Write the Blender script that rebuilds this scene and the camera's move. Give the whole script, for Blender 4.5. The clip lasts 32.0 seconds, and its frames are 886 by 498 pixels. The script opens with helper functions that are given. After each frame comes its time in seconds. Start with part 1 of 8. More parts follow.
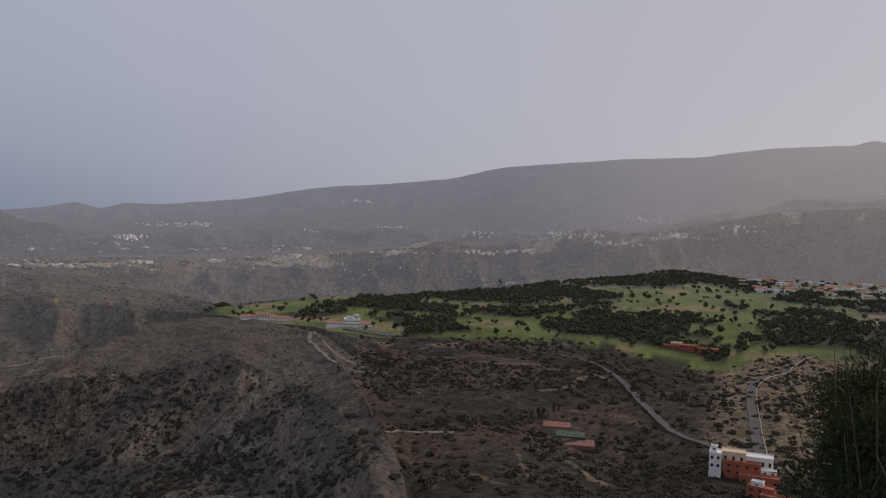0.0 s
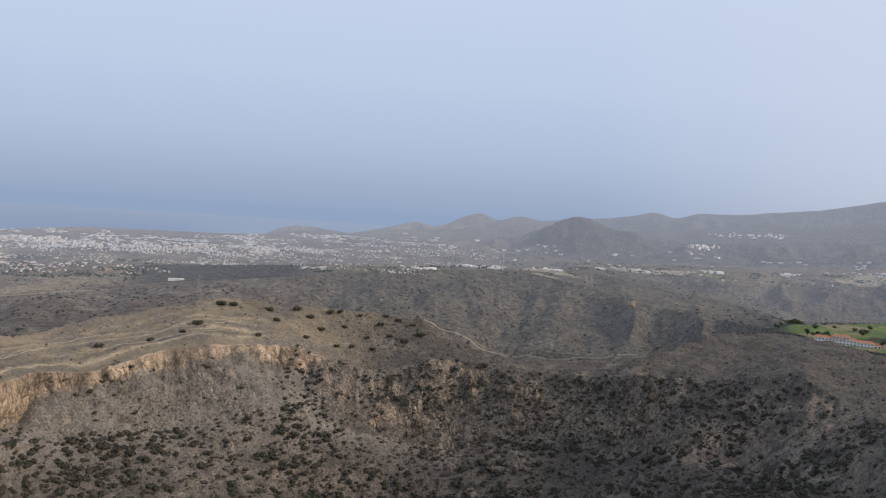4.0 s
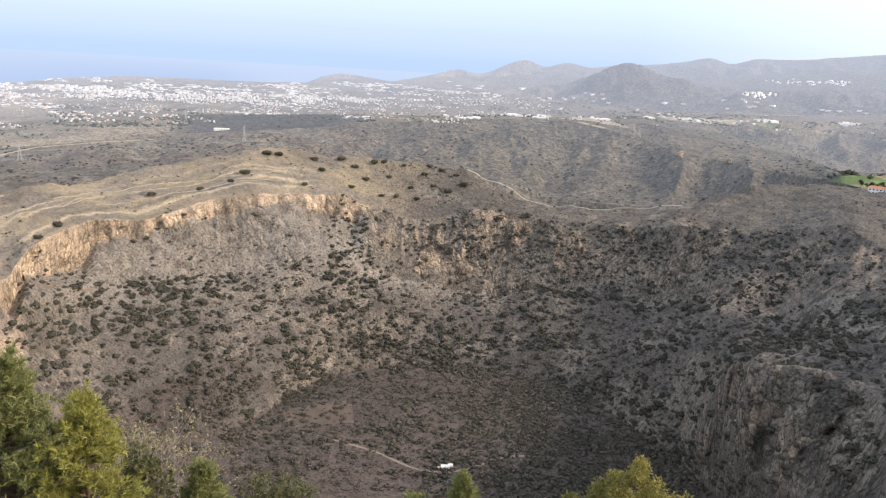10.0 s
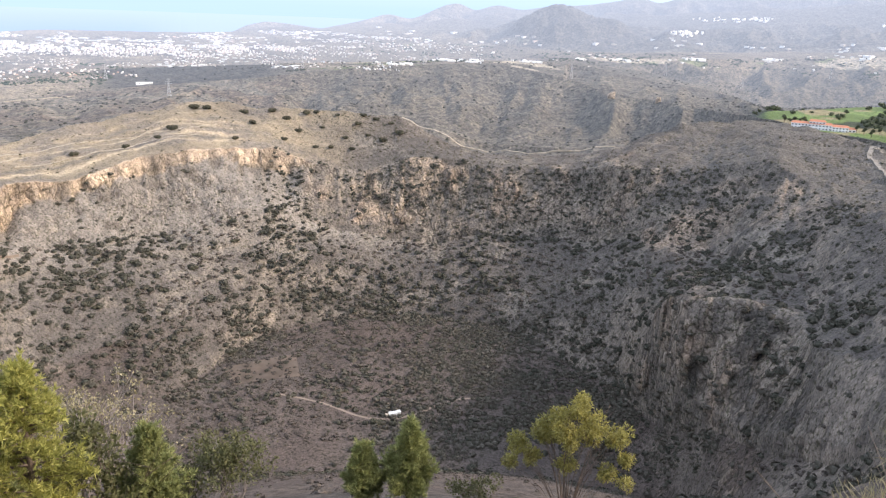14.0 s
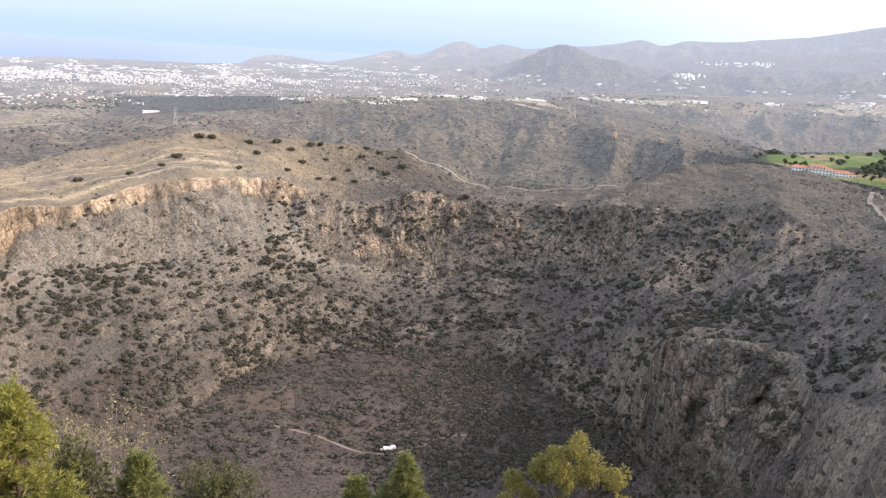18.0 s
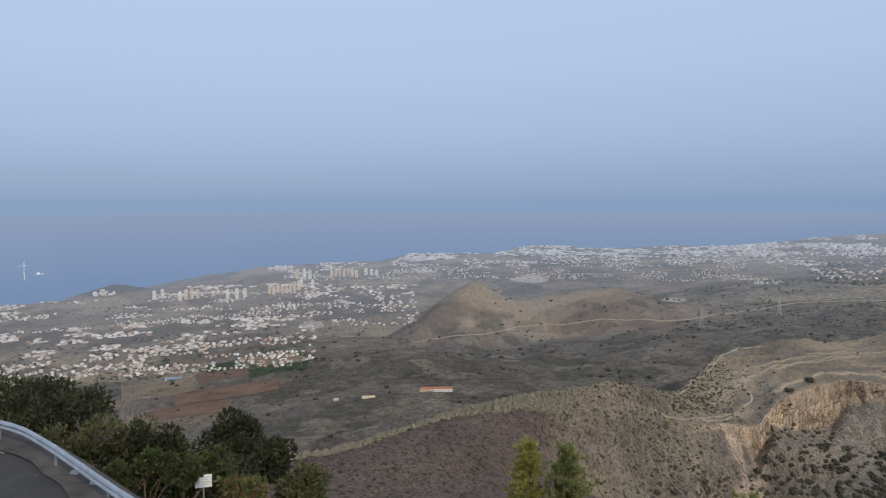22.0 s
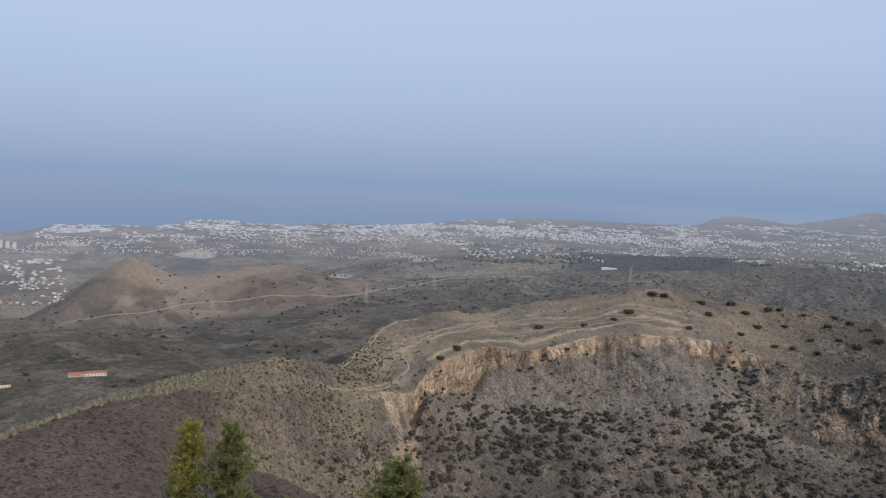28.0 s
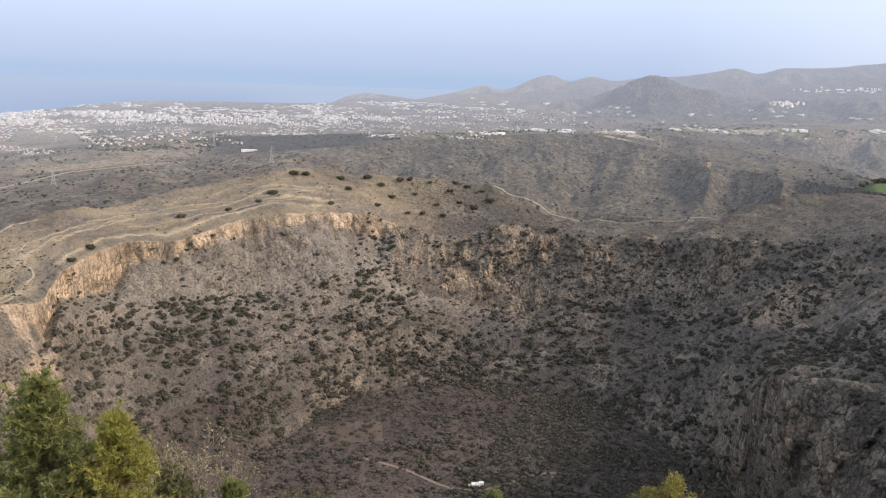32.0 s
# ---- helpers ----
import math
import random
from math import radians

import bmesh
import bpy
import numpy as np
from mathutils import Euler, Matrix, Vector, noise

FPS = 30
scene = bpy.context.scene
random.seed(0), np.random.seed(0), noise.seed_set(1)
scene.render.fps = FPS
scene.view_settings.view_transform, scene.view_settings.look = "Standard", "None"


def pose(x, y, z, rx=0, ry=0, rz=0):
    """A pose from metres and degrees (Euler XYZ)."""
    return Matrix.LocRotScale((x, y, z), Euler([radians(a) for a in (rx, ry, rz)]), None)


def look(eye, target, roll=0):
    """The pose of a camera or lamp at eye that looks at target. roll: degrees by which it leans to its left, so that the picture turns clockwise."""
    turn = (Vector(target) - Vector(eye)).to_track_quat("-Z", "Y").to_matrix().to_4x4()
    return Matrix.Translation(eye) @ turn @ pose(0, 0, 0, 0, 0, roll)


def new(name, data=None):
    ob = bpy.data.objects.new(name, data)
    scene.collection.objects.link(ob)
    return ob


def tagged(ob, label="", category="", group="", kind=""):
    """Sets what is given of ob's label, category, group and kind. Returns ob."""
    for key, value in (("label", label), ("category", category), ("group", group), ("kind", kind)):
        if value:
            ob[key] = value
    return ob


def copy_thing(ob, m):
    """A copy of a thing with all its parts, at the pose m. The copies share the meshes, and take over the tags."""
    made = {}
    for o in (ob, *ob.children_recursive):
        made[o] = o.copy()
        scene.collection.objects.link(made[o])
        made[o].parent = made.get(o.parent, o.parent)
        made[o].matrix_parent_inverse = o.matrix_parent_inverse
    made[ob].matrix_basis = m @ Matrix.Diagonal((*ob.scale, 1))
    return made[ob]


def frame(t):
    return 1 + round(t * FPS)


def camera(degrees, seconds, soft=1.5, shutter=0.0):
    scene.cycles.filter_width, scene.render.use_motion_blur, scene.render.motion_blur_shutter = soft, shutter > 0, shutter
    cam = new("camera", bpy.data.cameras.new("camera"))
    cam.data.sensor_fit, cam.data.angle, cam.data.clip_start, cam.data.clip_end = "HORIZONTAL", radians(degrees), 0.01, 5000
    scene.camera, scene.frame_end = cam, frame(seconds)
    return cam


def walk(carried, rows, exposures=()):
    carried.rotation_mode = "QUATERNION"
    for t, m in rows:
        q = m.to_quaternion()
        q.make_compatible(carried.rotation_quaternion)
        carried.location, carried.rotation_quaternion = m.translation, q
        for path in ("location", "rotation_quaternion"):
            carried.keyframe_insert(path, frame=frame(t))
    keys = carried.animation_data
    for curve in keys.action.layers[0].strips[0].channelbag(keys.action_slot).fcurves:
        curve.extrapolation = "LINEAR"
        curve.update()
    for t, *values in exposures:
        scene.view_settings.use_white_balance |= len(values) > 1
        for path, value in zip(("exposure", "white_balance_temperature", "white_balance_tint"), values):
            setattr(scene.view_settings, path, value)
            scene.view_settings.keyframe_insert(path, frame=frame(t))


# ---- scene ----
# The summit of a volcanic cone above a crater. x east, y north, z above the sea.
# Beyond 2.5 km distances are drawn in (the lens sees 5 km), keeping every bearing and slope of sight.
EYE = 575.0
cam = camera(59.7, 32.0, 1.25)
# seconds, tilt, lean and turn of the camera on the spot
TURNS = [
    (0, 89.05, -2.16, 150.04),
    (0.5, 88.91, -2.36, 155.22),
    (1, 88.75, -2.52, 160.77),
    (1.5, 88.67, -2.68, 166.57),
    (2, 88.47, -2.85, 172.24),
    (2.5, 88.23, -3.02, 177.40),
    (3, 88.02, -3.31, 182.16),
    (3.5, 87.86, -3.48, 186.64),
    (4, 87.71, -3.66, 190.79),
    (4.5, 87.70, -3.90, 194.79),
    (6.5, 85.57, -4.76, 201.85),
    (7, 84.80, -4.72, 201.78),
    (7.5, 83.97, -4.70, 201.28),
    (8, 82.99, -4.64, 200.48),
    (8.5, 81.77, -4.50, 199.41),
    (9, 80.12, -4.17, 197.72),
    (9.5, 78.22, -3.78, 195.70),
    (10, 76.42, -3.34, 194.01),
    (10.5, 75.13, -2.98, 193.04),
    (11, 74.35, -2.58, 192.78),
    (11.5, 73.84, -2.17, 193.20),
    (12, 73.58, -1.85, 193.96),
    (12.5, 73.32, -1.67, 194.52),
    (13, 72.93, -1.57, 194.45),
    (13.5, 72.63, -1.65, 192.65),
    (14, 72.83, -2.14, 188.99),
    (14.5, 73.54, -2.56, 184.80),
    (15, 74.36, -2.83, 181.18),
    (15.5, 74.89, -3.10, 178.58),
    (17.5, 75.51, -3.70, 183.74),
    (18, 75.37, -3.54, 189.40),
    (18.5, 74.96, -3.11, 195.54),
    (19, 74.88, -2.39, 202.59),
    (19.5, 75.87, -1.51, 210.34),
    (20, 77.94, -0.71, 218.82),
    (20.5, 80.59, -0.22, 227.09),
    (21, 83.05, 0.07, 234.53),
    (21.5, 85.05, 0.19, 240.83),
    (22, 86.45, 0.17, 246.06),
    (22.5, 87.07, 0.09, 249.90),
    (23, 87.21, -0.02, 252.02),
    (23.5, 87.01, -0.18, 252.81),
    (24, 86.47, -0.51, 252.38),
    (24.5, 85.89, -0.87, 250.69),
    (25, 85.46, -1.24, 247.36),
    (25.5, 85.18, -1.67, 242.40),
    (26, 85.13, -2.10, 237.00),
    (26.5, 85.13, -2.37, 232.11),
    (28.5, 85.10, -2.80, 218.76),
    (29, 84.76, -2.75, 214.84),
    (29.5, 84.31, -2.76, 210.95),
    (30, 83.82, -2.79, 207.23),
    (30.5, 83.26, -2.66, 203.64),
    (31, 82.05, -2.45, 200.42),
    (31.5, 79.95, -2.15, 197.97),
    (32, 77.56, -1.96, 195.73),
]
walk(cam, [(t, pose(0, 0, EYE, rx, ry, rz)) for t, rx, ry, rz in TURNS],
     [(0, -0.25, 8000, 21), (1, 0.19, 7900, 20), (2, 0.27, 8100, 20), (3, 0.35, 7900, 19), (4, 0.39, 7300, 15), (8, 0.39, 7100, 12), (9, 0.61, 7450, 14), (10, 1.36, 7550, 15), (11, 1.61, 7450, 15), (13, 1.62, 7250, 16), (15.5, 1.80, 7150, 15), (18, 1.51, 7500, 17), (19, 1.36, 7700, 15), (19.5, 1.11, 7400, 13), (20, 0.69, 7000, 14), (21, 0.22, 6750, 10), (24, 0.30, 6750, 12), (29, 0.26, 6800, 13), (31, 0.31, 7100, 14), (32, 1.01, 7600, 16)])

# ---- light: a low afternoon sun through haze ----
SUN_BEARING, SUN_HEIGHT = 270.0, 33.0
world = bpy.data.worlds.new("sky")
scene.world = world
world.use_nodes = True
wt = world.node_tree
sky = wt.nodes.new("ShaderNodeTexSky")
sky.sky_type, sky.sun_disc = "NISHITA", False
sky.sun_elevation, sky.sun_rotation = radians(SUN_HEIGHT), radians(SUN_BEARING)
sky.altitude, sky.dust_density, sky.air_density, sky.ozone_density = 500, 1.5, 1.0, 1.0
clear = wt.nodes["Background"]
clear.inputs["Strength"].default_value = 0.014
wt.links.new(sky.outputs[0], clear.inputs["Color"])
# the haze that lies before it, thicker and greyer towards the horizon
towards = wt.nodes.new("ShaderNodeTexCoord")
apart = wt.nodes.new("ShaderNodeSeparateXYZ")
wt.links.new(towards.outputs["Generated"], apart.inputs[0])
veil = wt.nodes.new("ShaderNodeValToRGB")
for k, (p, c) in enumerate(((0.0, (0.157, 0.254, 0.420)), (0.035, (0.180, 0.267, 0.446)), (0.09, (0.250, 0.340, 0.515)), (0.17, (0.318, 0.415, 0.590)), (0.30, (0.365, 0.470, 0.645)), (1.0, (0.37, 0.47, 0.64)))):
    el = veil.color_ramp.elements[k] if k < 2 else veil.color_ramp.elements.new(p)
    el.position, el.color = p, (*c, 1)
wt.links.new(apart.outputs["Z"], veil.inputs[0])
hazy = wt.nodes.new("ShaderNodeBackground")
hazy.inputs["Strength"].default_value = 1.0
# whiter towards the sun
sunward = wt.nodes.new("ShaderNodeVectorMath")
sunward.operation = "DOT_PRODUCT"
sunward.inputs[1].default_value = (math.sin(radians(SUN_BEARING)), math.cos(radians(SUN_BEARING)), 0)
wt.links.new(towards.outputs["Generated"], sunward.inputs[0])
near_sun = wt.nodes.new("ShaderNodeMapRange")
near_sun.inputs["From Min"].default_value, near_sun.inputs["From Max"].default_value = 0.0, 0.95
wt.links.new(sunward.outputs["Value"], near_sun.inputs["Value"])
glow = wt.nodes.new("ShaderNodeMix")
glow.data_type = "RGBA"
glow.inputs[7].default_value = (0.425, 0.500, 0.61, 1)
wt.links.new(near_sun.outputs[0], glow.inputs[0])
wt.links.new(veil.outputs[0], glow.inputs[6])
wt.links.new(glow.outputs[2], hazy.inputs["Color"])
both = wt.nodes.new("ShaderNodeAddShader")
wt.links.new(clear.outputs[0], both.inputs[0])
wt.links.new(hazy.outputs[0], both.inputs[1])
wt.links.new(both.outputs[0], wt.nodes["World Output"].inputs["Surface"])
sun = new("sun", bpy.data.lights.new("sun", "SUN"))
sun.data.energy, sun.data.angle, sun.data.color = 1.85, radians(14.0), (1.0, 0.92, 0.82)
_a, _e = radians(SUN_BEARING), radians(SUN_HEIGHT)
sun.matrix_world = look((math.sin(_a) * math.cos(_e) * 900, math.cos(_a) * math.cos(_e) * 900, EYE + math.sin(_e) * 900), (0, 0, EYE))

# ---- materials ----
def nodes_of(name):
    m = bpy.data.materials.new(name)
    m.use_nodes = True
    t = m.node_tree
    return m, t, t.nodes["Principled BSDF"]


def add(t, kind, **values):
    n = t.nodes.new(kind)
    for key, value in values.items():
        n.inputs[key.replace("_", " ")].default_value = value
    return n


def noise_node(t, scale, detail=6.0, rough_=0.6, vector=None):
    n = add(t, "ShaderNodeTexNoise", Scale=scale, Detail=detail, Roughness=rough_)
    if vector is None:
        vector = t.nodes.get("place") or t.nodes.new("ShaderNodeNewGeometry")
        vector.name = "place"
        vector = vector.outputs["Position"]
    t.links.new(vector, n.inputs["Vector"])
    return n.outputs["Fac"]


def ramp(t, fac, stops):
    r = t.nodes.new("ShaderNodeValToRGB")
    e = r.color_ramp.elements
    while len(e) < len(stops):
        e.new(0.5)
    for el, (p, c) in zip(e, stops):
        el.position = p
        el.color = (*c, 1) if len(c) == 3 else c
    t.links.new(fac, r.inputs[0])
    return r.outputs[0]


def mixed(t, kind, fac, a, b):
    m = t.nodes.new("ShaderNodeMix")
    m.data_type, m.blend_type = "RGBA", kind
    for socket, value in ((m.inputs[0], fac), (m.inputs[6], a), (m.inputs[7], b)):
        if isinstance(value, (int, float)):
            socket.default_value = value
        elif isinstance(value, tuple):
            socket.default_value = (*value, 1)
        else:
            t.links.new(value, socket)
    return m.outputs[2]


def bump(t, p, height, strength, distance):
    b = add(t, "ShaderNodeBump", Strength=strength, Distance=distance)
    t.links.new(height, b.inputs["Height"])
    t.links.new(b.outputs[0], p.inputs["Normal"])


def paint(name, colour, rough_=0.85, scale=3.0, vary=0.25, metal=0.0, bumpy=0.0, spec=0.3):
    """A worn coat of one colour with grain at two scales."""
    m, t, p = nodes_of(name)
    lo, hi = tuple(c * (1 - vary) for c in colour), tuple(min(1, c * (1 + vary)) for c in colour)
    a = ramp(t, noise_node(t, scale), [(0.3, lo), (0.7, hi)])
    c = mixed(t, "MULTIPLY", 0.35, a, ramp(t, noise_node(t, scale * 9), [(0.3, (0.6, 0.6, 0.6)), (0.7, (1, 1, 1))]))
    t.links.new(c, p.inputs["Base Color"])
    p.inputs["Roughness"].default_value, p.inputs["Metallic"].default_value = rough_, metal
    p.inputs["Specular IOR Level"].default_value = spec
    if bumpy:
        bump(t, p, noise_node(t, scale * 6), 0.6, bumpy)
    return m


def land_material(name, far=False):
    m, t, p = nodes_of(name)
    cover = t.nodes.new("ShaderNodeAttribute")
    cover.attribute_name = "cover"
    broad = ramp(t, noise_node(t, 0.012, 5), [(0.3, (0.84, 0.84, 0.84)), (0.7, (1.14, 1.13, 1.10))])
    fine = ramp(t, noise_node(t, 0.12 if not far else 0.07, 8, 0.7), [(0.34, (0.74, 0.74, 0.74)), (0.5, (0.98, 0.98, 0.98)), (0.68, (1.24, 1.22, 1.18))] if not far else [(0.36, (0.55, 0.56, 0.57)), (0.5, (0.95, 0.95, 0.95)), (0.64, (1.45, 1.40, 1.33))])
    uneven = cover.outputs["Alpha"]
    c = mixed(t, "MULTIPLY", uneven, mixed(t, "MULTIPLY", uneven, cover.outputs["Color"], broad), fine)
    grit = ramp(t, noise_node(t, 0.6 if not far else 0.24, 5, 0.7), [(0.36, (0.62, 0.62, 0.62)), (0.5, (0.97, 0.97, 0.97)), (0.64, (1.32, 1.30, 1.27))])
    c = mixed(t, "MULTIPLY", uneven, c, grit)
    # low plants, too small to stand alone
    scrub = ramp(t, noise_node(t, 0.36 if not far else 0.15, 3, 0.6), [(0.55, (0, 0, 0)), (0.60, (1, 1, 1))])
    c = mixed(t, "MIX", scrub, c, mixed(t, "MULTIPLY", uneven, c, (0.46, 0.50, 0.42)))
    # broken rock: upright blocks with dark cracks
    rocky = t.nodes.new("ShaderNodeAttribute")
    rocky.attribute_name = "crag"
    warp = t.nodes.new("ShaderNodeVectorMath")
    warp.operation = "MULTIPLY_ADD"
    sway = add(t, "ShaderNodeTexNoise", Scale=0.09, Detail=6.0)
    t.links.new(t.nodes["place"].outputs["Position"], sway.inputs["Vector"])
    t.links.new(sway.outputs["Color"], warp.inputs[0])
    warp.inputs[1].default_value = (16, 16, 16)
    t.links.new(t.nodes["place"].outputs["Position"], warp.inputs[2])
    tall = t.nodes.new("ShaderNodeVectorMath")
    tall.operation = "MULTIPLY"
    tall.inputs[1].default_value = (1, 1, 0.4)
    t.links.new(warp.outputs[0], tall.inputs[0])
    cracks = add(t, "ShaderNodeTexVoronoi", Scale=0.12 if not far else 0.05)
    cracks.feature = "DISTANCE_TO_EDGE"
    t.links.new(tall.outputs[0], cracks.inputs["Vector"])
    blocks = add(t, "ShaderNodeTexVoronoi", Scale=0.12 if not far else 0.05)
    t.links.new(tall.outputs[0], blocks.inputs["Vector"])
    tone = ramp(t, blocks.outputs["Color"], [(0.15, (0.72, 0.72, 0.73)), (0.85, (1.30, 1.26, 1.20))])
    seam = ramp(t, cracks.outputs["Distance"], [(0.0, (0.45, 0.44, 0.43)), (0.12, (1, 1, 1))])
    c = mixed(t, "MULTIPLY", rocky.outputs["Fac"], mixed(t, "MULTIPLY", rocky.outputs["Fac"], c, tone), seam)
    t.links.new(c, p.inputs["Base Color"])
    p.inputs["Roughness"].default_value, p.inputs["Specular IOR Level"].default_value = 0.95, 0.1
    crag = add(t, "ShaderNodeTexVoronoi", Scale=0.10 if not far else 0.035)
    bent = t.nodes.new("ShaderNodeVectorMath")
    bent.operation = "MULTIPLY_ADD"
    swirl = add(t, "ShaderNodeTexNoise", Scale=0.05, Detail=5.0)
    t.links.new(t.nodes["place"].outputs["Position"], swirl.inputs["Vector"])
    t.links.new(swirl.outputs["Color"], bent.inputs[0])
    bent.inputs[1].default_value = (22, 22, 22)
    t.links.new(t.nodes["place"].outputs["Position"], bent.inputs[2])
    t.links.new(bent.outputs[0], crag.inputs["Vector"])
    height = t.nodes.new("ShaderNodeMath")
    height.operation = "MULTIPLY_ADD"
    height.inputs[1].default_value = 0.3
    t.links.new(crag.outputs["Distance"], height.inputs[0])
    t.links.new(noise_node(t, 0.25 if not far else 0.08, 9, 0.75), height.inputs[2])
    edge = t.nodes.new("ShaderNodeMath")
    edge.operation, edge.use_clamp = "MULTIPLY", True
    edge.inputs[1].default_value = 3.0
    t.links.new(cracks.outputs["Distance"], edge.inputs[0])
    relief = t.nodes.new("ShaderNodeMath")
    relief.operation = "MULTIPLY_ADD"
    t.links.new(edge.outputs[0], relief.inputs[0])
    t.links.new(rocky.outputs["Fac"], relief.inputs[1])
    t.links.new(height.outputs[0], relief.inputs[2])
    bump(t, p, relief.outputs[0], 0.9, 2.6 if not far else 7.0)
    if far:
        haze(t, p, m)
    return m


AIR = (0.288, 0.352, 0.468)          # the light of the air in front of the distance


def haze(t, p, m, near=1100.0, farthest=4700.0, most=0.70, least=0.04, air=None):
    """Mixes painted haze into a material: emission that thickens with distance, as air would glow."""
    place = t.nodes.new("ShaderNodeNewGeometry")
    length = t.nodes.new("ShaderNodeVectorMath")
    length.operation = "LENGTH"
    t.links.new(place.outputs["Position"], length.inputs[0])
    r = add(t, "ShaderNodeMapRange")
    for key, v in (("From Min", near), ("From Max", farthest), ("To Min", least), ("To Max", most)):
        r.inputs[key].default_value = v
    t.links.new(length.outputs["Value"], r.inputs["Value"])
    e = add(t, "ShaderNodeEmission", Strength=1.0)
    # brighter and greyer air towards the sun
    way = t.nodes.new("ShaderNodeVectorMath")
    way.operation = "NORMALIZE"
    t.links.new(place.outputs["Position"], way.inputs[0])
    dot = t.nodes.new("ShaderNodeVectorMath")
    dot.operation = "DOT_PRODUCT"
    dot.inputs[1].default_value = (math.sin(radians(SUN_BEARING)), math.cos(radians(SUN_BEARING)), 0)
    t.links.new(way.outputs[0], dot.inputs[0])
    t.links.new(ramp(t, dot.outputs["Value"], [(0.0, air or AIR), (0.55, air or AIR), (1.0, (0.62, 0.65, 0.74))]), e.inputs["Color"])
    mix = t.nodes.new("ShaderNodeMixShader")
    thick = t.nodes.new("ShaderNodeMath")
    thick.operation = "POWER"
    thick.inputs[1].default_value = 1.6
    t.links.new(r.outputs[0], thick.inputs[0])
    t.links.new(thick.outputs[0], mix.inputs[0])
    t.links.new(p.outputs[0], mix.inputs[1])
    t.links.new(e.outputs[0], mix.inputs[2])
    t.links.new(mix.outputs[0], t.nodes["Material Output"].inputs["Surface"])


LAND_MAT = land_material("scrubland")
FAR_MAT = land_material("hazed_distant_land", far=True)


def sea_material():
    m, t, p = nodes_of("hazed_sea_water")
    c = ramp(t, noise_node(t, 0.004, 4), [(0.3, (0.02, 0.09, 0.24)), (0.7, (0.03, 0.11, 0.27))])
    t.links.new(c, p.inputs["Base Color"])
    p.inputs["Roughness"].default_value = 0.5
    bump(t, p, noise_node(t, 0.05, 6), 0.3, 4.0)
    # haze over the water, painted as emission that pales towards the horizon
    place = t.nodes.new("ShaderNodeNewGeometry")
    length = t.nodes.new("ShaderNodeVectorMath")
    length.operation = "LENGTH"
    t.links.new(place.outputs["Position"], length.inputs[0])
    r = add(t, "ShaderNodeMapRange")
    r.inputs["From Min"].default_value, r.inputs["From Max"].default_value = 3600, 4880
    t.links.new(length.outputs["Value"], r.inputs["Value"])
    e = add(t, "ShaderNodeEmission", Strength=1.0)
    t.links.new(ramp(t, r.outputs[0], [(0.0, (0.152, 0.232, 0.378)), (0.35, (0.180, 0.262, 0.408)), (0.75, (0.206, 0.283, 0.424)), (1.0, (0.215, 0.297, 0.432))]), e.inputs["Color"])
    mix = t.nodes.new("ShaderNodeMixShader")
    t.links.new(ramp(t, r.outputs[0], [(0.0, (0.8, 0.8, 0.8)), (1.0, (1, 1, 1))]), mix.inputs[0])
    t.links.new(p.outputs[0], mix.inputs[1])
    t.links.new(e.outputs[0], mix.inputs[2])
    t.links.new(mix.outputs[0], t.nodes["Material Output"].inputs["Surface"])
    return m


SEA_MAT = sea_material()


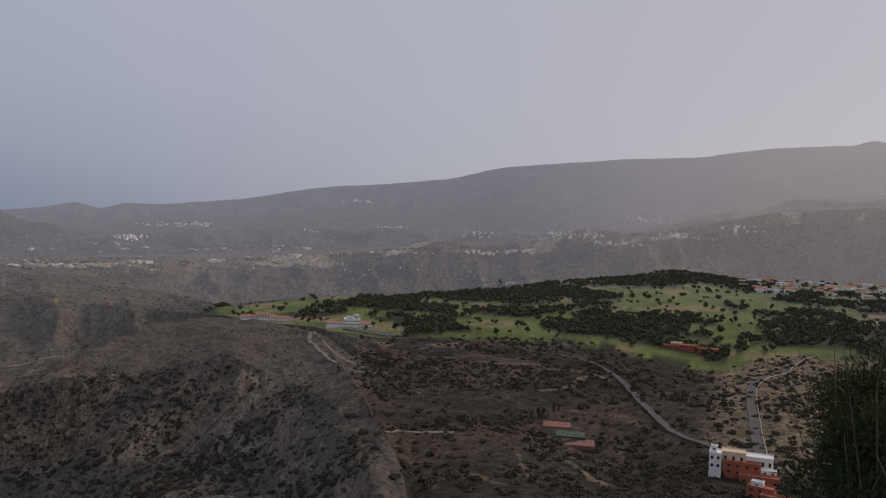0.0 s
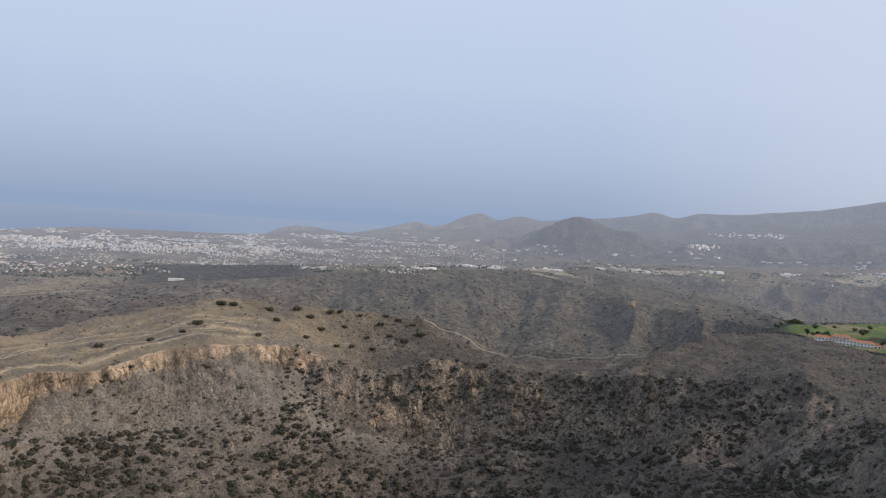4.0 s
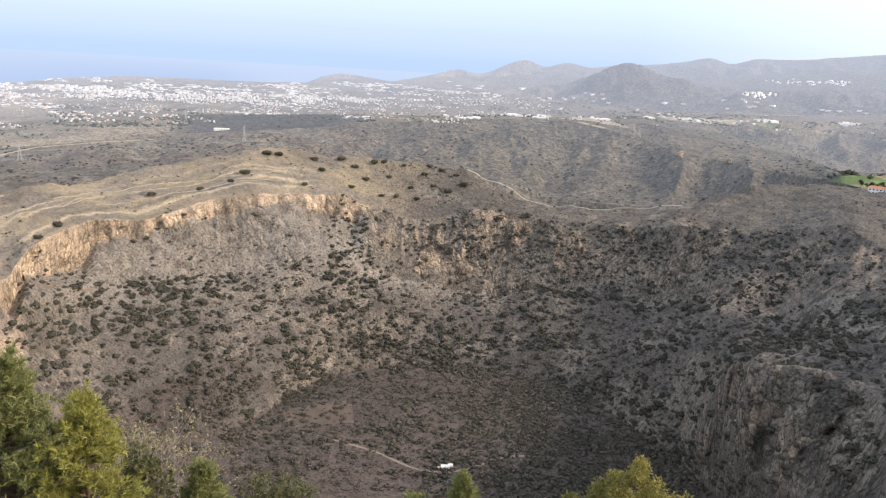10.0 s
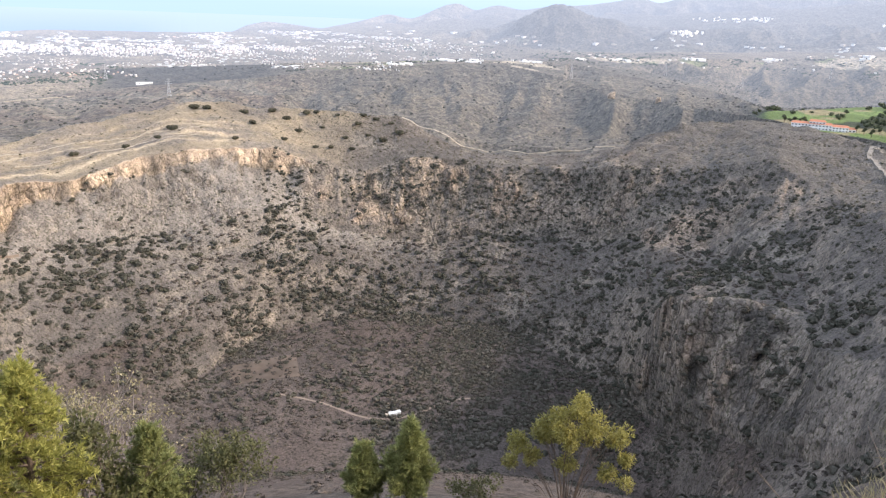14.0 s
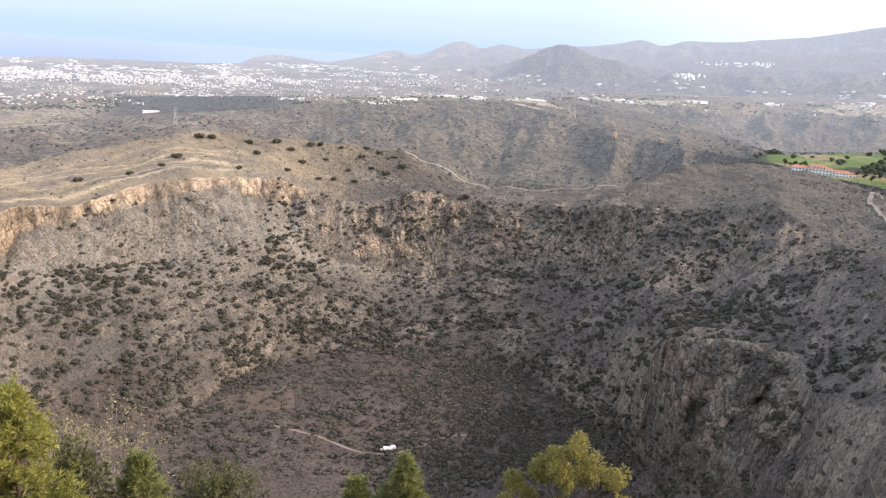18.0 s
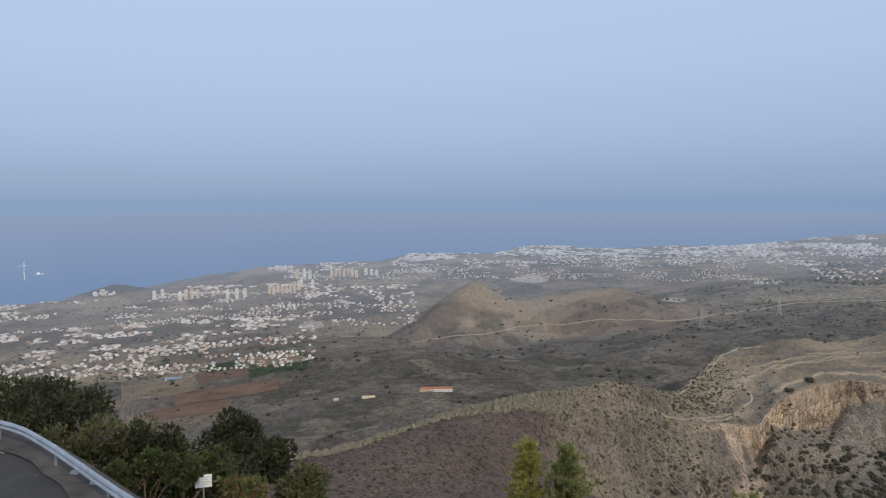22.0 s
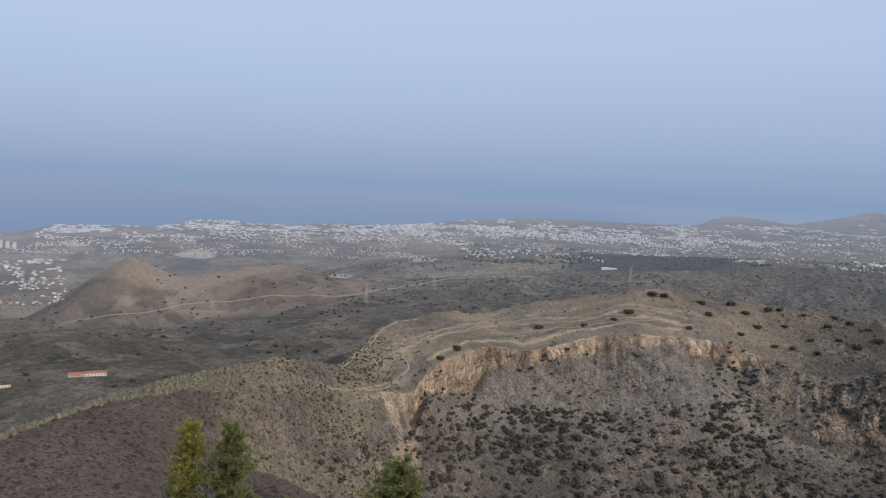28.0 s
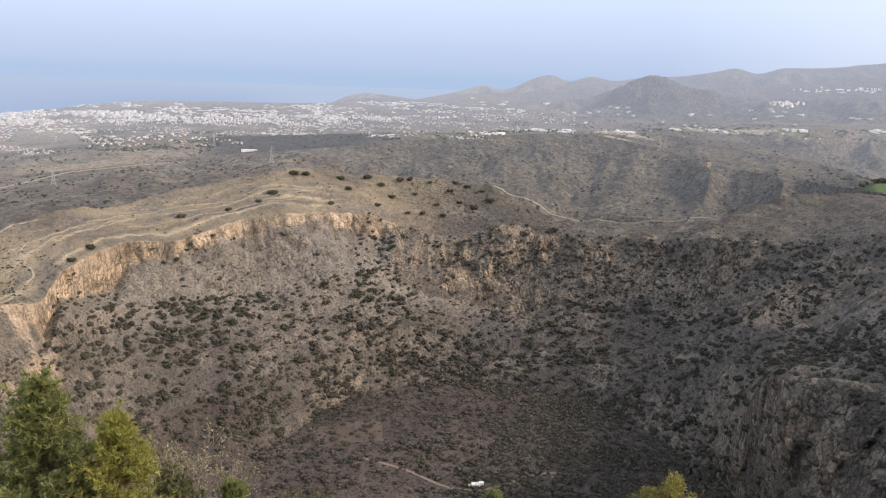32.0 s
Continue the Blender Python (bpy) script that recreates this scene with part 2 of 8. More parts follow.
# ---- the land: lines of ridge, rim and valley as (bearing, distance, slope of sight from the summit) ----
LAND = {
    "step": [(70, 2.2, -36), (255, 2.2, -36)],
    "ledge": [(70, 10, -38.5), (94, 10, -38.5), (110, 14, -36), (135, 20, -36), (195, 20, -36), (255, 20, -36)],
    "verge": [(70, 38, -12.1), (77.5, 34.5, -13.2), (84.5, 30, -15.2), (88, 24.5, -18.4), (93, 20.5, -21.6), (97, 19, -25), (110, 24, -30), (135, 35, -35.5), (195, 35, -35.5), (210, 35, -32), (255, 35, -32)],
    "slope": [(70, 52, -16), (85, 50, -17), (92, 48, -18.5), (96, 50, -21), (99, 52, -21.6), (101, 60, -24.8), (104, 77, -25.3), (107, 83, -25.1), (112, 85, -25.9), (116, 81, -27.5), (119, 76, -29.1), (124, 72, -31.5), (135, 75, -35), (195, 75, -35), (205, 80, -31), (210, 80, -30), (255, 80, -30)],
    "bend": [(70, 80, -22), (92, 82, -24), (98, 86, -23.4), (104, 97, -22.1), (107, 102, -21.9), (112, 105, -22.4), (116, 102, -23.8), (119, 97, -25.4), (124, 84, -29), (135, 100, -34.8), (195, 100, -34.8), (205, 100, -30.6), (255, 100, -29.8)],
    "foot": [(70, 260, -26), (104, 300, -24.5), (117, 360, -22.5), (126, 480, -22), (131, 500, -25), (136, 520, -30), (141, 540, -33.3), (189, 540, -33.3), (195, 470, -32), (200, 380, -31), (205, 330, -28), (208, 300, -24.5), (215, 300, -24.5), (255, 300, -24)],
    "floor_edge": [(70, 300, -24.5), (104, 350, -22), (117, 430, -20), (126, 520, -21), (131, 545, -23.5), (136, 590, -26.5), (141, 640, -28), (150, 700, -27), (160, 850, -22.9), (168, 880, -22.2), (177, 850, -22.9), (183, 760, -25.3), (187, 690, -27), (190, 590, -28.5), (194.7, 520, -28), (198, 460, -28.5), (202, 400, -28), (205, 350, -26), (208, 330, -23), (215, 330, -22.5), (255, 330, -22)],
    "butt_base": [(70, 330, -23), (104, 380, -20.5), (117, 460, -18.3), (126, 535, -20), (131, 560, -22.3), (136, 630, -23.5), (141, 700, -24), (150, 790, -22), (160, 890, -20), (168, 920, -20.2), (177, 890, -20.4), (183, 810, -21.8), (187, 700, -25.5), (189.4, 565, -26.5), (194.7, 515, -27.3), (198, 452, -27.5), (202, 392, -27), (205, 360, -24), (208, 336, -22.7), (215, 335, -22.2), (255, 340, -21.5)],
    "butt_top": [(70, 360, -21.5), (104, 405, -19.3), (117, 490, -16.8), (126, 550, -19), (131, 575, -21.3), (136, 660, -21.5), (141, 770, -20), (150, 850, -19), (160, 920, -17.8), (168, 950, -18.6), (177, 940, -18.2), (183, 860, -19.2), (187, 720, -22.5), (189.4, 590, -19.6), (194, 575, -18.8), (197.7, 560, -19.3), (200, 470, -21), (204, 420, -21.3), (206, 385, -20.8), (208, 345, -22.4), (215, 337, -22), (255, 345, -21.3)],
    "butt_back": [(70, 370, -21), (104, 415, -18.9), (117, 505, -16.2), (126, 555, -18.7), (131, 585, -20.8), (136, 690, -19.3), (141, 810, -18), (150, 885, -17.5), (160, 940, -16.7), (168, 970, -17.7), (177, 965, -17), (183, 910, -17.5), (187, 780, -19.3), (189.4, 680, -20), (194, 650, -18.9), (197.7, 630, -18.4), (200, 520, -19.5), (204, 440, -20), (206, 395, -20), (208, 348, -22.2), (215, 339, -21.8), (255, 350, -21)],
    "base": [(70, 380, -20.6), (104, 425, -18.6), (117, 515, -15.7), (126, 565, -17.6), (131, 600, -19.8), (134, 655, -18.8), (136.3, 715, -18.6), (137.6, 760, -16.2), (139, 790, -16.6), (142, 860, -16.1), (150, 925, -15.9), (157, 960, -14), (163, 985, -15.6), (170, 1000, -16.9), (175, 1000, -16), (183, 965, -15.8), (188, 880, -15.6), (191.7, 830, -16), (195, 730, -16.2), (198, 680, -16.5), (200, 580, -17.5), (204, 460, -18.6), (206, 405, -19.2), (208, 350, -22.1), (215, 340, -21.7), (255, 352, -20.9)],
    "rim": [(70, 400, -20), (104, 440, -18.1), (117, 530, -15.2), (122, 590, -14.3), (126, 605, -14.3), (129, 640, -15.2), (131, 675, -15.9), (134, 725, -15.8), (136.2, 760, -15.2), (137.5, 800, -13.8), (141.5, 915, -11.85), (145.4, 945, -11.7), (150, 985, -10.5), (154, 1015, -10.1), (158.3, 1040, -9.85), (161, 1050, -10.6), (165, 1060, -11.5), (171, 1060, -10.5), (175, 1050, -11), (180, 1040, -10.8), (184, 1005, -10.35), (189, 985, -10.2), (194.7, 930, -9.1), (197, 880, -10), (200, 780, -11.6), (203, 640, -13.4), (205.6, 520, -16), (207.5, 430, -18.6), (208.8, 352, -22), (215, 341, -21.6), (255, 354, -20.8)],
    "crest": [(70, 420, -19.4), (102.9, 440, -18.7), (108.5, 480, -17.38), (112.7, 520, -16.09), (116.9, 560, -14.97), (120.9, 590, -14.06), (124.5, 620, -13.34), (126.4, 630, -12.99), (128.5, 665, -13.2), (130.5, 760, -13.5), (131.8, 850, -12.6), (133.5, 930, -11.1), (135, 975, -10), (138, 1020, -9.6), (141.4, 1080, -9.25), (147, 1120, -8.1), (150.5, 1160, -7.4), (153.5, 1190, -6.75), (158, 1190, -7.2), (163, 1180, -7.3), (168, 1170, -7.5), (172, 1150, -9.5), (175, 1130, -9.97), (183, 1130, -9.36), (187.5, 1170, -7.5), (191, 1230, -6.75), (194, 1260, -6.33), (197, 1200, -6.9), (200.6, 1110, -7.45), (203.1, 804, -10.2), (205.6, 573, -14.2), (207.5, 475, -17), (208.9, 357, -21.8), (215, 343, -21.4), (255, 356, -20.7)],
    "behind": [(70, 600, -19.5), (96, 660, -20.2), (104, 740, -19.6), (111, 800, -18.2), (117, 850, -17), (122, 900, -16.6), (126, 950, -16), (134, 1150, -12.5), (141, 1250, -11.5), (153, 1350, -9.5), (168, 1350, -10), (175, 1350, -11.5), (183, 1350, -11), (190, 1400, -8.8), (194, 1350, -6.8), (197, 1270, -7), (200.6, 1180, -7.5), (203.1, 870, -10.1), (205.6, 640, -13.6), (207.5, 520, -16.5), (209, 420, -19.8), (215, 400, -20), (255, 420, -18.8)],
    "valley": [(70, 900, -17), (95, 1000, -16), (104, 1050, -14.8), (111, 1100, -13.8), (117, 1150, -13.3), (126, 1300, -11.5), (134, 1450, -9.6), (141, 1500, -9), (150, 1600, -8), (158, 1700, -7.6), (168, 1750, -7.9), (175, 1650, -9.2), (180, 1600, -9.3), (186, 1650, -8), (190, 1600, -7), (194, 1400, -6.6), (197, 1300, -6.9), (200.6, 1220, -7.3), (204, 1000, -9.2), (208, 800, -11.4), (214, 700, -13.2), (219, 680, -14.6), (224, 640, -15.6), (230, 620, -15.2), (240, 620, -15), (255, 620, -15)],
    "bench": [(70, 1700, -12.5), (95, 1800, -11), (104, 1900, -10), (111, 1900, -10), (117, 1800, -10.2), (126, 1900, -9), (134, 2100, -7.3), (141, 2200, -6.6), (150, 2300, -5.7), (158, 2250, -5), (165.9, 2250, -4.1), (175, 2350, -3.6), (180, 2200, -4.3), (184, 2000, -5.2), (187, 1900, -5.6), (190, 1750, -5.9), (194, 1440, -6.2), (197, 1300, -6.7), (200.6, 1240, -7), (204, 1080, -7.75), (208.4, 1085, -7.65), (215, 1110, -7.5), (221.7, 1100, -7.7), (226, 1020, -8.6), (229, 990, -9), (234, 1090, -7.6), (240, 1150, -7.2), (255, 1200, -7)],
    "back": [(70, 2200, -10), (95, 2300, -9.2), (104, 2400, -8.7), (117, 2400, -8.5), (126, 2500, -7.3), (134, 2600, -5.9), (141, 2600, -5.2), (150, 2600, -4.5), (158, 2500, -4.1), (166, 2450, -3.7), (175, 2500, -3.3), (180, 2500, -3.3), (184, 2400, -3.9), (187, 2350, -4.3), (190, 2300, -4.6), (194, 1560, -5.6), (200, 1700, -4.9), (208, 1850, -4.4), (214, 2050, -3.8), (219, 2250, -3), (223, 2350, -2.5), (227, 2400, -1.9), (232, 2450, -2.3), (240, 2450, -2.2), (255, 2450, -2)],
    "dip": [(70, 2800, -8.6), (95, 2900, -7.7), (104, 3000, -7), (117, 3000, -6.8), (126, 3000, -6.3), (134, 3000, -5.4), (141, 3000, -4.9), (150, 3000, -4.3), (158, 3000, -4.25), (166, 3000, -4), (175, 3000, -3.7), (180, 2750, -3), (184, 2650, -3.4), (187, 2650, -3.8), (190, 2650, -4.3), (194, 2500, -5.4), (200, 2600, -5), (214, 2700, -4.3), (219, 2750, -3.6), (227, 2800, -2.5), (240, 2850, -2.6), (255, 2850, -2.5)],
    "plateau": [(70, 3200, -7), (95, 3300, -6.3), (104, 3400, -5.8), (117, 3400, -5.3), (134, 3350, -4.6), (150, 3350, -3.9), (166, 3350, -3.4), (175, 3350, -3.1), (180, 3050, -2.85), (184, 2950, -2.75), (187, 2950, -2.65), (190, 3000, -2.5), (194, 3200, -2.3), (200, 3150, -1.8), (206, 3100, -1.05), (210, 3100, -0.3), (213, 3100, -0.5), (216.2, 3120, -0.1), (220.6, 3150, 0.9), (224, 3170, 0.75), (229, 3200, 1.65), (234, 3200, 2.5), (240, 3250, 2.9), (255, 3300, 3.0)],
    "coast": [(70, 3700, -6.9), (77.8, 3750, -7.21), (81.3, 3800, -6.43), (85.1, 3800, -7.09), (89.2, 3850, -6.05), (92.7, 3900, -5.85), (96.7, 4000, -5.25), (101.6, 4050, -4.69), (109.2, 4100, -4.35), (112.1, 4150, -3.86), (116.7, 4150, -3.9), (121.5, 4200, -3.26), (125.8, 4200, -3.44), (131.6, 4200, -3.17), (132.1, 4200, -3.26), (144.5, 4250, -2.14), (150.3, 4250, -2.08), (155.6, 4250, -1.99), (161.7, 4250, -1.69), (166, 4200, -1.5), (175, 4150, -1), (186, 4100, -0.4), (200, 4000, 0.3), (214, 4000, 0.55), (219.4, 4000, 0.5), (225, 4000, 1.1), (230.6, 4020, 2.46), (232.5, 4030, 2.7), (234.8, 4040, 3.5), (239.7, 4050, 3.74), (243, 4050, 4.3), (255, 4050, 4.5)],
    "sky": [(70, 4500, -9), (120, 4500, -7), (145, 4500, -4.5), (150.3, 4560, -3.2), (155, 4600, -2.3), (156.4, 4600, -1.9), (157.5, 4600, -1.43), (158.8, 4600, -1.19), (160.2, 4600, -1.27), (162.4, 4600, -1.53), (162.9, 4600, -1.44), (165.3, 4600, -0.91), (167.2, 4600, -0.41), (168.5, 4600, -0.62), (172, 4600, 0.52), (173.4, 4600, 0.11), (174.9, 4600, 0.46), (176.5, 4600, 0.27), (178.6, 4600, 0.57), (181, 4600, 0.72), (183.2, 4600, 1.06), (184.5, 4600, 1.34), (185.9, 4600, 1.06), (187.6, 4600, 1.44), (190.2, 4600, 1.56), (192.8, 4600, 1.83), (196.1, 4600, 2.27), (200.5, 4600, 3.18), (206.3, 4600, 3.77), (210.5, 4600, 4.31), (214, 4600, 5.17), (219.9, 4600, 5.74), (224.6, 4600, 6.09), (227.8, 4600, 6.16), (231.1, 4600, 6.59), (234.7, 4600, 6.86), (237.4, 4600, 6.89), (239, 4600, 7.18), (239.5, 4600, 7.06)],
}
ROWS = {"ledge": 6, "verge": 8, "slope": 12, "bend": 8, "foot": 30, "floor_edge": 36, "butt_base": 16, "butt_top": 30, "butt_back": 14,
        "base": 26, "rim": 46, "crest": 64, "behind": 10, "valley": 44, "bench": 100, "back": 30, "dip": 14, "plateau": 34, "trough": 12, "coast": 40, "hollow": 10, "sky": 26}


def rough(x, y, z, size, salt=0):
    """Smooth noise from -1 to 1 with features of that size in metres."""
    p = [np.asarray(c, dtype=np.float64) / size for c in (x, y, z)]
    i = [np.floor(c).astype(np.int64) for c in p]
    f = [c - k for c, k in zip(p, i)]
    f = [c * c * c * (c * (c * 6 - 15) + 10) for c in f]
    hx, hy, hz = i[0] * 374761393, i[1] * 668265263, i[2] * 2147483647 + salt * 144269504
    flat = not np.any(f[2])
    out = 0
    for a in (0, 1):
        for b in (0, 1):
            w2 = (f[0] if a else 1 - f[0]) * (f[1] if b else 1 - f[1])
            h2 = hx + hy + (a * 374761393 + b * 668265263)
            for c in ((0,) if flat else (0, 1)):
                h = (h2 + hz + c * 2147483647) & 0x7FFFFFFF
                h = ((h ^ (h >> 13)) * 1274126177) & 0x7FFFFFFF
                v = ((h ^ (h >> 16)) & 0xFFFF) / 32767.5 - 1.0
                out = out + (w2 * v if flat else w2 * v * (f[2] if c else 1 - f[2]))
    return out


def octaves(x, y, z, size, n=4, salt=0, gain=0.5):
    """The same at n scales, worked out a stretch at a time."""
    x, y, z = (np.ravel(c) for c in np.broadcast_arrays(x, y, z))
    out = np.empty(x.size)
    for a in range(0, x.size, 12000):
        q = slice(a, a + 12000)
        out[q] = sum(rough(x[q], y[q], z[q], size / 2 ** k, salt + k) * gain ** k for k in range(n))
    return out.reshape(X.shape) if out.size == X.size else out


def smooth(a, b, x):
    t = np.clip((x - a) / (b - a), 0, 1)
    return t * t * (3 - 2 * t)


FINE0, FINE1 = 74.0, 243.0
bearings = np.concatenate([np.arange(-110, FINE0, 3.0), np.arange(FINE0, 194, 0.125), np.arange(194, 210, 0.05), np.arange(210, FINE1, 0.125), np.arange(FINE1, 250.01, 1.0)])
bearings[-1] = 250.0
NB = len(bearings)
wide = np.maximum(bearings, 70)


def line(name):
    rows = np.array(LAND[name])
    order = np.argsort(rows[:, 0])
    b, d, e = rows[order].T
    # rounded between the knots
    def through_knots(v):
        m = np.gradient(v, b)
        s = np.diff(v) / np.diff(b)
        for k in range(len(b)):
            lo, hi = s[max(k - 1, 0)], s[min(k, len(s) - 1)]
            m[k] = 0 if lo * hi <= 0 else 2 * lo * hi / (lo + hi)
        q = np.clip(wide, b[0], b[-1])
        i = np.clip(np.searchsorted(b, q, side="right") - 1, 0, len(b) - 2)
        h = b[i + 1] - b[i]
        t = (q - b[i]) / h
        v70, v250 = np.interp(70, b, v), np.interp(250, b, v)
        turn = v70 + (v250 - v70) * np.clip((70 - bearings) / 180, 0, 1)
        seen = ((2 * t ** 3 - 3 * t ** 2 + 1) * v[i] + (t ** 3 - 2 * t ** 2 + t) * h * m[i]
                + (3 * t ** 2 - 2 * t ** 3) * v[i + 1] + (t ** 3 - t ** 2) * h * m[i + 1])
        return np.where(bearings < 70, turn, seen)
    dist, fall = through_knots(d), through_knots(e)
    return dist, EYE + dist * np.tan(np.radians(fall))


# hidden hollows behind the two far ridges: between which lines, how far on, how deep, from which bearing
HOLLOWS = {"trough": ("plateau", "coast", 0.35, 32, 174, 182), "hollow": ("coast", "sky", 0.4, 75, 219, 226)}
names = []
for name in LAND:
    names += [k for k, v in HOLLOWS.items() if v[1] == name] + [name]


def crossing(name):
    if name in LAND:
        return line(name)
    a, b, f, deep, b0, b1 = HOLLOWS[name]
    (da, za), (db, zb) = line(a), line(b)
    return da + (db - da) * f, za + (zb - za) * f - deep * smooth(b0, b1, bearings)


CLIFF_FOOT = 0.07 * rough(bearings * 9, 0 * bearings, 0 * bearings, 10, 49) + 0.05 * rough(bearings * 9, 0 * bearings, 0 * bearings, 3, 50) + np.interp(bearings, (134, 135.5, 136.2, 141, 142, 145, 150, 155, 157.5, 159.5, 161, 162.5), (0.92, 0.4, 0.14, 0.15, 0.58, 0.66, 0.76, 0.84, 0.62, 0.62, 0.8, 0.92))
D, Z, SEG, FR = [], [], [], []
d0, z0 = line("step")
D.append(d0 * 0 - 0.05), Z.append(z0), SEG.append(0), FR.append(0.0)
D.append(d0), Z.append(z0), SEG.append(0), FR.append(1.0)
for k, name in enumerate(names[1:], 1):
    d1, z1 = crossing(name)
    d1 = np.maximum(d1, d0 + 0.5)
    for r in range(1, ROWS[name] + 1):
        f = r / ROWS[name]
        # the crater's wall: a rough slope up to the foot of the upright cliff
        CLIFF_FOOT = np.clip(CLIFF_FOOT, 0.08, 0.95)
        g = np.where(f < CLIFF_FOOT, 0.92 * f / CLIFF_FOOT, 0.92 + 0.08 * (f - CLIFF_FOOT) / (1 - CLIFF_FOOT)) if name == "rim" else f
        D.append(d0 + (d1 - d0) * g), Z.append(z0 + (z1 - z0) * f), SEG.append(k), FR.append(f)
    d0, z0 = d1, z1
D.append(d0 + 180), Z.append(z0 - 260), SEG.append(len(names)), FR.append(1.0)
D, Z, SEG, FR = np.array(D), np.array(Z), np.array(SEG), np.array(FR)
S = {n: i for i, n in enumerate(names)}
rad = np.radians(bearings)
EX, NY = np.sin(rad)[None, :], np.cos(rad)[None, :]
X, Y = D * EX, D * NY
B2 = np.broadcast_to(bearings[None, :], D.shape)
SEG2 = np.broadcast_to(SEG[:, None], D.shape)
FR2 = np.broadcast_to(FR[:, None], D.shape)

# rounded cones that stand on the plain: bearing, distance, slope of sight of the top, base radius, height
for b, d, top, r0, h in ((116.2, 1900, -6.0, 225, 0), (121.3, 1950, -7.9, 110, 0), (124.0, 1960, -6.8, 200, 0), (126.4, 1970, -6.3, 230, 0), (128.9, 1960, -6.9, 200, 0), (104.5, 1330, -12.0, 150, 0), (108, 1320, -11.6, 170, 0), (112, 1310, -11.3, 190, 0), (116.5, 1290, -11.9, 170, 0), (121, 1260, -12.5, 150, 0), (179.2, 3900, 0.60, 360, 0), (182.8, 3920, -0.35, 340, 0), (186.4, 3930, -0.9, 300, 0), (90.8, 3500, -5.6, 175, 0), (101.6, 3560, -5.3, 210, 0), (99.0, 3570, -5.6, 190, 0)):
    cx, cy, zt = d * math.sin(radians(b)), d * math.cos(radians(b)), EYE + d * math.tan(radians(top))
    rr = np.hypot(X - cx, Y - cy) / r0 * (1 + 0.12 * rough(X, Y, 0 * X, 160, 5))
    k = np.clip((1 - np.sqrt(rr * rr + 0.008)) / 0.911, 0, 1)
    k = k * (0.80 + 0.2 * k)
    Z = np.maximum(Z, Z + (zt - Z) * k)

# relief
cliff = np.where(SEG2 == S["rim"], np.sin(np.pi * np.clip(FR2, 0, 1)) ** 0.6, 0) + np.where(SEG2 == S["butt_top"], smooth(186, 189, B2) * np.sin(np.pi * FR2) ** 0.6, 0)
cliff = cliff * (1 - 0.6 * smooth(160, 163, B2) * (1 - smooth(176, 182, B2))) * smooth(135, 137, B2) * (1 - smooth(196.5, 200, B2))
# outcrops of brown rock in the crater's wall: bearing, slope of sight, half their width and height
fall = np.degrees(np.arctan2(Z - EYE, D))
broken = 0.5 * octaves(X, Y, Z * 0.4, 34, 4, 45)
rugged = smooth(-0.15, 0.35, octaves(X, Y, Z * 0.22, 36, 4, 47))      # upright ribs of harder rock
outcrop = 0 * D
for b, e, wb, we in ((190.4, -20.4, 1.9, 2.6), (193.7, -25.4, 1.0, 2.6), (188.9, -15.0, 2.0, 1.7), (184.6, -11.0, 1.9, 1.2), (171.2, -11.7, 1.4, 1.0), (194.6, -15.6, 0.7, 0.8), (165.0, -14.0, 0.8, 1.3), (180.6, -11.2, 0.9, 0.8), (168.3, -13.6, 1.2, 1.4), (162.6, -12.6, 0.8, 1.0), (196.2, -22.6, 0.8, 2.0), (187.4, -24.6, 0.9, 1.2), (192.6, -11.2, 1.5, 0.8), (176.2, -12.6, 1.0, 0.8), (195.6, -29.6, 1.2, 2.2), (172.6, -15.6, 1.2, 0.9)):
    outcrop = np.maximum(outcrop, 1 - smooth(0.6, 1.3, np.hypot((B2 - b) / wb, (fall - e) / we) + broken))
outcrop = outcrop * (0.25 + 0.75 * rugged)
outcrop = np.maximum(outcrop, 0.55 * rugged * (SEG2 == S["rim"]) * smooth(160, 163, B2) * (1 - smooth(196, 200, B2)) * smooth(0.1, 0.35, FR2) * (1 - smooth(0.8, 0.98, FR2)))
outcrop = outcrop * (SEG2 >= S["floor_edge"]) * (SEG2 <= S["crest"])
cliff = np.maximum(cliff * (1 - smooth(161, 163, B2) * (SEG2 == S["rim"])), outcrop)
bowl = smooth(126, 134, B2) * (1 - smooth(205, 209, B2)) * ((SEG2 >= S["floor_edge"]) & (SEG2 <= S["crest"]))
rib = np.abs(octaves(X, Y, Z * 0.35, 60, 4, 11))
rib2 = np.abs(octaves(X, Y, Z * 0.25, 17, 3, 21))
west = smooth(183, 188, B2)
foot2 = np.broadcast_to(CLIFF_FOOT[None, :], D.shape)
upper = np.where(SEG2 == S["rim"], smooth(-0.04, 0.05, FR2 - foot2), 1)      # the sheer part of the wall
push = cliff * ((rib - 0.35) * (5 + 7 * smooth(158, 166, B2) + 4 * upper) + (rib2 - 0.3) * (2.5 + 4 * upper - 1.0 * west))
D = D + push - outcrop * 4.5
grow = smooth(60, 500, D)
Z = Z + grow * smooth(0, 1, bowl) * (octaves(X, Y, 0 * X, 70, 5, 31) * 4.0) * np.where(SEG2 == S["floor_edge"], 0.25, 1)
Z = Z + bowl * (SEG2 > S["floor_edge"]) * (octaves(X, Y, Z, 13, 3, 35) * 1.5 + np.abs(octaves(X, Y, Z * 0.5, 34, 3, 37)) * 4.0 * smooth(180, 186, B2))
outer = ((SEG2 > S["crest"]) * smooth(1150, 1500, D) * (1 - smooth(3000, 3400, D)))
TAN = B2 * 42.0                                        # metres across the line of sight on the far slopes
gully = np.abs(octaves(TAN, D * 0.36, 0 * X, 260, 5, 41))
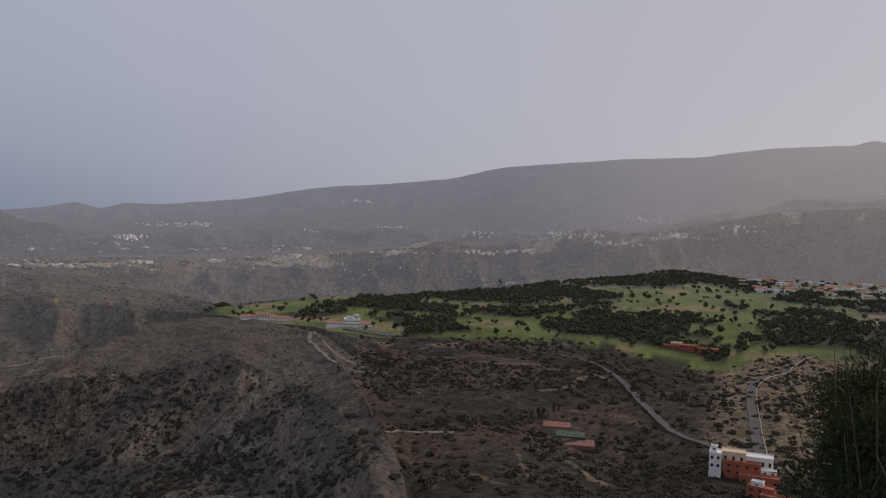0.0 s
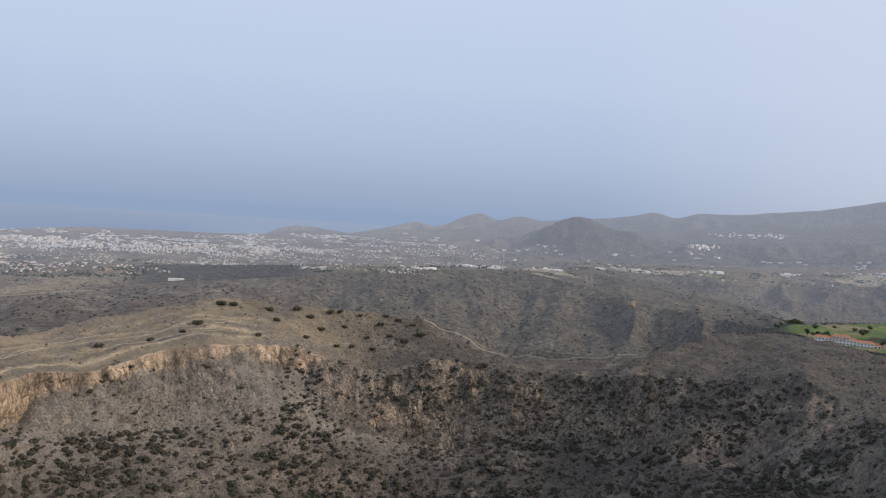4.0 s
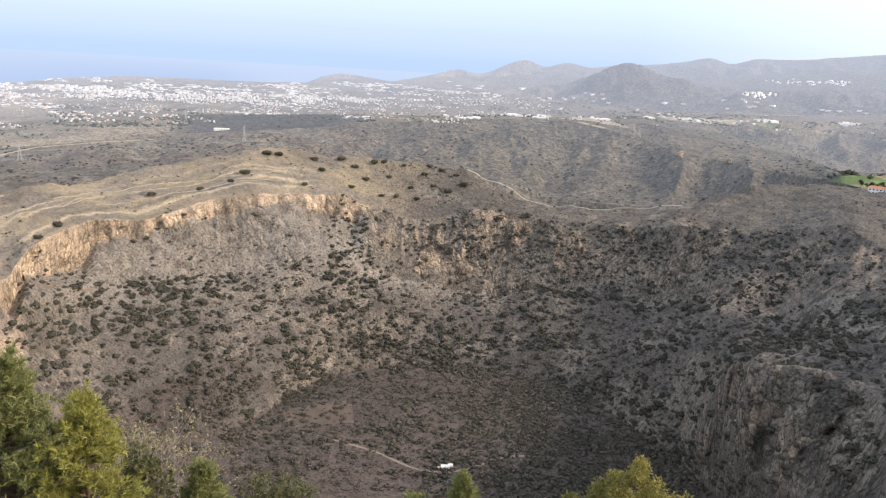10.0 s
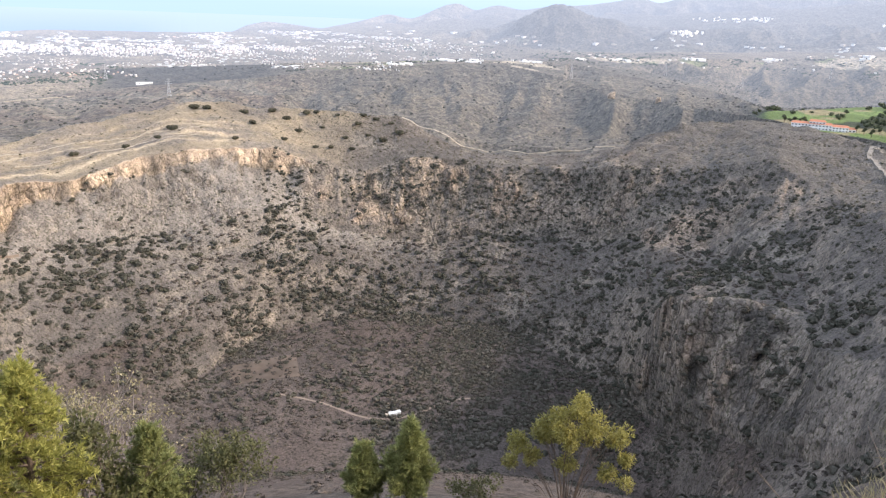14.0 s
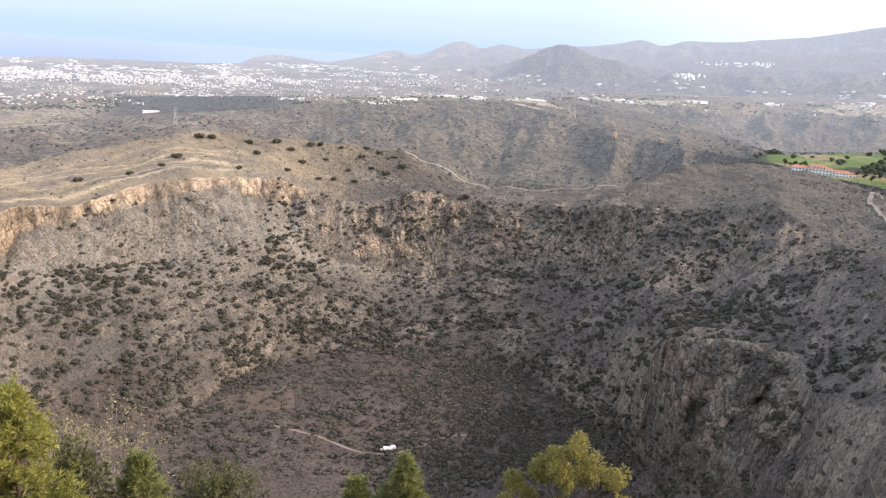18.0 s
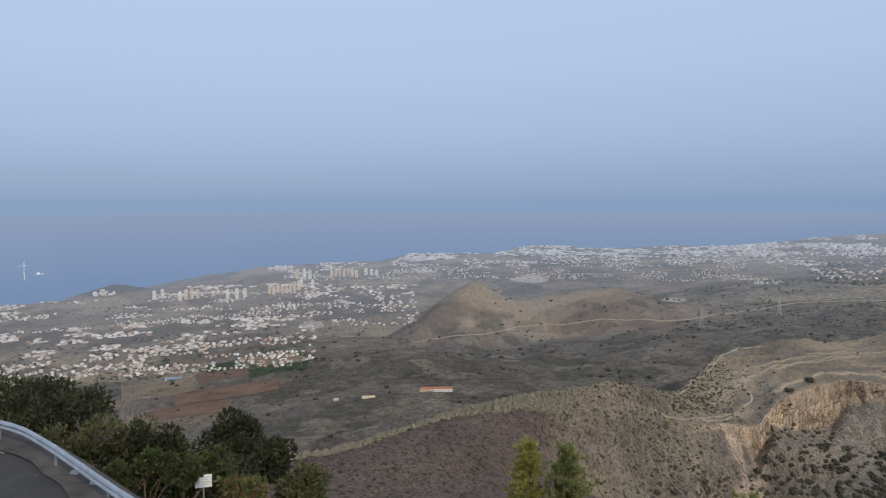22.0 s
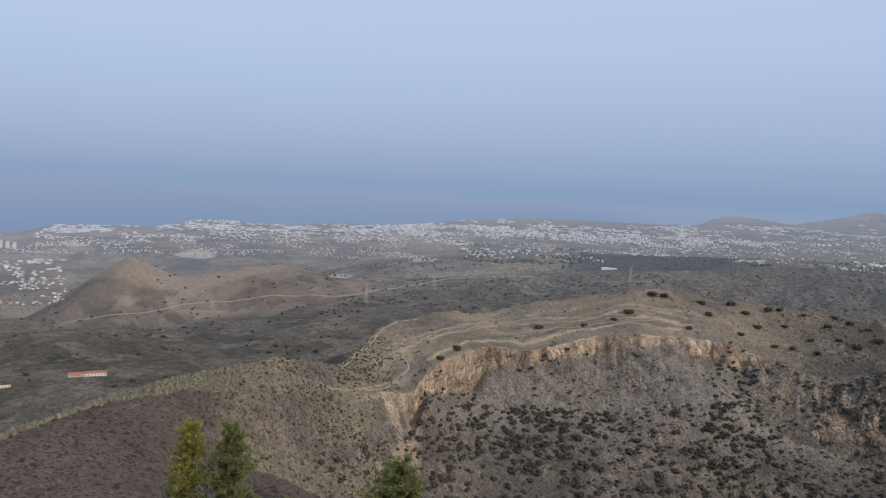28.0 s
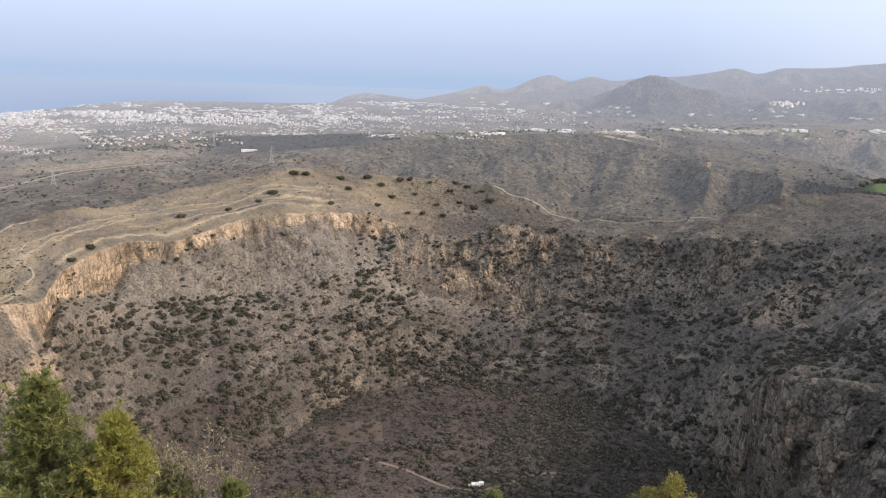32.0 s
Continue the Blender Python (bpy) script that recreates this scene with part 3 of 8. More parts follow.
midslope = np.where(SEG2 == S["bench"], np.sin(np.pi * np.clip(FR2, 0, 1)) ** 0.8, np.where(SEG2 == S["valley"], 0.35 * FR2, np.where((SEG2 == S["back"]) & (B2 > 180), 0.5, 0.06)))
golf = smooth(192.5, 194, B2) * (SEG2 == S["back"]) * 1.0
calm = 0.3 + 0.7 * smooth(134, 150, B2)
Z = Z + outer * calm * (1 - golf) * (0.18 - gully) * midslope * (30 + 22 * smooth(148, 158, B2)) * (1 - smooth(203, 206, B2) * (SEG2 <= S["bench"])) + (1 - bowl) * smooth(150, 600, D) * octaves(X, Y, 0 * X, 120, 5, 51) * 2.4 * (1 - 0.8 * golf) * np.where((SEG2 == S["back"]) | ((SEG2 == S["bench"]) & (FR2 > 0.9)), 0.35, 1)
# the great gullies of the far slope: bearings of the bed from the edge down to the valley, width, depth
fall = np.degrees(np.arctan2(Z - EYE, D))
for top_b, foot_b, wide_b, deep in ((170.4, 172.4, 0.8, 14), (177.4, 174.2, 1.3, 30), (163.8, 161.6, 1.1, 20), (182.2, 180.6, 0.8, 9), (186.0, 183.4, 0.9, 8), (167.5, 168.4, 0.6, 9), (157.0, 155.0, 1.2, 18)):
    bed = top_b + (foot_b - top_b) * np.clip((-3.6 - fall) / 6.0, 0, 1)
    off = (B2 - bed + 0.35 * octaves(TAN, D, 0 * X, 90, 3, 43)) / wide_b
    Z = Z - deep * np.where(off > 0, np.exp(-1.6 * off ** 2), np.exp(-0.55 * off ** 2)) * (SEG2 == S["bench"]) * np.sin(np.pi * np.clip(FR2 * 0.97, 0, 1)) ** 0.9
Z = Z + smooth(40, 120, D) * (1 - smooth(400, 700, D)) * octaves(X, Y, 0 * X, 14, 3, 61) * 0.7
Z = Z - (SEG2 == S["plateau"]) * smooth(180, 188, B2) * np.sin(np.pi * FR2) * np.abs(octaves(TAN * 1.2, D * 0.4, 0 * X, 200, 5, 73)) * 60
Z = Z + smooth(3000, 3500, D) * (SEG2 < S["sky"]) * octaves(X, Y, 0 * X, 260, 4, 71) * (1.0 + 3 * smooth(156, 166, B2)) * np.where(SEG2 == S["plateau"], 1 - FR2, 1) * np.where(SEG2 == S["coast"], 1 - FR2, 1) * np.where(SEG2 == S["hollow"], 0, 1)
Z = Z + (SEG2 == S["coast"]) * smooth(165, 175, B2) * np.sin(np.pi * FR2) * (0.35 - np.abs(octaves(X, Y, 0 * X, 330, 5, 75))) * 75
Z = Z + (SEG2 == S["sky"]) * smooth(155, 158, B2) * (1 - FR2) * FR2 * 4 * np.minimum(np.abs(octaves(X, Y, 0 * X, 420, 5, 81)) - 0.55, 0) * 120
Z = Z + smooth(121, 124, B2) * (1 - smooth(132, 135, B2)) * (SEG2 >= S["butt_base"]) * (SEG2 <= S["crest"]) * octaves(X, Y, 0 * X, 22, 4, 65) * 1.8 * np.where(SEG2 == S["crest"], 1 - FR2, 1)
fold = np.abs(octaves(X, Y, 0 * X, 95, 4, 67))
Z = Z + outer * smooth(140, 152, B2) * (1 - golf) * (SEG2 <= S["plateau"]) * (0.2 - fold) * 7 * midslope * (1 - smooth(203, 206, B2) * (SEG2 <= S["bench"]))
# the bed of the lower road
BEND_B, BEND_D, BEND_E = (92, 96, 100, 103.5, 107, 110, 113, 116, 118.8, 121.5, 124, 127), (68, 74, 80, 86, 92, 94.5, 94.5, 91, 86, 79, 72, 66), (-23.4, -23.2, -23.0, -22.72, -22.75, -23.2, -23.85, -24.9, -26.1, -27.3, -28.6, -29.5)
bed_d, bed_e = np.interp(bearings, BEND_B, BEND_D)[None, :], np.interp(bearings, BEND_B, BEND_E)[None, :]
bed = (B2 > 94) & (B2 < 125) & (D > bed_d - 13) & (D < bed_d + 2.5)
Z = np.where(bed, np.minimum(Z, EYE + bed_d * np.tan(np.radians(bed_e)) - 0.35 - 0.1 * np.maximum(0, bed_d - 8 - D)), Z)
# old terraced fields on the western flank
step = Z / 7.0 + 0.35 * rough(X, Y, 0 * X, 90, 63)
frac = step - np.floor(step)
field = smooth(203, 206, B2) * (SEG2 >= S["valley"]) * (SEG2 <= S["bench"]) * smooth(420, 520, D) * (1 - 0.8 * smooth(222, 226, B2))
Z = Z + field * (smooth(0.55, 0.95, frac) - frac) * 7.0 * 0.8
X, Y = D * EX, D * NY


def ground_at(b, d):
    """The height of the land at a bearing and distance."""
    j = int(np.clip(np.searchsorted(bearings, b), 1, NB - 1))
    t = (b - bearings[j - 1]) / (bearings[j] - bearings[j - 1])
    return float((1 - t) * np.interp(d, D[:, j - 1], Z[:, j - 1]) + t * np.interp(d, D[:, j], Z[:, j]))


def spot(b, d, lift=0.0):
    return Vector((d * math.sin(radians(b)), d * math.cos(radians(b)), ground_at(b, d) + lift))


def sheet(name, r0, r1, material, cover):
    rows = r1 - r0
    co = np.stack([X[r0:r1], Y[r0:r1], Z[r0:r1]], -1).reshape(-1, 3)
    i, j = np.meshgrid(np.arange(rows - 1), np.arange(NB - 1), indexing="ij")
    a = (i * NB + j).ravel()
    quads = np.stack([a, a + NB, a + NB + 1, a + 1], -1)
    me = bpy.data.meshes.new(name)
    me.vertices.add(len(co)), me.loops.add(quads.size), me.polygons.add(len(quads))
    me.vertices.foreach_set("co", co.ravel())
    me.loops.foreach_set("vertex_index", quads.ravel())
    me.polygons.foreach_set("loop_start", np.arange(0, quads.size, 4))
    me.polygons.foreach_set("use_smooth", np.ones(len(quads), dtype=bool))
    me.update(calc_edges=True)
    at = me.attributes.new("cover", "FLOAT_COLOR", "POINT")
    at.data.foreach_set("color", np.concatenate([cover[r0:r1].reshape(-1, 3), UNEVEN[r0:r1].reshape(-1, 1)], 1).astype(np.float32).ravel())
    at = me.attributes.new("crag", "FLOAT", "POINT")
    at.data.foreach_set("value", CRAG[r0:r1].astype(np.float32).ravel())
    me.materials.append(material)
    return tagged(new(name, me), kind="structure")

# ---- the ground cover: what grows or lies where; some far shade painted in ----
SCRUB, LAPILLI, ROCK, OCHRE, DRY, GREEN, PLAIN, SOIL, ASH = [np.array(c) for c in (
    (0.122, 0.107, 0.096), (0.150, 0.112, 0.094), (0.222, 0.192, 0.165), (0.52, 0.405, 0.305), (0.335, 0.270, 0.190),
    (0.122, 0.172, 0.052), (0.250, 0.212, 0.168), (0.210, 0.130, 0.085), (0.124, 0.113, 0.103))]
COVER = np.empty(D.shape + (3,))
COVER[:] = SCRUB


def lay(colour, weight):
    global COVER
    w = np.clip(weight, 0, 1)[..., None]
    COVER = COVER * (1 - w) + colour * w


patchy = octaves(X, Y, Z, 90, 4, 91)
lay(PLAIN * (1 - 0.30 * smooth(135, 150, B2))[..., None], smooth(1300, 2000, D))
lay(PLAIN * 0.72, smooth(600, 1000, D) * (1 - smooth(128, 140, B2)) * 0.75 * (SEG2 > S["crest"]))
lay(np.array((0.26, 0.185, 0.13)), smooth(0.05, 0.4, octaves(X, Y, 0 * X, 150, 4, 94)) * smooth(800, 1200, D) * (1 - smooth(128, 140, B2)) * 0.6)
lay(np.array((0.095, 0.10, 0.065)), smooth(0.2, 0.5, octaves(X, Y, 0 * X, 120, 4, 98)) * smooth(800, 1200, D) * (1 - smooth(135, 145, B2)) * 0.7)
lay(np.array((0.235, 0.190, 0.150)), smooth(1500, 2000, D) * (1 - smooth(106, 116, B2)) * 0.7)
lay(DRY * 1.05, smooth(0.0, 0.6, octaves(X, Y, 0 * X, 260, 4, 95)) * smooth(1200, 1700, D) * (0.6 - 0.3 * smooth(135, 150, B2)))
lay(SCRUB * 0.7, smooth(0.15, 0.55, octaves(X, Y, 0 * X, 170, 4, 96)) * smooth(1100, 1400, D) * 0.5)
# dark cinder on the flank of the summit cone and down into the crater's near side
reach = SEG2 - S["floor_edge"] + FR2 - 1 + 0.9 * octaves(X, Y, 0 * X, 140, 4, 93)
lay(LAPILLI, smooth(60, 160, D) * (1 - smooth(-0.5, 1.0, reach)) * (0.75 + 0.4 * patchy) * (1 - 0.45 * bowl))
lay(LAPILLI, (SEG2 <= S["crest"]) * (1 - smooth(124, 128, B2)) * smooth(60, 160, D) * 0.85)
lay(DRY * 0.92, (SEG2 == S["crest"]) * smooth(122, 126, B2) * (1 - smooth(158, 170, B2)) * (0.7 + 0.5 * patchy))
lay(np.array((0.285, 0.240, 0.168)), smooth(121, 124, B2) * (1 - smooth(132, 135, B2)) * (SEG2 >= S["butt_base"]) * (SEG2 <= S["crest"]) * (0.85 + 0.5 * patchy))
deep = SEG2 - S["floor_edge"] + FR2 + 1.1 * octaves(X, Y, 0 * X, 110, 4, 92)      # the thicket of the floor creeps up the slopes
low_ground = smooth(134, 142, B2) * (1 - smooth(197, 203, B2)) * smooth(0.0, 0.5, deep) * (1 - smooth(1.2, 3.4, deep)) * (SEG2 >= S["floor_edge"]) * (SEG2 <= S["base"])
lay(np.array((0.125, 0.108, 0.094)), low_ground * (0.6 + 0.5 * patchy))
lay(ROCK, cliff * 0.6)
# bare rock wherever the land is steep
tx, ty, tz = (np.gradient(a, axis=1) for a in (X, Y, Z))
ux, uy, uz = (np.gradient(a, axis=0) for a in (X, Y, Z))
nx, ny, nz = ty * uz - tz * uy, tz * ux - tx * uz, tx * uy - ty * ux
upright = np.abs(nz) / (np.sqrt(nx * nx + ny * ny + nz * nz) + 1e-9)
steep = (1 - smooth(0.52, 0.78, upright)) * (D > 250)
CRAG = np.clip(steep * (0.25 + 0.15 * bowl) * (1 - 0.6 * smooth(1300, 2000, D)) + cliff * np.where((SEG2 == S["rim"]) & (B2 < 161), 0.2 * upper + 0.15, 0.9) + bowl * smooth(0.2, 0.6, octaves(X, Y, Z, 40, 4, 97)) * (SEG2 >= S["butt_base"]) * 0.35, 0, 1)
REDROCK = np.array((0.255, 0.208, 0.172))
lay(ROCK * 0.8 + REDROCK * 0.35 * smooth(-0.3, 0.5, octaves(X, Y, Z, 55, 3, 119))[..., None], steep * 0.9)
lay(REDROCK * np.array((1.42, 1.34, 1.28)), outcrop * (0.75 + 0.4 * patchy))
lay(ROCK, bowl * smooth(0.15, 0.6, octaves(X, Y, Z, 40, 4, 97)) * (SEG2 >= S["butt_base"]) * 0.7)
TALUS = np.array((0.252, 0.224, 0.198))              # pale stony slopes under the cliffs
lay(TALUS, ((SEG2 == S["base"]) * (0.35 + 0.65 * FR2) + (SEG2 == S["butt_back"]) * 0.3 * FR2) * smooth(136, 141, B2) * (1 - smooth(166, 174, B2)) * (0.75 + 0.4 * patchy))
lay(TALUS, (SEG2 == S["rim"]) * smooth(137, 141, B2) * (1 - smooth(160, 163, B2)) * (1 - upper) * 0.8)
lay(OCHRE, (SEG2 == S["rim"]) * smooth(131, 136, B2) * (1 - smooth(160.5, 162, B2)) * upper * (0.3 + 0.5 * (1 - smooth(141, 144, B2)) + 0.7 * smooth(-0.45, 0.15, octaves(X, Y, Z, 30, 4, 117))))
lay(OCHRE * 0.8, (SEG2 == S["rim"]) * smooth(163, 165, B2) * (1 - smooth(172, 175, B2)) * smooth(0.1, 0.5, octaves(X, Y, Z, 45, 3, 118)) * 0.7)
lay(ASH, (SEG2 == S["crest"]) * smooth(184, 190, B2) * (1 - smooth(207, 209, B2)) * 0.8)
# upright cracks and pale faces of rock in the crater's wall
crack = octaves(X, Y, Z * 0.12, 15, 3, 123)
wall = (SEG2 == S["rim"]) * smooth(158, 162, B2) * (1 - smooth(196, 200, B2)) * smooth(-0.2, 0.3, octaves(X, Y, Z, 60, 3, 124)) + (SEG2 == S["butt_top"]) * smooth(186, 189, B2) * (1 - smooth(198, 202, B2))
lay(ROCK * 1.15, wall * smooth(0.05, 0.4, crack) * 0.8)
lay(ASH * 0.7, wall * smooth(0.2, 0.5, -crack) * 0.8)
lay(ROCK * 0.6, (SEG2 == S["rim"]) * smooth(134, 138, B2) * (1 - smooth(157, 161, B2)) * smooth(0.34, 0.55, -crack) * 0.6 * smooth(139, 143, B2))
# pale ledges of ash along the eastern crest, a stand of dry canes on the ridge, bare terrace edges
waver = FR2 + 0.05 * octaves(X, Y, 0 * X, 130, 3, 103) + 0.02 * octaves(X, Y, 0 * X, 25, 2, 102)
sandy = (SEG2 == S["crest"]) * smooth(132, 135, B2) * (1 - smooth(155, 158, B2))
for middle, thin, shade, strong in ((0.10, 0.045, ASH, 0.55), (0.20, 0.022, DRY * 1.45, 0.9), (0.27, 0.03, ASH, 0.6), (0.34, 0.026, DRY * 1.5, 0.95), (0.42, 0.05, ASH * 1.2, 0.5), (0.50, 0.018, DRY * 1.35, 0.8), (0.60, 0.022, DRY * 1.3, 0.6), (0.68, 0.03, ASH * 1.3, 0.5), (0.78, 0.016, DRY * 1.2, 0.5)):
    lay(shade, sandy * np.exp(-((waver - middle) / thin) ** 2) * smooth(-0.45, 0.1, octaves(X, Y, 0 * X, 150, 3, 104 + int(middle * 100))) * strong)
canes = ((SEG2 == S["crest"]) | ((SEG2 == S["rim"]) & (FR2 > 0.45))) * smooth(101, 102, B2) * (1 - smooth(122, 124, B2)) * smooth(0.05, 0.4, FR2 + 0.25 * octaves(X, Y, 0 * X, 25, 3, 105))
lay(np.array((0.25, 0.225, 0.165)), canes * 0.9)
lay(OCHRE * 0.9, smooth(132.5, 134.5, B2) * (1 - smooth(136.5, 137.5, B2)) * (SEG2 >= S["butt_back"]) * (SEG2 <= S["rim"]) * smooth(-0.2, 0.4, octaves(X, Y, Z, 30, 4, 107) + (B2 - 134.5) * 0.3))
# sunlit tan flanks of the old cones on the plain
for b, d, r0 in ((116.2, 1900, 300), (125.3, 1965, 380)):
    lay(np.array((0.30, 0.24, 0.182)), (1 - smooth(0.55, 1.0, np.hypot(X - d * math.sin(radians(b)), Y - d * math.cos(radians(b))) / r0)) * (0.75 + 0.6 * patchy))
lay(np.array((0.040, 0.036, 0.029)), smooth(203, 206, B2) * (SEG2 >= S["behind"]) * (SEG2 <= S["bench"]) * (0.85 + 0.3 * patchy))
lay(DRY * 1.0, smooth(228.5, 231, B2) * (SEG2 == S["bench"]) * 0.55)
lay(DRY * 0.62, field * smooth(0.8, 0.95, frac) * smooth(-0.25, 0.2, octaves(X, Y, 0 * X, 60, 3, 109)))
lay(LAPILLI * 0.7, field * smooth(0.1, 0.5, octaves(X, Y, 0 * X, 130, 3, 111)) * 0.7)
belt = smooth(0.0, 0.12, octaves(X, Y, 0 * X, 120, 4, 141) + 0.14 * smooth(206, 216, B2) - 0.10 - 0.45 * (1 - smooth(205, 208, B2)) + 0.3 * smooth(209, 213, B2) * (1 - smooth(226, 230, B2)) * smooth(0.06, 0.10, FR2) * (1 - smooth(0.22, 0.34, FR2)))      # belts of trees between the fairways
lay(GREEN * (0.85 + 0.3 * smooth(-0.3, 0.3, octaves(X, Y, 0 * X, 60, 3, 99)))[..., None], golf * (1 - smooth(236, 242, B2)))
lay(np.array((0.30, 0.22, 0.14)), golf * smooth(0.33, 0.5, octaves(X, Y, 0 * X, 90, 3, 146)) * 0.7)
lay(np.array((0.040, 0.045, 0.027)), golf * belt * 0.95)
lay(SOIL, smooth(92, 97, B2) * (1 - smooth(107, 111, B2)) * (SEG2 == S["bench"]) * smooth(0, 0.2, octaves(X, Y, 0 * X, 140, 2, 101)) * 0.8)
# shade in the colour: the face of a far hill lying in bluish shadow
lay(np.array((0.062, 0.062, 0.060)), (SEG2 == S["back"]) * smooth(146, 149, B2) * (1 - smooth(158, 162, B2)) * 0.85)
lay(np.array((0.150, 0.132, 0.110)), (SEG2 >= S["behind"]) * (SEG2 <= S["bench"]) * smooth(97, 100, B2) * (1 - smooth(128, 134, B2)) * (1 - smooth(1500, 1800, D)) * (0.7 + 0.5 * patchy))
lay(np.array((0.085, 0.072, 0.060)), (1 - smooth(0.6, 1.0, np.hypot(X - 3910 * math.sin(radians(180.2)), Y - 3910 * math.cos(radians(180.2))) / 430)) * (0.8 + 0.5 * patchy))
lay(np.array((0.10, 0.085, 0.075)), 1 - smooth(0.6, 0.95, np.hypot(X - 3500 * math.sin(radians(90.8)), Y - 3500 * math.cos(radians(90.8))) / 175))
far_grey = np.array((0.112, 0.102, 0.088))
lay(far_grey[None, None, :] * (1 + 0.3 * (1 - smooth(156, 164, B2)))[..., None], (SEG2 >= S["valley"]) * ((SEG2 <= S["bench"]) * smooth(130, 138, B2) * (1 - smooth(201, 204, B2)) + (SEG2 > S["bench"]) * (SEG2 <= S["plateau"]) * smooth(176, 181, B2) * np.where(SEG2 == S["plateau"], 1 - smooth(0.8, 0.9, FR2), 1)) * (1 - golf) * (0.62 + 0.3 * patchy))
lay(np.array((0.060, 0.058, 0.048)), ((SEG2 == S["behind"]) | ((SEG2 == S["valley"]) & (FR2 < 0.25))) * smooth(125, 129, B2) * (1 - smooth(150, 158, B2)) * 0.9)
lay(np.array((0.098, 0.077, 0.069)), (SEG2 >= S["foot"]) * (SEG2 <= S["butt_base"]) * smooth(130, 134, B2) * np.where(SEG2 == S["foot"], FR2, 1) * (1 - np.where(SEG2 <= S["floor_edge"], 0, smooth(148, 154, B2))) * (1 - smooth(196, 200, B2)) * (0.62 + 0.4 * patchy))
for b in (104.5, 108, 112, 116.5, 121):
    lay(np.array((0.112, 0.099, 0.078)), (1 - smooth(0.5, 1.0, np.hypot(X - 1300 * math.sin(radians(b)), Y - 1300 * math.cos(radians(b))) / 200)) * (0.8 + 0.4 * patchy))
near_plain = (SEG2 >= S["behind"]) * (SEG2 <= S["bench"]) * smooth(97, 101, B2) * (1 - smooth(158, 164, B2)) * (D > 700)
for size, salt, shade, cut, strong in ((70, 151, (0.17, 0.138, 0.108), 0.12, 0.6), (55, 155, (0.072, 0.066, 0.050), 0.2, 0.55), (40, 159, (0.225, 0.188, 0.145), 0.32, 0.7), (110, 163, (0.14, 0.105, 0.084), 0.1, 0.5)):
    lay(np.array(shade), near_plain * smooth(cut, cut + 0.22, octaves(X, Y * 1.0, 0 * X, size, 3, salt)) * strong)
fall = np.degrees(np.arctan2(Z - EYE, D))
for b, e, wb, we in ((120.3, -5.75, 1.7, 0.30), (130.7, -7.05, 0.9, 0.17), (104.2, -9.0, 0.9, 0.3), (112.6, -5.2, 1.0, 0.15)):      # quarries and bare earthworks
    lay(np.array((0.46, 0.41, 0.345)), (D > 1900) * (1 - smooth(0.75, 1.05, np.hypot((B2 - b) / wb, (fall - e) / we) + 0.3 * patchy)) * 0.85)
# pale fields and a little green along the edge of the plateau
strip = smooth(0.0, 0.25, octaves(X * 0.5, Y, 0 * X, 70, 3, 113)) * ((SEG2 == S["back"]) * smooth(160, 168, B2) * (1 - smooth(178, 181, B2)) + (SEG2 == S["plateau"]) * (FR2 > 0.85) * smooth(180, 183, B2) + (SEG2 == S["coast"]) * (FR2 < 0.12) * smooth(165, 170, B2))
lay(np.array((0.40, 0.34, 0.26)), strip * 0.9)
lay(GREEN * 0.8, smooth(0.35, 0.5, octaves(X * 0.5, Y, 0 * X, 90, 2, 115)) * (strip > 0) * 0.7)
# far mountains greyed in the cover, so the haze over them looks bluer
lay(np.array((0.105, 0.105, 0.105)), (SEG2 >= S["coast"]) * smooth(165, 178, B2) * 0.8)
# how strongly grain and scrub break up the cover
UNEVEN = np.ones(D.shape)
UNEVEN -= 0.4 * (SEG2 == S["crest"]) * smooth(133, 136, B2) * (1 - smooth(154, 164, B2))
UNEVEN -= 0.3 * (SEG2 == S["rim"]) * smooth(134, 137, B2) * (1 - smooth(158, 163, B2)) * smooth(0.3, 0.8, FR2)
UNEVEN -= 0.6 * golf
for b, d, r0 in ((116.2, 1900, 260), (125.8, 1965, 330)):
    UNEVEN -= 0.55 * (1 - smooth(0.7, 1.1, np.hypot(X - d * math.sin(radians(b)), Y - d * math.cos(radians(b))) / r0))
UNEVEN -= 0.3 * (SEG2 > S["crest"]) * (1 - smooth(134, 146, B2)) * (D > 700)
UNEVEN = np.clip(UNEVEN, 0.3, 1)
ROW_FAR = int(np.argmax(SEG > S["behind"]))
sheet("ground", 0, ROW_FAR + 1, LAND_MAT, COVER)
# the far half of the land, its material glowing with painted haze
sheet("hazed_far_land", ROW_FAR, len(SEG), FAR_MAT, COVER)


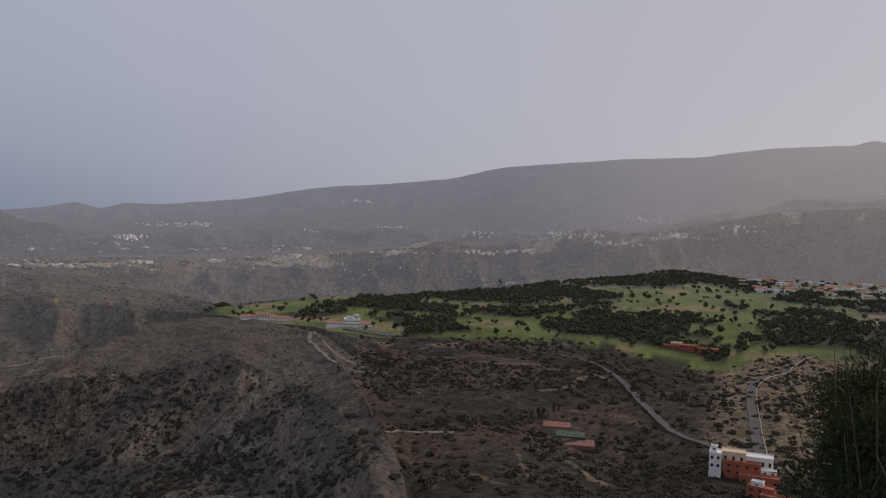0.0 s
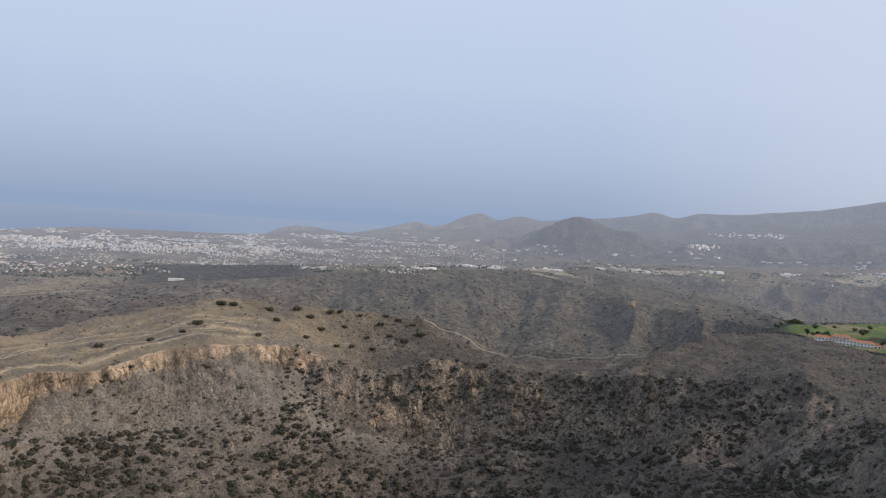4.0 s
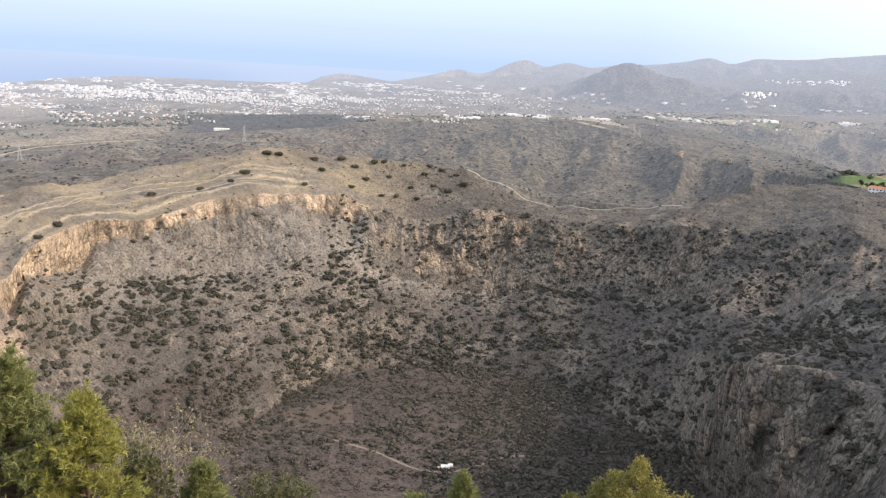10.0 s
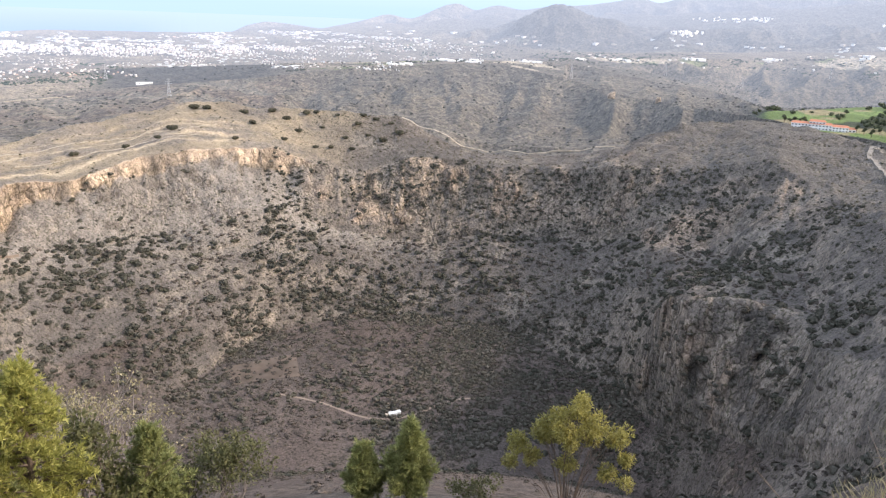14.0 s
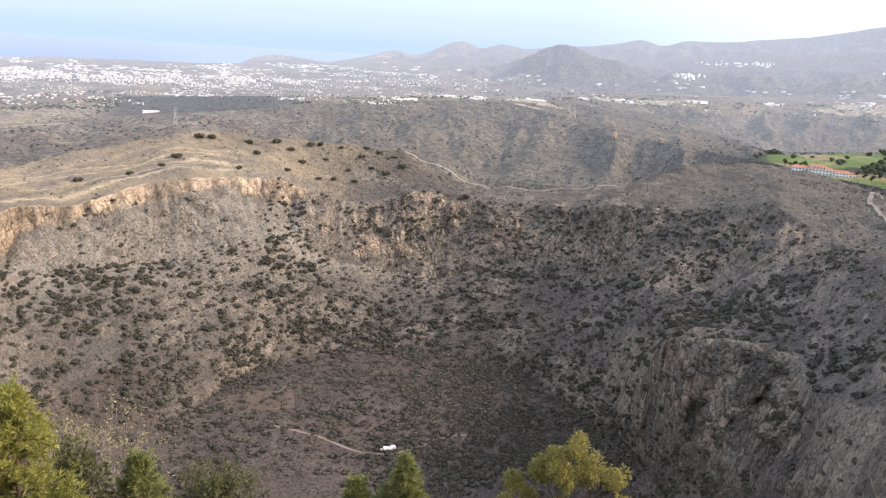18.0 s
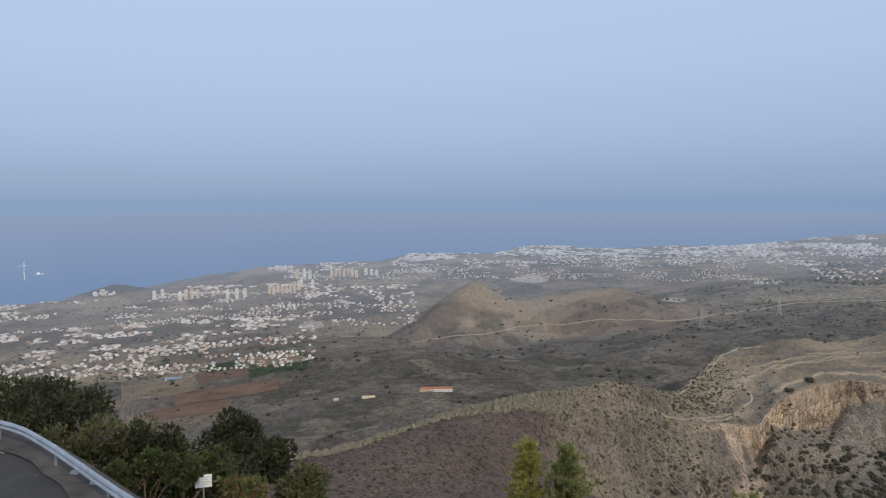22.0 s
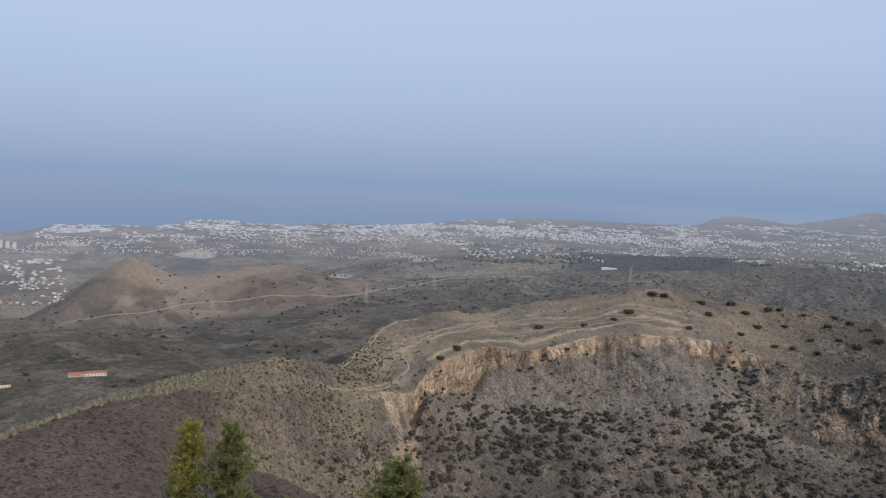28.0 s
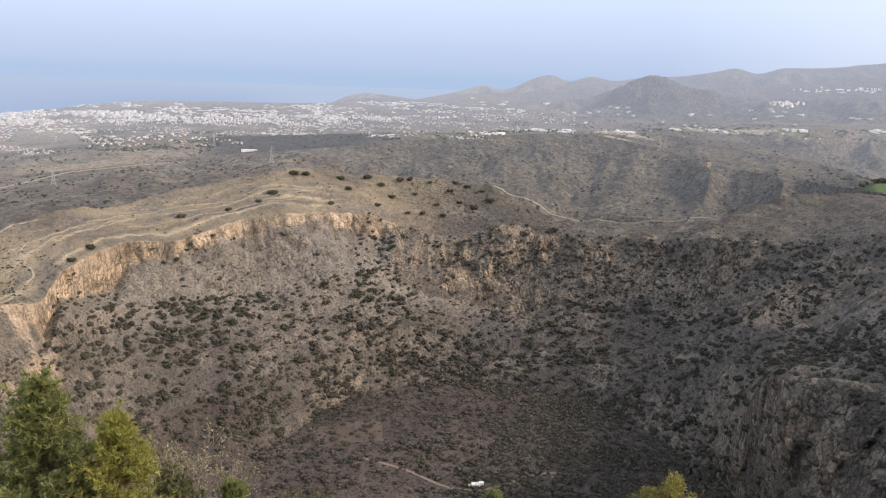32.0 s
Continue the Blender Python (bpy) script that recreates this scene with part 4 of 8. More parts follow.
def sea():
    """Water from under the coast out to the horizon."""
    bm = bmesh.new()
    cols = np.arange(40, 170.1, 1.0)
    coast_d, coast_z = line("coast")
    shore_d, shore_z = np.interp(cols, bearings, coast_d), np.interp(cols, bearings, coast_z)
    behind_hills = smooth(149, 155, cols)                  # there the shore lies behind the last hills
    shore_d = shore_d + (4650 - shore_d) * behind_hills
    shore_z = shore_z + (EYE - 4650 * math.tan(radians(2.3)) - shore_z) * behind_hills
    grid = []
    for f in (-0.2, 0.0, 0.12, 0.3, 0.55, 0.8, 1.0):
        ring = []
        for b, d0, z0 in zip(cols, shore_d, shore_z):
            e0 = math.degrees(math.atan2(z0 - EYE, d0))
            d = d0 + (4850 - d0) * f
            e = e0 + (-0.78 - e0) * f ** 0.8 if f > 0 else e0 + 4.0 * f - 0.03 - (1.5 if b > 149 and f < 0 else 0)
            ring.append(bm.verts.new((d * math.sin(radians(b)), d * math.cos(radians(b)), EYE + d * math.tan(radians(e)))))
        grid.append(ring)
    for g, h in zip(grid, grid[1:]):
        for k in range(len(cols) - 1):
            bm.faces.new((g[k], h[k], h[k + 1], g[k + 1]))
    me = bpy.data.meshes.new("water")
    bm.to_mesh(me)
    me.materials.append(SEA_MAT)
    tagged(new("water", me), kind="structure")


sea()

# ---- helpers for things ----
def seen(b, el, lift=0.0):
    """The place where the line of sight at that bearing and slope first meets the land."""
    j = int(np.clip(np.searchsorted(bearings, b), 1, NB - 1))
    angle = np.degrees(np.arctan2(Z[:, j] - EYE, D[:, j]))
    k = np.where((angle >= el) & (D[:, j] > 45))[0]
    i = int(k[0]) if len(k) else int(np.argmax(angle))
    d = D[i, j]
    if i and angle[i] != angle[i - 1] and angle[i - 1] < el:
        d = D[i - 1, j] + (D[i, j] - D[i - 1, j]) * (el - angle[i - 1]) / (angle[i] - angle[i - 1])
    return spot(b, float(d), lift)


def mesh_of(name, verts, faces, material, sharp=True):
    me = bpy.data.meshes.new(name)
    me.from_pydata(verts, [], faces)
    me.materials.append(material)
    if not sharp:
        me.polygons.foreach_set("use_smooth", np.ones(len(me.polygons), dtype=bool))
    return me


def part(name, bm, material, parent, label=""):
    me = bpy.data.meshes.new(name)
    bmesh.ops.recalc_face_normals(bm, faces=bm.faces[:])
    bm.to_mesh(me)
    bm.free()
    me.materials.append(material)
    ob = new(name, me)
    ob.parent = parent
    return tagged(ob, label)


def piece(name, me, parent, label=""):
    ob = new(name, me)
    ob.parent = parent
    return tagged(ob, label)


def thing(name, m, label, category, group=""):
    ob = new(name)
    ob.empty_display_size = 0.5
    ob.matrix_world = m
    return tagged(ob, label, category, group)


def at(p, turn=0.0):
    return Matrix.Translation(p) @ Matrix.Rotation(radians(turn), 4, "Z")


def facing(p):
    """The turn that sets a thing's -y side towards the summit."""
    return math.degrees(math.atan2(p[1], p[0])) - 90


def box(bm, x0, x1, y0, y1, z0, z1, bevel=0.0):
    v = [bm.verts.new(c) for c in ((x0, y0, z0), (x1, y0, z0), (x1, y1, z0), (x0, y1, z0), (x0, y0, z1), (x1, y0, z1), (x1, y1, z1), (x0, y1, z1))]
    f = [bm.faces.new([v[i] for i in q]) for q in ((0, 3, 2, 1), (4, 5, 6, 7), (0, 1, 5, 4), (1, 2, 6, 5), (2, 3, 7, 6), (3, 0, 4, 7))]
    if bevel:
        bmesh.ops.bevel(bm, geom=list({e for q in f for e in q.edges}), offset=bevel, segments=1, affect="EDGES")
    return bm


def limb(bm, a, b, r0, r1, sides=6):
    """A tapered round bar from a to b."""
    a, b = Vector(a), Vector(b)
    q = (b - a).to_track_quat("Z", "Y").to_matrix()
    ring = []
    for p, r in ((a, r0), (b, r1)):
        ring.append([bm.verts.new(p + q @ Vector((r * math.cos(2 * math.pi * k / sides), r * math.sin(2 * math.pi * k / sides), 0))) for k in range(sides)])
    for k in range(sides):
        bm.faces.new((ring[0][k], ring[0][(k + 1) % sides], ring[1][(k + 1) % sides], ring[1][k]))
    bm.faces.new(ring[1])
    bm.faces.new(ring[0][::-1])
    return bm


def island_paint(name, colours, rough_=0.9, far=False, vary=0.25, veil_=0.70):
    """Each loose piece takes its own shade; far ones also emit painted haze."""
    m, t, p = nodes_of(name)
    g = t.nodes.new("ShaderNodeNewGeometry")
    c = ramp(t, g.outputs["Random Per Island"], [(k / max(1, len(colours) - 1), c) for k, c in enumerate(colours)])
    c = mixed(t, "MULTIPLY", vary, c, ramp(t, noise_node(t, 1.1), [(0.3, (0.5, 0.5, 0.5)), (0.7, (1.25, 1.25, 1.25))]))
    t.links.new(c, p.inputs["Base Color"])
    p.inputs["Roughness"].default_value, p.inputs["Specular IOR Level"].default_value = rough_, 0.2
    bump(t, p, noise_node(t, 1.4, 6, 0.7), 0.8, 0.5)
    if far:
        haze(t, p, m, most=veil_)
    return m


def leaf_paint(name, colours, gleam=0.25):
    m, t, p = nodes_of(name)
    g = t.nodes.new("ShaderNodeNewGeometry")
    c = ramp(t, g.outputs["Random Per Island"], [(k / max(1, len(colours) - 1), c) for k, c in enumerate(colours)])
    t.links.new(c, p.inputs["Base Color"])
    p.inputs["Roughness"].default_value, p.inputs["Specular IOR Level"].default_value = 0.6, gleam
    soft = add(t, "ShaderNodeBsdfTranslucent")
    t.links.new(c, soft.inputs["Color"])
    mix = add(t, "ShaderNodeMixShader")
    mix.inputs[0].default_value = 0.4
    t.links.new(p.outputs[0], mix.inputs[1])
    t.links.new(soft.outputs[0], mix.inputs[2])
    t.links.new(mix.outputs[0], t.nodes["Material Output"].inputs["Surface"])
    return m


PINE = leaf_paint("pine_needles", [(0.13, 0.155, 0.055), (0.23, 0.245, 0.085), (0.36, 0.355, 0.15), (0.17, 0.19, 0.07)])
PINE_DRY = leaf_paint("yellowed_pine_needles", [(0.22, 0.225, 0.055), (0.33, 0.32, 0.085), (0.44, 0.41, 0.13), (0.27, 0.26, 0.07)])
# backlit shade is put into this colour: needles almost black
PINE_BACKLIT = leaf_paint("backlit_pine_needles", [(0.018, 0.032, 0.014), (0.035, 0.055, 0.02), (0.05, 0.065, 0.025)])
GUM = leaf_paint("gum_leaves", [(0.25, 0.22, 0.055), (0.36, 0.31, 0.09), (0.18, 0.17, 0.05), (0.42, 0.37, 0.14)])
OLIVE = leaf_paint("olive_leaves", [(0.07, 0.075, 0.03), (0.12, 0.12, 0.05), (0.16, 0.15, 0.07)])
DARK_LEAF = leaf_paint("dark_leaves", [(0.022, 0.029, 0.014), (0.038, 0.046, 0.02), (0.056, 0.060, 0.028), (0.06, 0.05, 0.03)])
GREEN_LEAF = leaf_paint("green_leaves", [(0.04, 0.058, 0.018), (0.07, 0.085, 0.028), (0.10, 0.105, 0.04)])
RED_LEAF = leaf_paint("reddish_leaves", [(0.09, 0.12, 0.03), (0.15, 0.17, 0.06), (0.20, 0.10, 0.05), (0.12, 0.14, 0.05)])
STRAW = leaf_paint("straw", [(0.28, 0.22, 0.13), (0.38, 0.31, 0.19), (0.22, 0.17, 0.10)])
BROOM = leaf_paint("dry_broom", [(0.20, 0.165, 0.085), (0.29, 0.245, 0.13), (0.38, 0.33, 0.20), (0.15, 0.135, 0.065)])
AGAVE = leaf_paint("agave_leaves", [(0.16, 0.22, 0.16), (0.24, 0.30, 0.22)])
TWIGS = paint("grey_twigs", (0.26, 0.22, 0.20), 0.9, 4)
BARK = paint("bark", (0.16, 0.115, 0.085), 0.95, 5, 0.4, bumpy=0.03)
SHRUBS = island_paint("scrub_leaves", [(0.052, 0.054, 0.040), (0.076, 0.074, 0.055), (0.098, 0.090, 0.070), (0.064, 0.064, 0.048), (0.118, 0.105, 0.085)], vary=0.6)
TERRACE_SHRUBS = island_paint("terrace_leaves", [(0.046, 0.044, 0.031), (0.066, 0.061, 0.044), (0.088, 0.078, 0.058), (0.055, 0.053, 0.036)], vary=0.5)
FLOOR_SHRUBS = island_paint("thicket_leaves", [(0.070, 0.066, 0.050), (0.105, 0.093, 0.074), (0.135, 0.116, 0.094), (0.082, 0.078, 0.058), (0.115, 0.10, 0.078)], vary=0.5)
SHRUBS_FAR = island_paint("distant_scrub", [(0.030, 0.032, 0.022), (0.050, 0.050, 0.034), (0.075, 0.066, 0.048)], far=True, vary=0.6)
TREES_FAR = island_paint("tree_leaves", [(0.038, 0.050, 0.028), (0.064, 0.076, 0.042), (0.098, 0.106, 0.060), (0.05, 0.06, 0.035)], vary=0.6)
WHITE = paint("white_render", (0.82, 0.80, 0.77), 0.8, 0.6, 0.10)
TERRACOTTA = paint("terracotta_render", (0.40, 0.125, 0.075), 0.85, 0.5, 0.2)
TILES = paint("clay_roof", (0.40, 0.17, 0.10), 0.85, 1.5, 0.3)
CREAM = paint("cream_render", (0.66, 0.55, 0.40), 0.85, 0.6, 0.12)
PANE = paint("dark_pane", (0.03, 0.035, 0.04), 0.15, 1.0, 0.2, spec=0.6)
STEEL = paint("galvanised_steel", (0.46, 0.48, 0.50), 0.42, 3.0, 0.18, metal=0.7)
LATTICE = paint("pylon_steel", (0.42, 0.42, 0.42), 0.6, 1.0, 0.1)
ASPHALT = paint("worn_asphalt", (0.052, 0.048, 0.046), 0.9, 0.9, 0.35, bumpy=0.01)
FAR_ASPHALT = paint("pale_asphalt", (0.090, 0.087, 0.085), 0.9, 0.2, 0.2)
GRAVEL = paint("pale_track", (0.20, 0.175, 0.145), 0.95, 0.15, 0.3)
LINE = paint("road_paint", (0.30, 0.30, 0.285), 0.85, 2.5, 0.45)
BLACK = paint("black_panel", (0.012, 0.013, 0.016), 0.45, 2.0, 0.2)
SIGN_WHITE = paint("white_panel", (0.78, 0.79, 0.80), 0.45, 3.0, 0.06)
TIMBER = paint("weathered_timber", (0.50, 0.455, 0.315), 0.85, 7.0, 0.3, bumpy=0.004)
TIMBER_END = paint("timber_end_grain", (0.37, 0.365, 0.33), 0.9, 14.0, 0.35, bumpy=0.004)
COURT = paint("clay_court", (0.24, 0.105, 0.09), 0.9, 0.1, 0.12)
COURT_GREEN = paint("green_court", (0.05, 0.085, 0.06), 0.9, 0.1, 0.12)
SAND = paint("pale_sandy_track", (0.37, 0.312, 0.235), 0.95, 0.12, 0.25)
SOIL_PALE = paint("pale_soil", (0.215, 0.165, 0.13), 0.95, 0.06, 0.2)

rng = np.random.default_rng(7)


# ---- plants ----
def loose_faces(name, v, corners, material):
    """A mesh of separate faces, each on its own run of corners."""
    me = bpy.data.meshes.new(name)
    n = len(v)
    me.vertices.add(n), me.loops.add(n), me.polygons.add(n // corners)
    me.vertices.foreach_set("co", v.astype(np.float32).ravel())
    me.loops.foreach_set("vertex_index", np.arange(n))
    me.polygons.foreach_set("loop_start", np.arange(0, n, corners))
    me.polygons.foreach_set("use_smooth", np.ones(n // corners, dtype=bool))
    me.update(calc_edges=True)
    me.materials.append(material)
    return me


def leaves_mesh(name, centres, sizes, aims, material, slim=0.5, tri=False):
    """Many small leaves: a bent four-cornered blade at each centre, pointing along its aim."""
    n = len(centres)
    aims = aims / (np.linalg.norm(aims, axis=1, keepdims=True) + 1e-9)
    side = np.cross(aims, rng.normal(size=(n, 3)))
    side /= np.linalg.norm(side, axis=1, keepdims=True) + 1e-9
    lift = np.cross(side, aims)
    s = sizes[:, None]
    if tri:
        v = np.stack([centres - side * slim * 0.5 * s, centres + aims * s, centres + side * slim * 0.5 * s], 1).reshape(-1, 3)
        return loose_faces(name, v, 3, material)
    v = np.stack([centres, centres + (aims * 0.5 + side * slim * 0.5 + lift * 0.08) * s, centres + aims * s, centres + (aims * 0.5 - side * slim * 0.5 + lift * 0.08) * s], 1).reshape(-1, 3)
    return loose_faces(name, v, 4, material)


def crown_points(lobes, n, hollow=0.55):
    """Points in the outer part of a heap of round lobes (x, y, z, radius), with the way outwards."""
    lobes = np.array(lobes, dtype=float)
    w = lobes[:, 3] ** 2
    pick = rng.choice(len(lobes), n, p=w / w.sum())
    u = rng.normal(size=(n, 3))
    u /= np.linalg.norm(u, axis=1, keepdims=True)
    r = (hollow + (1 - hollow) * rng.random(n) ** 0.6) * (0.85 + 0.3 * rng.random(n))
    p = lobes[pick, :3] + u * (lobes[pick, 3] * r)[:, None]
    return p, u


def pine(name, p, height, spread, label, needles, seed, group="", bare=0.12, top=None, blade=0.34, blades=15, thick=6, taper=0.78):
    global rng
    rng = np.random.default_rng(seed)
    if top is not None:
        height = EYE + math.hypot(p[0], p[1]) * math.tan(radians(top)) - p[2]
    ob = thing(name, at(p, seed * 47), label, "tree", group)
    bm = bmesh.new()
    limb(bm, (0, 0, -0.3), (0.1, 0.05, height * 0.55), 0.022 * height, 0.013 * height, 9)
    limb(bm, (0.1, 0.05, height * 0.55), (0.0, 0.1, height * 0.97), 0.013 * height, 0.02, 8)
    part("trunk", bm, BARK, ob)
    bm, tufts, out = bmesh.new(), [], []
    z = bare * height
    while z < height * 0.99:
        k = z / height
        reach = spread * (1 - k) ** taper * min(1, 0.6 + 1.8 * (k - bare)) * 1.12 + 0.14
        for _ in range(thick if k < 0.9 else 4):
            a = rng.random() * 6.283
            r = reach * (0.42 + 0.78 * rng.random())
            tip = np.array([r * math.cos(a), r * math.sin(a), z + r * (0.25 + 0.25 * rng.random())])
            root = np.array([0.05, 0.05, z])
            limb(bm, root, tip, 0.012 + 0.018 * r, 0.008, 4)
            for s in np.arange(0.42, 1.01, 0.085 / max(0.35, r / spread)):
                q = root + (tip - root) * s
                for _ in range(2 + int(3 * s)):
                    q2 = q + rng.normal(size=3) * (0.05 + 0.062 * spread * s)
                    tufts.append(q2), out.append((q2 - root) / np.linalg.norm(q2 - root))
        z += height * 0.036 * (1.2 - 0.5 * k)
    tagged(part("branchwork", bm, BARK, ob), kind="stuff")
    tufts, out = np.array(tufts), np.array(out)
    c = np.repeat(tufts, blades, 0)
    aim = np.repeat(out * 0.5 + np.array([0, 0, 0.75]), blades, 0) + rng.normal(size=(len(c), 3)) * 0.75
    me = leaves_mesh("needles", c, blade * (0.75 + 0.5 * rng.random(len(c))), aim, needles, 0.065 / blade, tri=True)
    piece("crown", me, ob)
    return ob


def bush(name, p, lobes, count, size, material, label, category="shrub", group="", stems=7, slim=0.55, upward=0.3, seed=3, hollow=0.55, turn=0, top=None):
    global rng
    rng = np.random.default_rng(seed)
    if top is not None:                                    # grown to reach that slope of sight
        s = (EYE + math.hypot(p[0], p[1]) * math.tan(radians(top)) - p[2]) / max(z + 0.8 * r for x, y, z, r in lobes)
        s = min(max(s, 0.5), 2.2)
        lobes = [(x * s, y * s, z * s, r * s) for x, y, z, r in lobes]
        size *= s ** 0.5
        count = int(count * max(1, s))
    ob = thing(name, at(p, turn), label, category, group)
    bm = bmesh.new()
    for k in range(stems):
        x, y, z, r = lobes[k % len(lobes)]
        tip = Vector((x, y, z)) + Vector(rng.normal(size=3)) * r * 0.45
        mid = tip * 0.45 + Vector(rng.normal(size=3)) * 0.12 * r
        w = 0.03 * max(r, 0.3)
        limb(bm, (0.08 * x, 0.08 * y, -0.25), mid, w * 1.3, w * 0.8, 5)
        limb(bm, mid, tip, w * 0.8, w * 0.2, 5)
        for _ in range(4):
            limb(bm, mid + (tip - mid) * rng.random(), tip + Vector(rng.normal(size=3)) * r * 0.6, w * 0.4, w * 0.1, 4)
    part("stem_frame", bm, BARK if material is not TWIGS else TWIGS, ob)
    heap = []
    for x, y, z, r in lobes:                               # each lobe breaks up into smaller ones
        heap.append((x, y, z, 0.62 * r))
        for _ in range(7):
            w = rng.normal(size=3)
            w = w / np.linalg.norm(w) * r * (0.45 + 0.35 * rng.random())
            heap.append((x + w[0], y + w[1], z + 0.8 * w[2], r * (0.22 + 0.26 * rng.random())))
    c, u = crown_points(heap, count, hollow)
    me = leaves_mesh("leaves", c, size * (0.6 + 0.8 * rng.random(count)), u + np.array([0, 0, upward]) + rng.normal(size=(count, 3)) * 0.6, material, slim)
    piece("crown", me, ob)
    return ob


def bare_shrub(name, p, height, spread, label, material, seed, leaves=None, count=500, size=0.14, top=None):
    """A leafless or nearly leafless tree of many forked twigs."""
    if top is not None:                                    # grown to reach that slope of sight
        height = (EYE + math.hypot(p[0], p[1]) * math.tan(radians(top)) - p[2]) * 0.92
    global rng
    rng = np.random.default_rng(seed)
    ob = thing(name, at(p, seed * 31), label, "shrub")
    bm, tips = bmesh.new(), []

    def fork(a, way, length, r, depth):
        b = a + way * length
        limb(bm, a, b, r, r * 0.62, 4)
        if depth == 0:
            tips.append(b)
            return
        for _ in range(3):
            w = (way + Vector(rng.normal(size=3)) * 0.45 + Vector((0, 0, 0.12))).normalized()
            fork(a + way * length * (0.55 + 0.45 * rng.random()), w, length * (0.62 + 0.2 * rng.random()), r * 0.6, depth - 1)

    for _ in range(4):
        w = Vector((rng.normal() * spread / height * 0.5, rng.normal() * spread / height * 0.5, 1)).normalized()
        fork(Vector((rng.normal() * 0.1, rng.normal() * 0.1, -0.2)), w, height * 0.32, 0.012 * height, 4)
    part("branchwork", bm, material, ob)
    if leaves:
        tips = np.array([tuple(v) for v in tips])
        c = tips[rng.integers(0, len(tips), count)] + rng.normal(size=(count, 3)) * 0.22
        piece("foliage", leaves_mesh("foliage", c, size * (0.6 + 0.8 * rng.random(count)), rng.normal(size=(count, 3)), leaves, 0.5), ob)
    return ob


def tussock(name, p, r, label, material, group, blades=260, seed=2, flop=0.8, slim=0.05):
    global rng
    rng = np.random.default_rng(seed)
    ob = thing(name, at(p, seed * 53), label, "plant", group)
    c = np.concatenate([rng.normal(size=(blades, 2)) * 0.14 * r, np.full((blades, 1), -0.05)], 1)
    aim = np.concatenate([rng.normal(size=(blades, 2)) * flop, np.ones((blades, 1))], 1)
    piece("tuft", leaves_mesh("tuft", c, r * (0.7 + 0.5 * rng.random(blades)), aim, material, slim), ob)
    return ob


def ico(seed, squash=0.7, ragged=0.35, level=2):
    bm = bmesh.new()
    bmesh.ops.create_icosphere(bm, subdivisions=level, radius=1)
    g = np.random.default_rng(seed)
    v = np.array([w.co[:] for w in bm.verts])
    n = 1 + ragged * rough(v[:, 0] + seed * 7.3, v[:, 1], v[:, 2], 0.75, seed) + ragged * 0.6 * g.normal(size=len(v)) * 0.5
    v = v * n[:, None]
    v[:, 2] = v[:, 2] * squash + 0.35 * squash
    f = np.array([[w.index for w in q.verts] for q in bm.faces])
    bm.free()
    return v, f


def spray(seed, n=34, spread=0.30):
    """A dome of ragged leafy sprays round a dark core."""
    g = np.random.default_rng(seed)
    v, f = ico(seed, 0.62, 0.25, 1)
    vs, fs = [v * 0.8], [f]
    base = len(v)
    for _ in range(n):
        u = g.normal(size=3)
        u[2] = abs(u[2]) * 0.9 - 0.12
        u /= np.linalg.norm(u)
        c = u * (0.74 + 0.3 * g.random()) * np.array([1, 1, 0.68]) + np.array([0, 0, 0.16])
        w = u + 0.55 * g.normal(size=3)
        w /= np.linalg.norm(w)
        a = np.cross(w, g.normal(size=3))
        a /= np.linalg.norm(a)
        e = np.cross(w, a)
        k, m = spread * (0.7 + 0.6 * g.random()), spread * (0.5 + 0.5 * g.random())
        vs.append(np.array([c - a * k, c - e * m, c + a * k * 1.1, c + e * m + w * 0.05]))
        fs.append(np.array([(0, 1, 2), (0, 2, 3)]) + base)
        base += 4
    return np.concatenate(vs), np.concatenate(fs)


CLUMPS = [spray(k, 70, 0.24) for k in range(6)]
CLUMPS_LOW = [spray(k + 20, 26, 0.34) for k in range(6)]


def clumps(name, places, radii, material, label, category, shapes=CLUMPS_LOW, tall=1.0, seed=5):
    """Scrub or wood too thick to count: ragged clumps on the land."""
    g = np.random.default_rng(seed)
    vs, fs, base = [], [], 0
    for p, r in zip(places, radii):
        v, f = shapes[g.integers(0, len(shapes))]
        a = g.random() * 6.283
        c, s = math.cos(a), math.sin(a)
        w = v * r * np.array([1, 0.8 + 0.4 * g.random(), tall * (0.8 + 0.5 * g.random())])
        vs.append(np.stack([w[:, 0] * c - w[:, 1] * s, w[:, 0] * s + w[:, 1] * c, w[:, 2]], 1) + np.array(p))
        fs.append(f + base)
        base += len(v)
    v, f = np.concatenate(vs), np.concatenate(fs)
    me = bpy.data.meshes.new(name)
    me.vertices.add(len(v)), me.loops.add(f.size), me.polygons.add(len(f))
    me.vertices.foreach_set("co", v.astype(np.float32).ravel())
    me.loops.foreach_set("vertex_index", f.ravel())
    me.polygons.foreach_set("loop_start", np.arange(0, f.size, 3))
    me.update(calc_edges=True)
    me.materials.append(material)
    return tagged(new(name, me), label, category, kind="stuff")


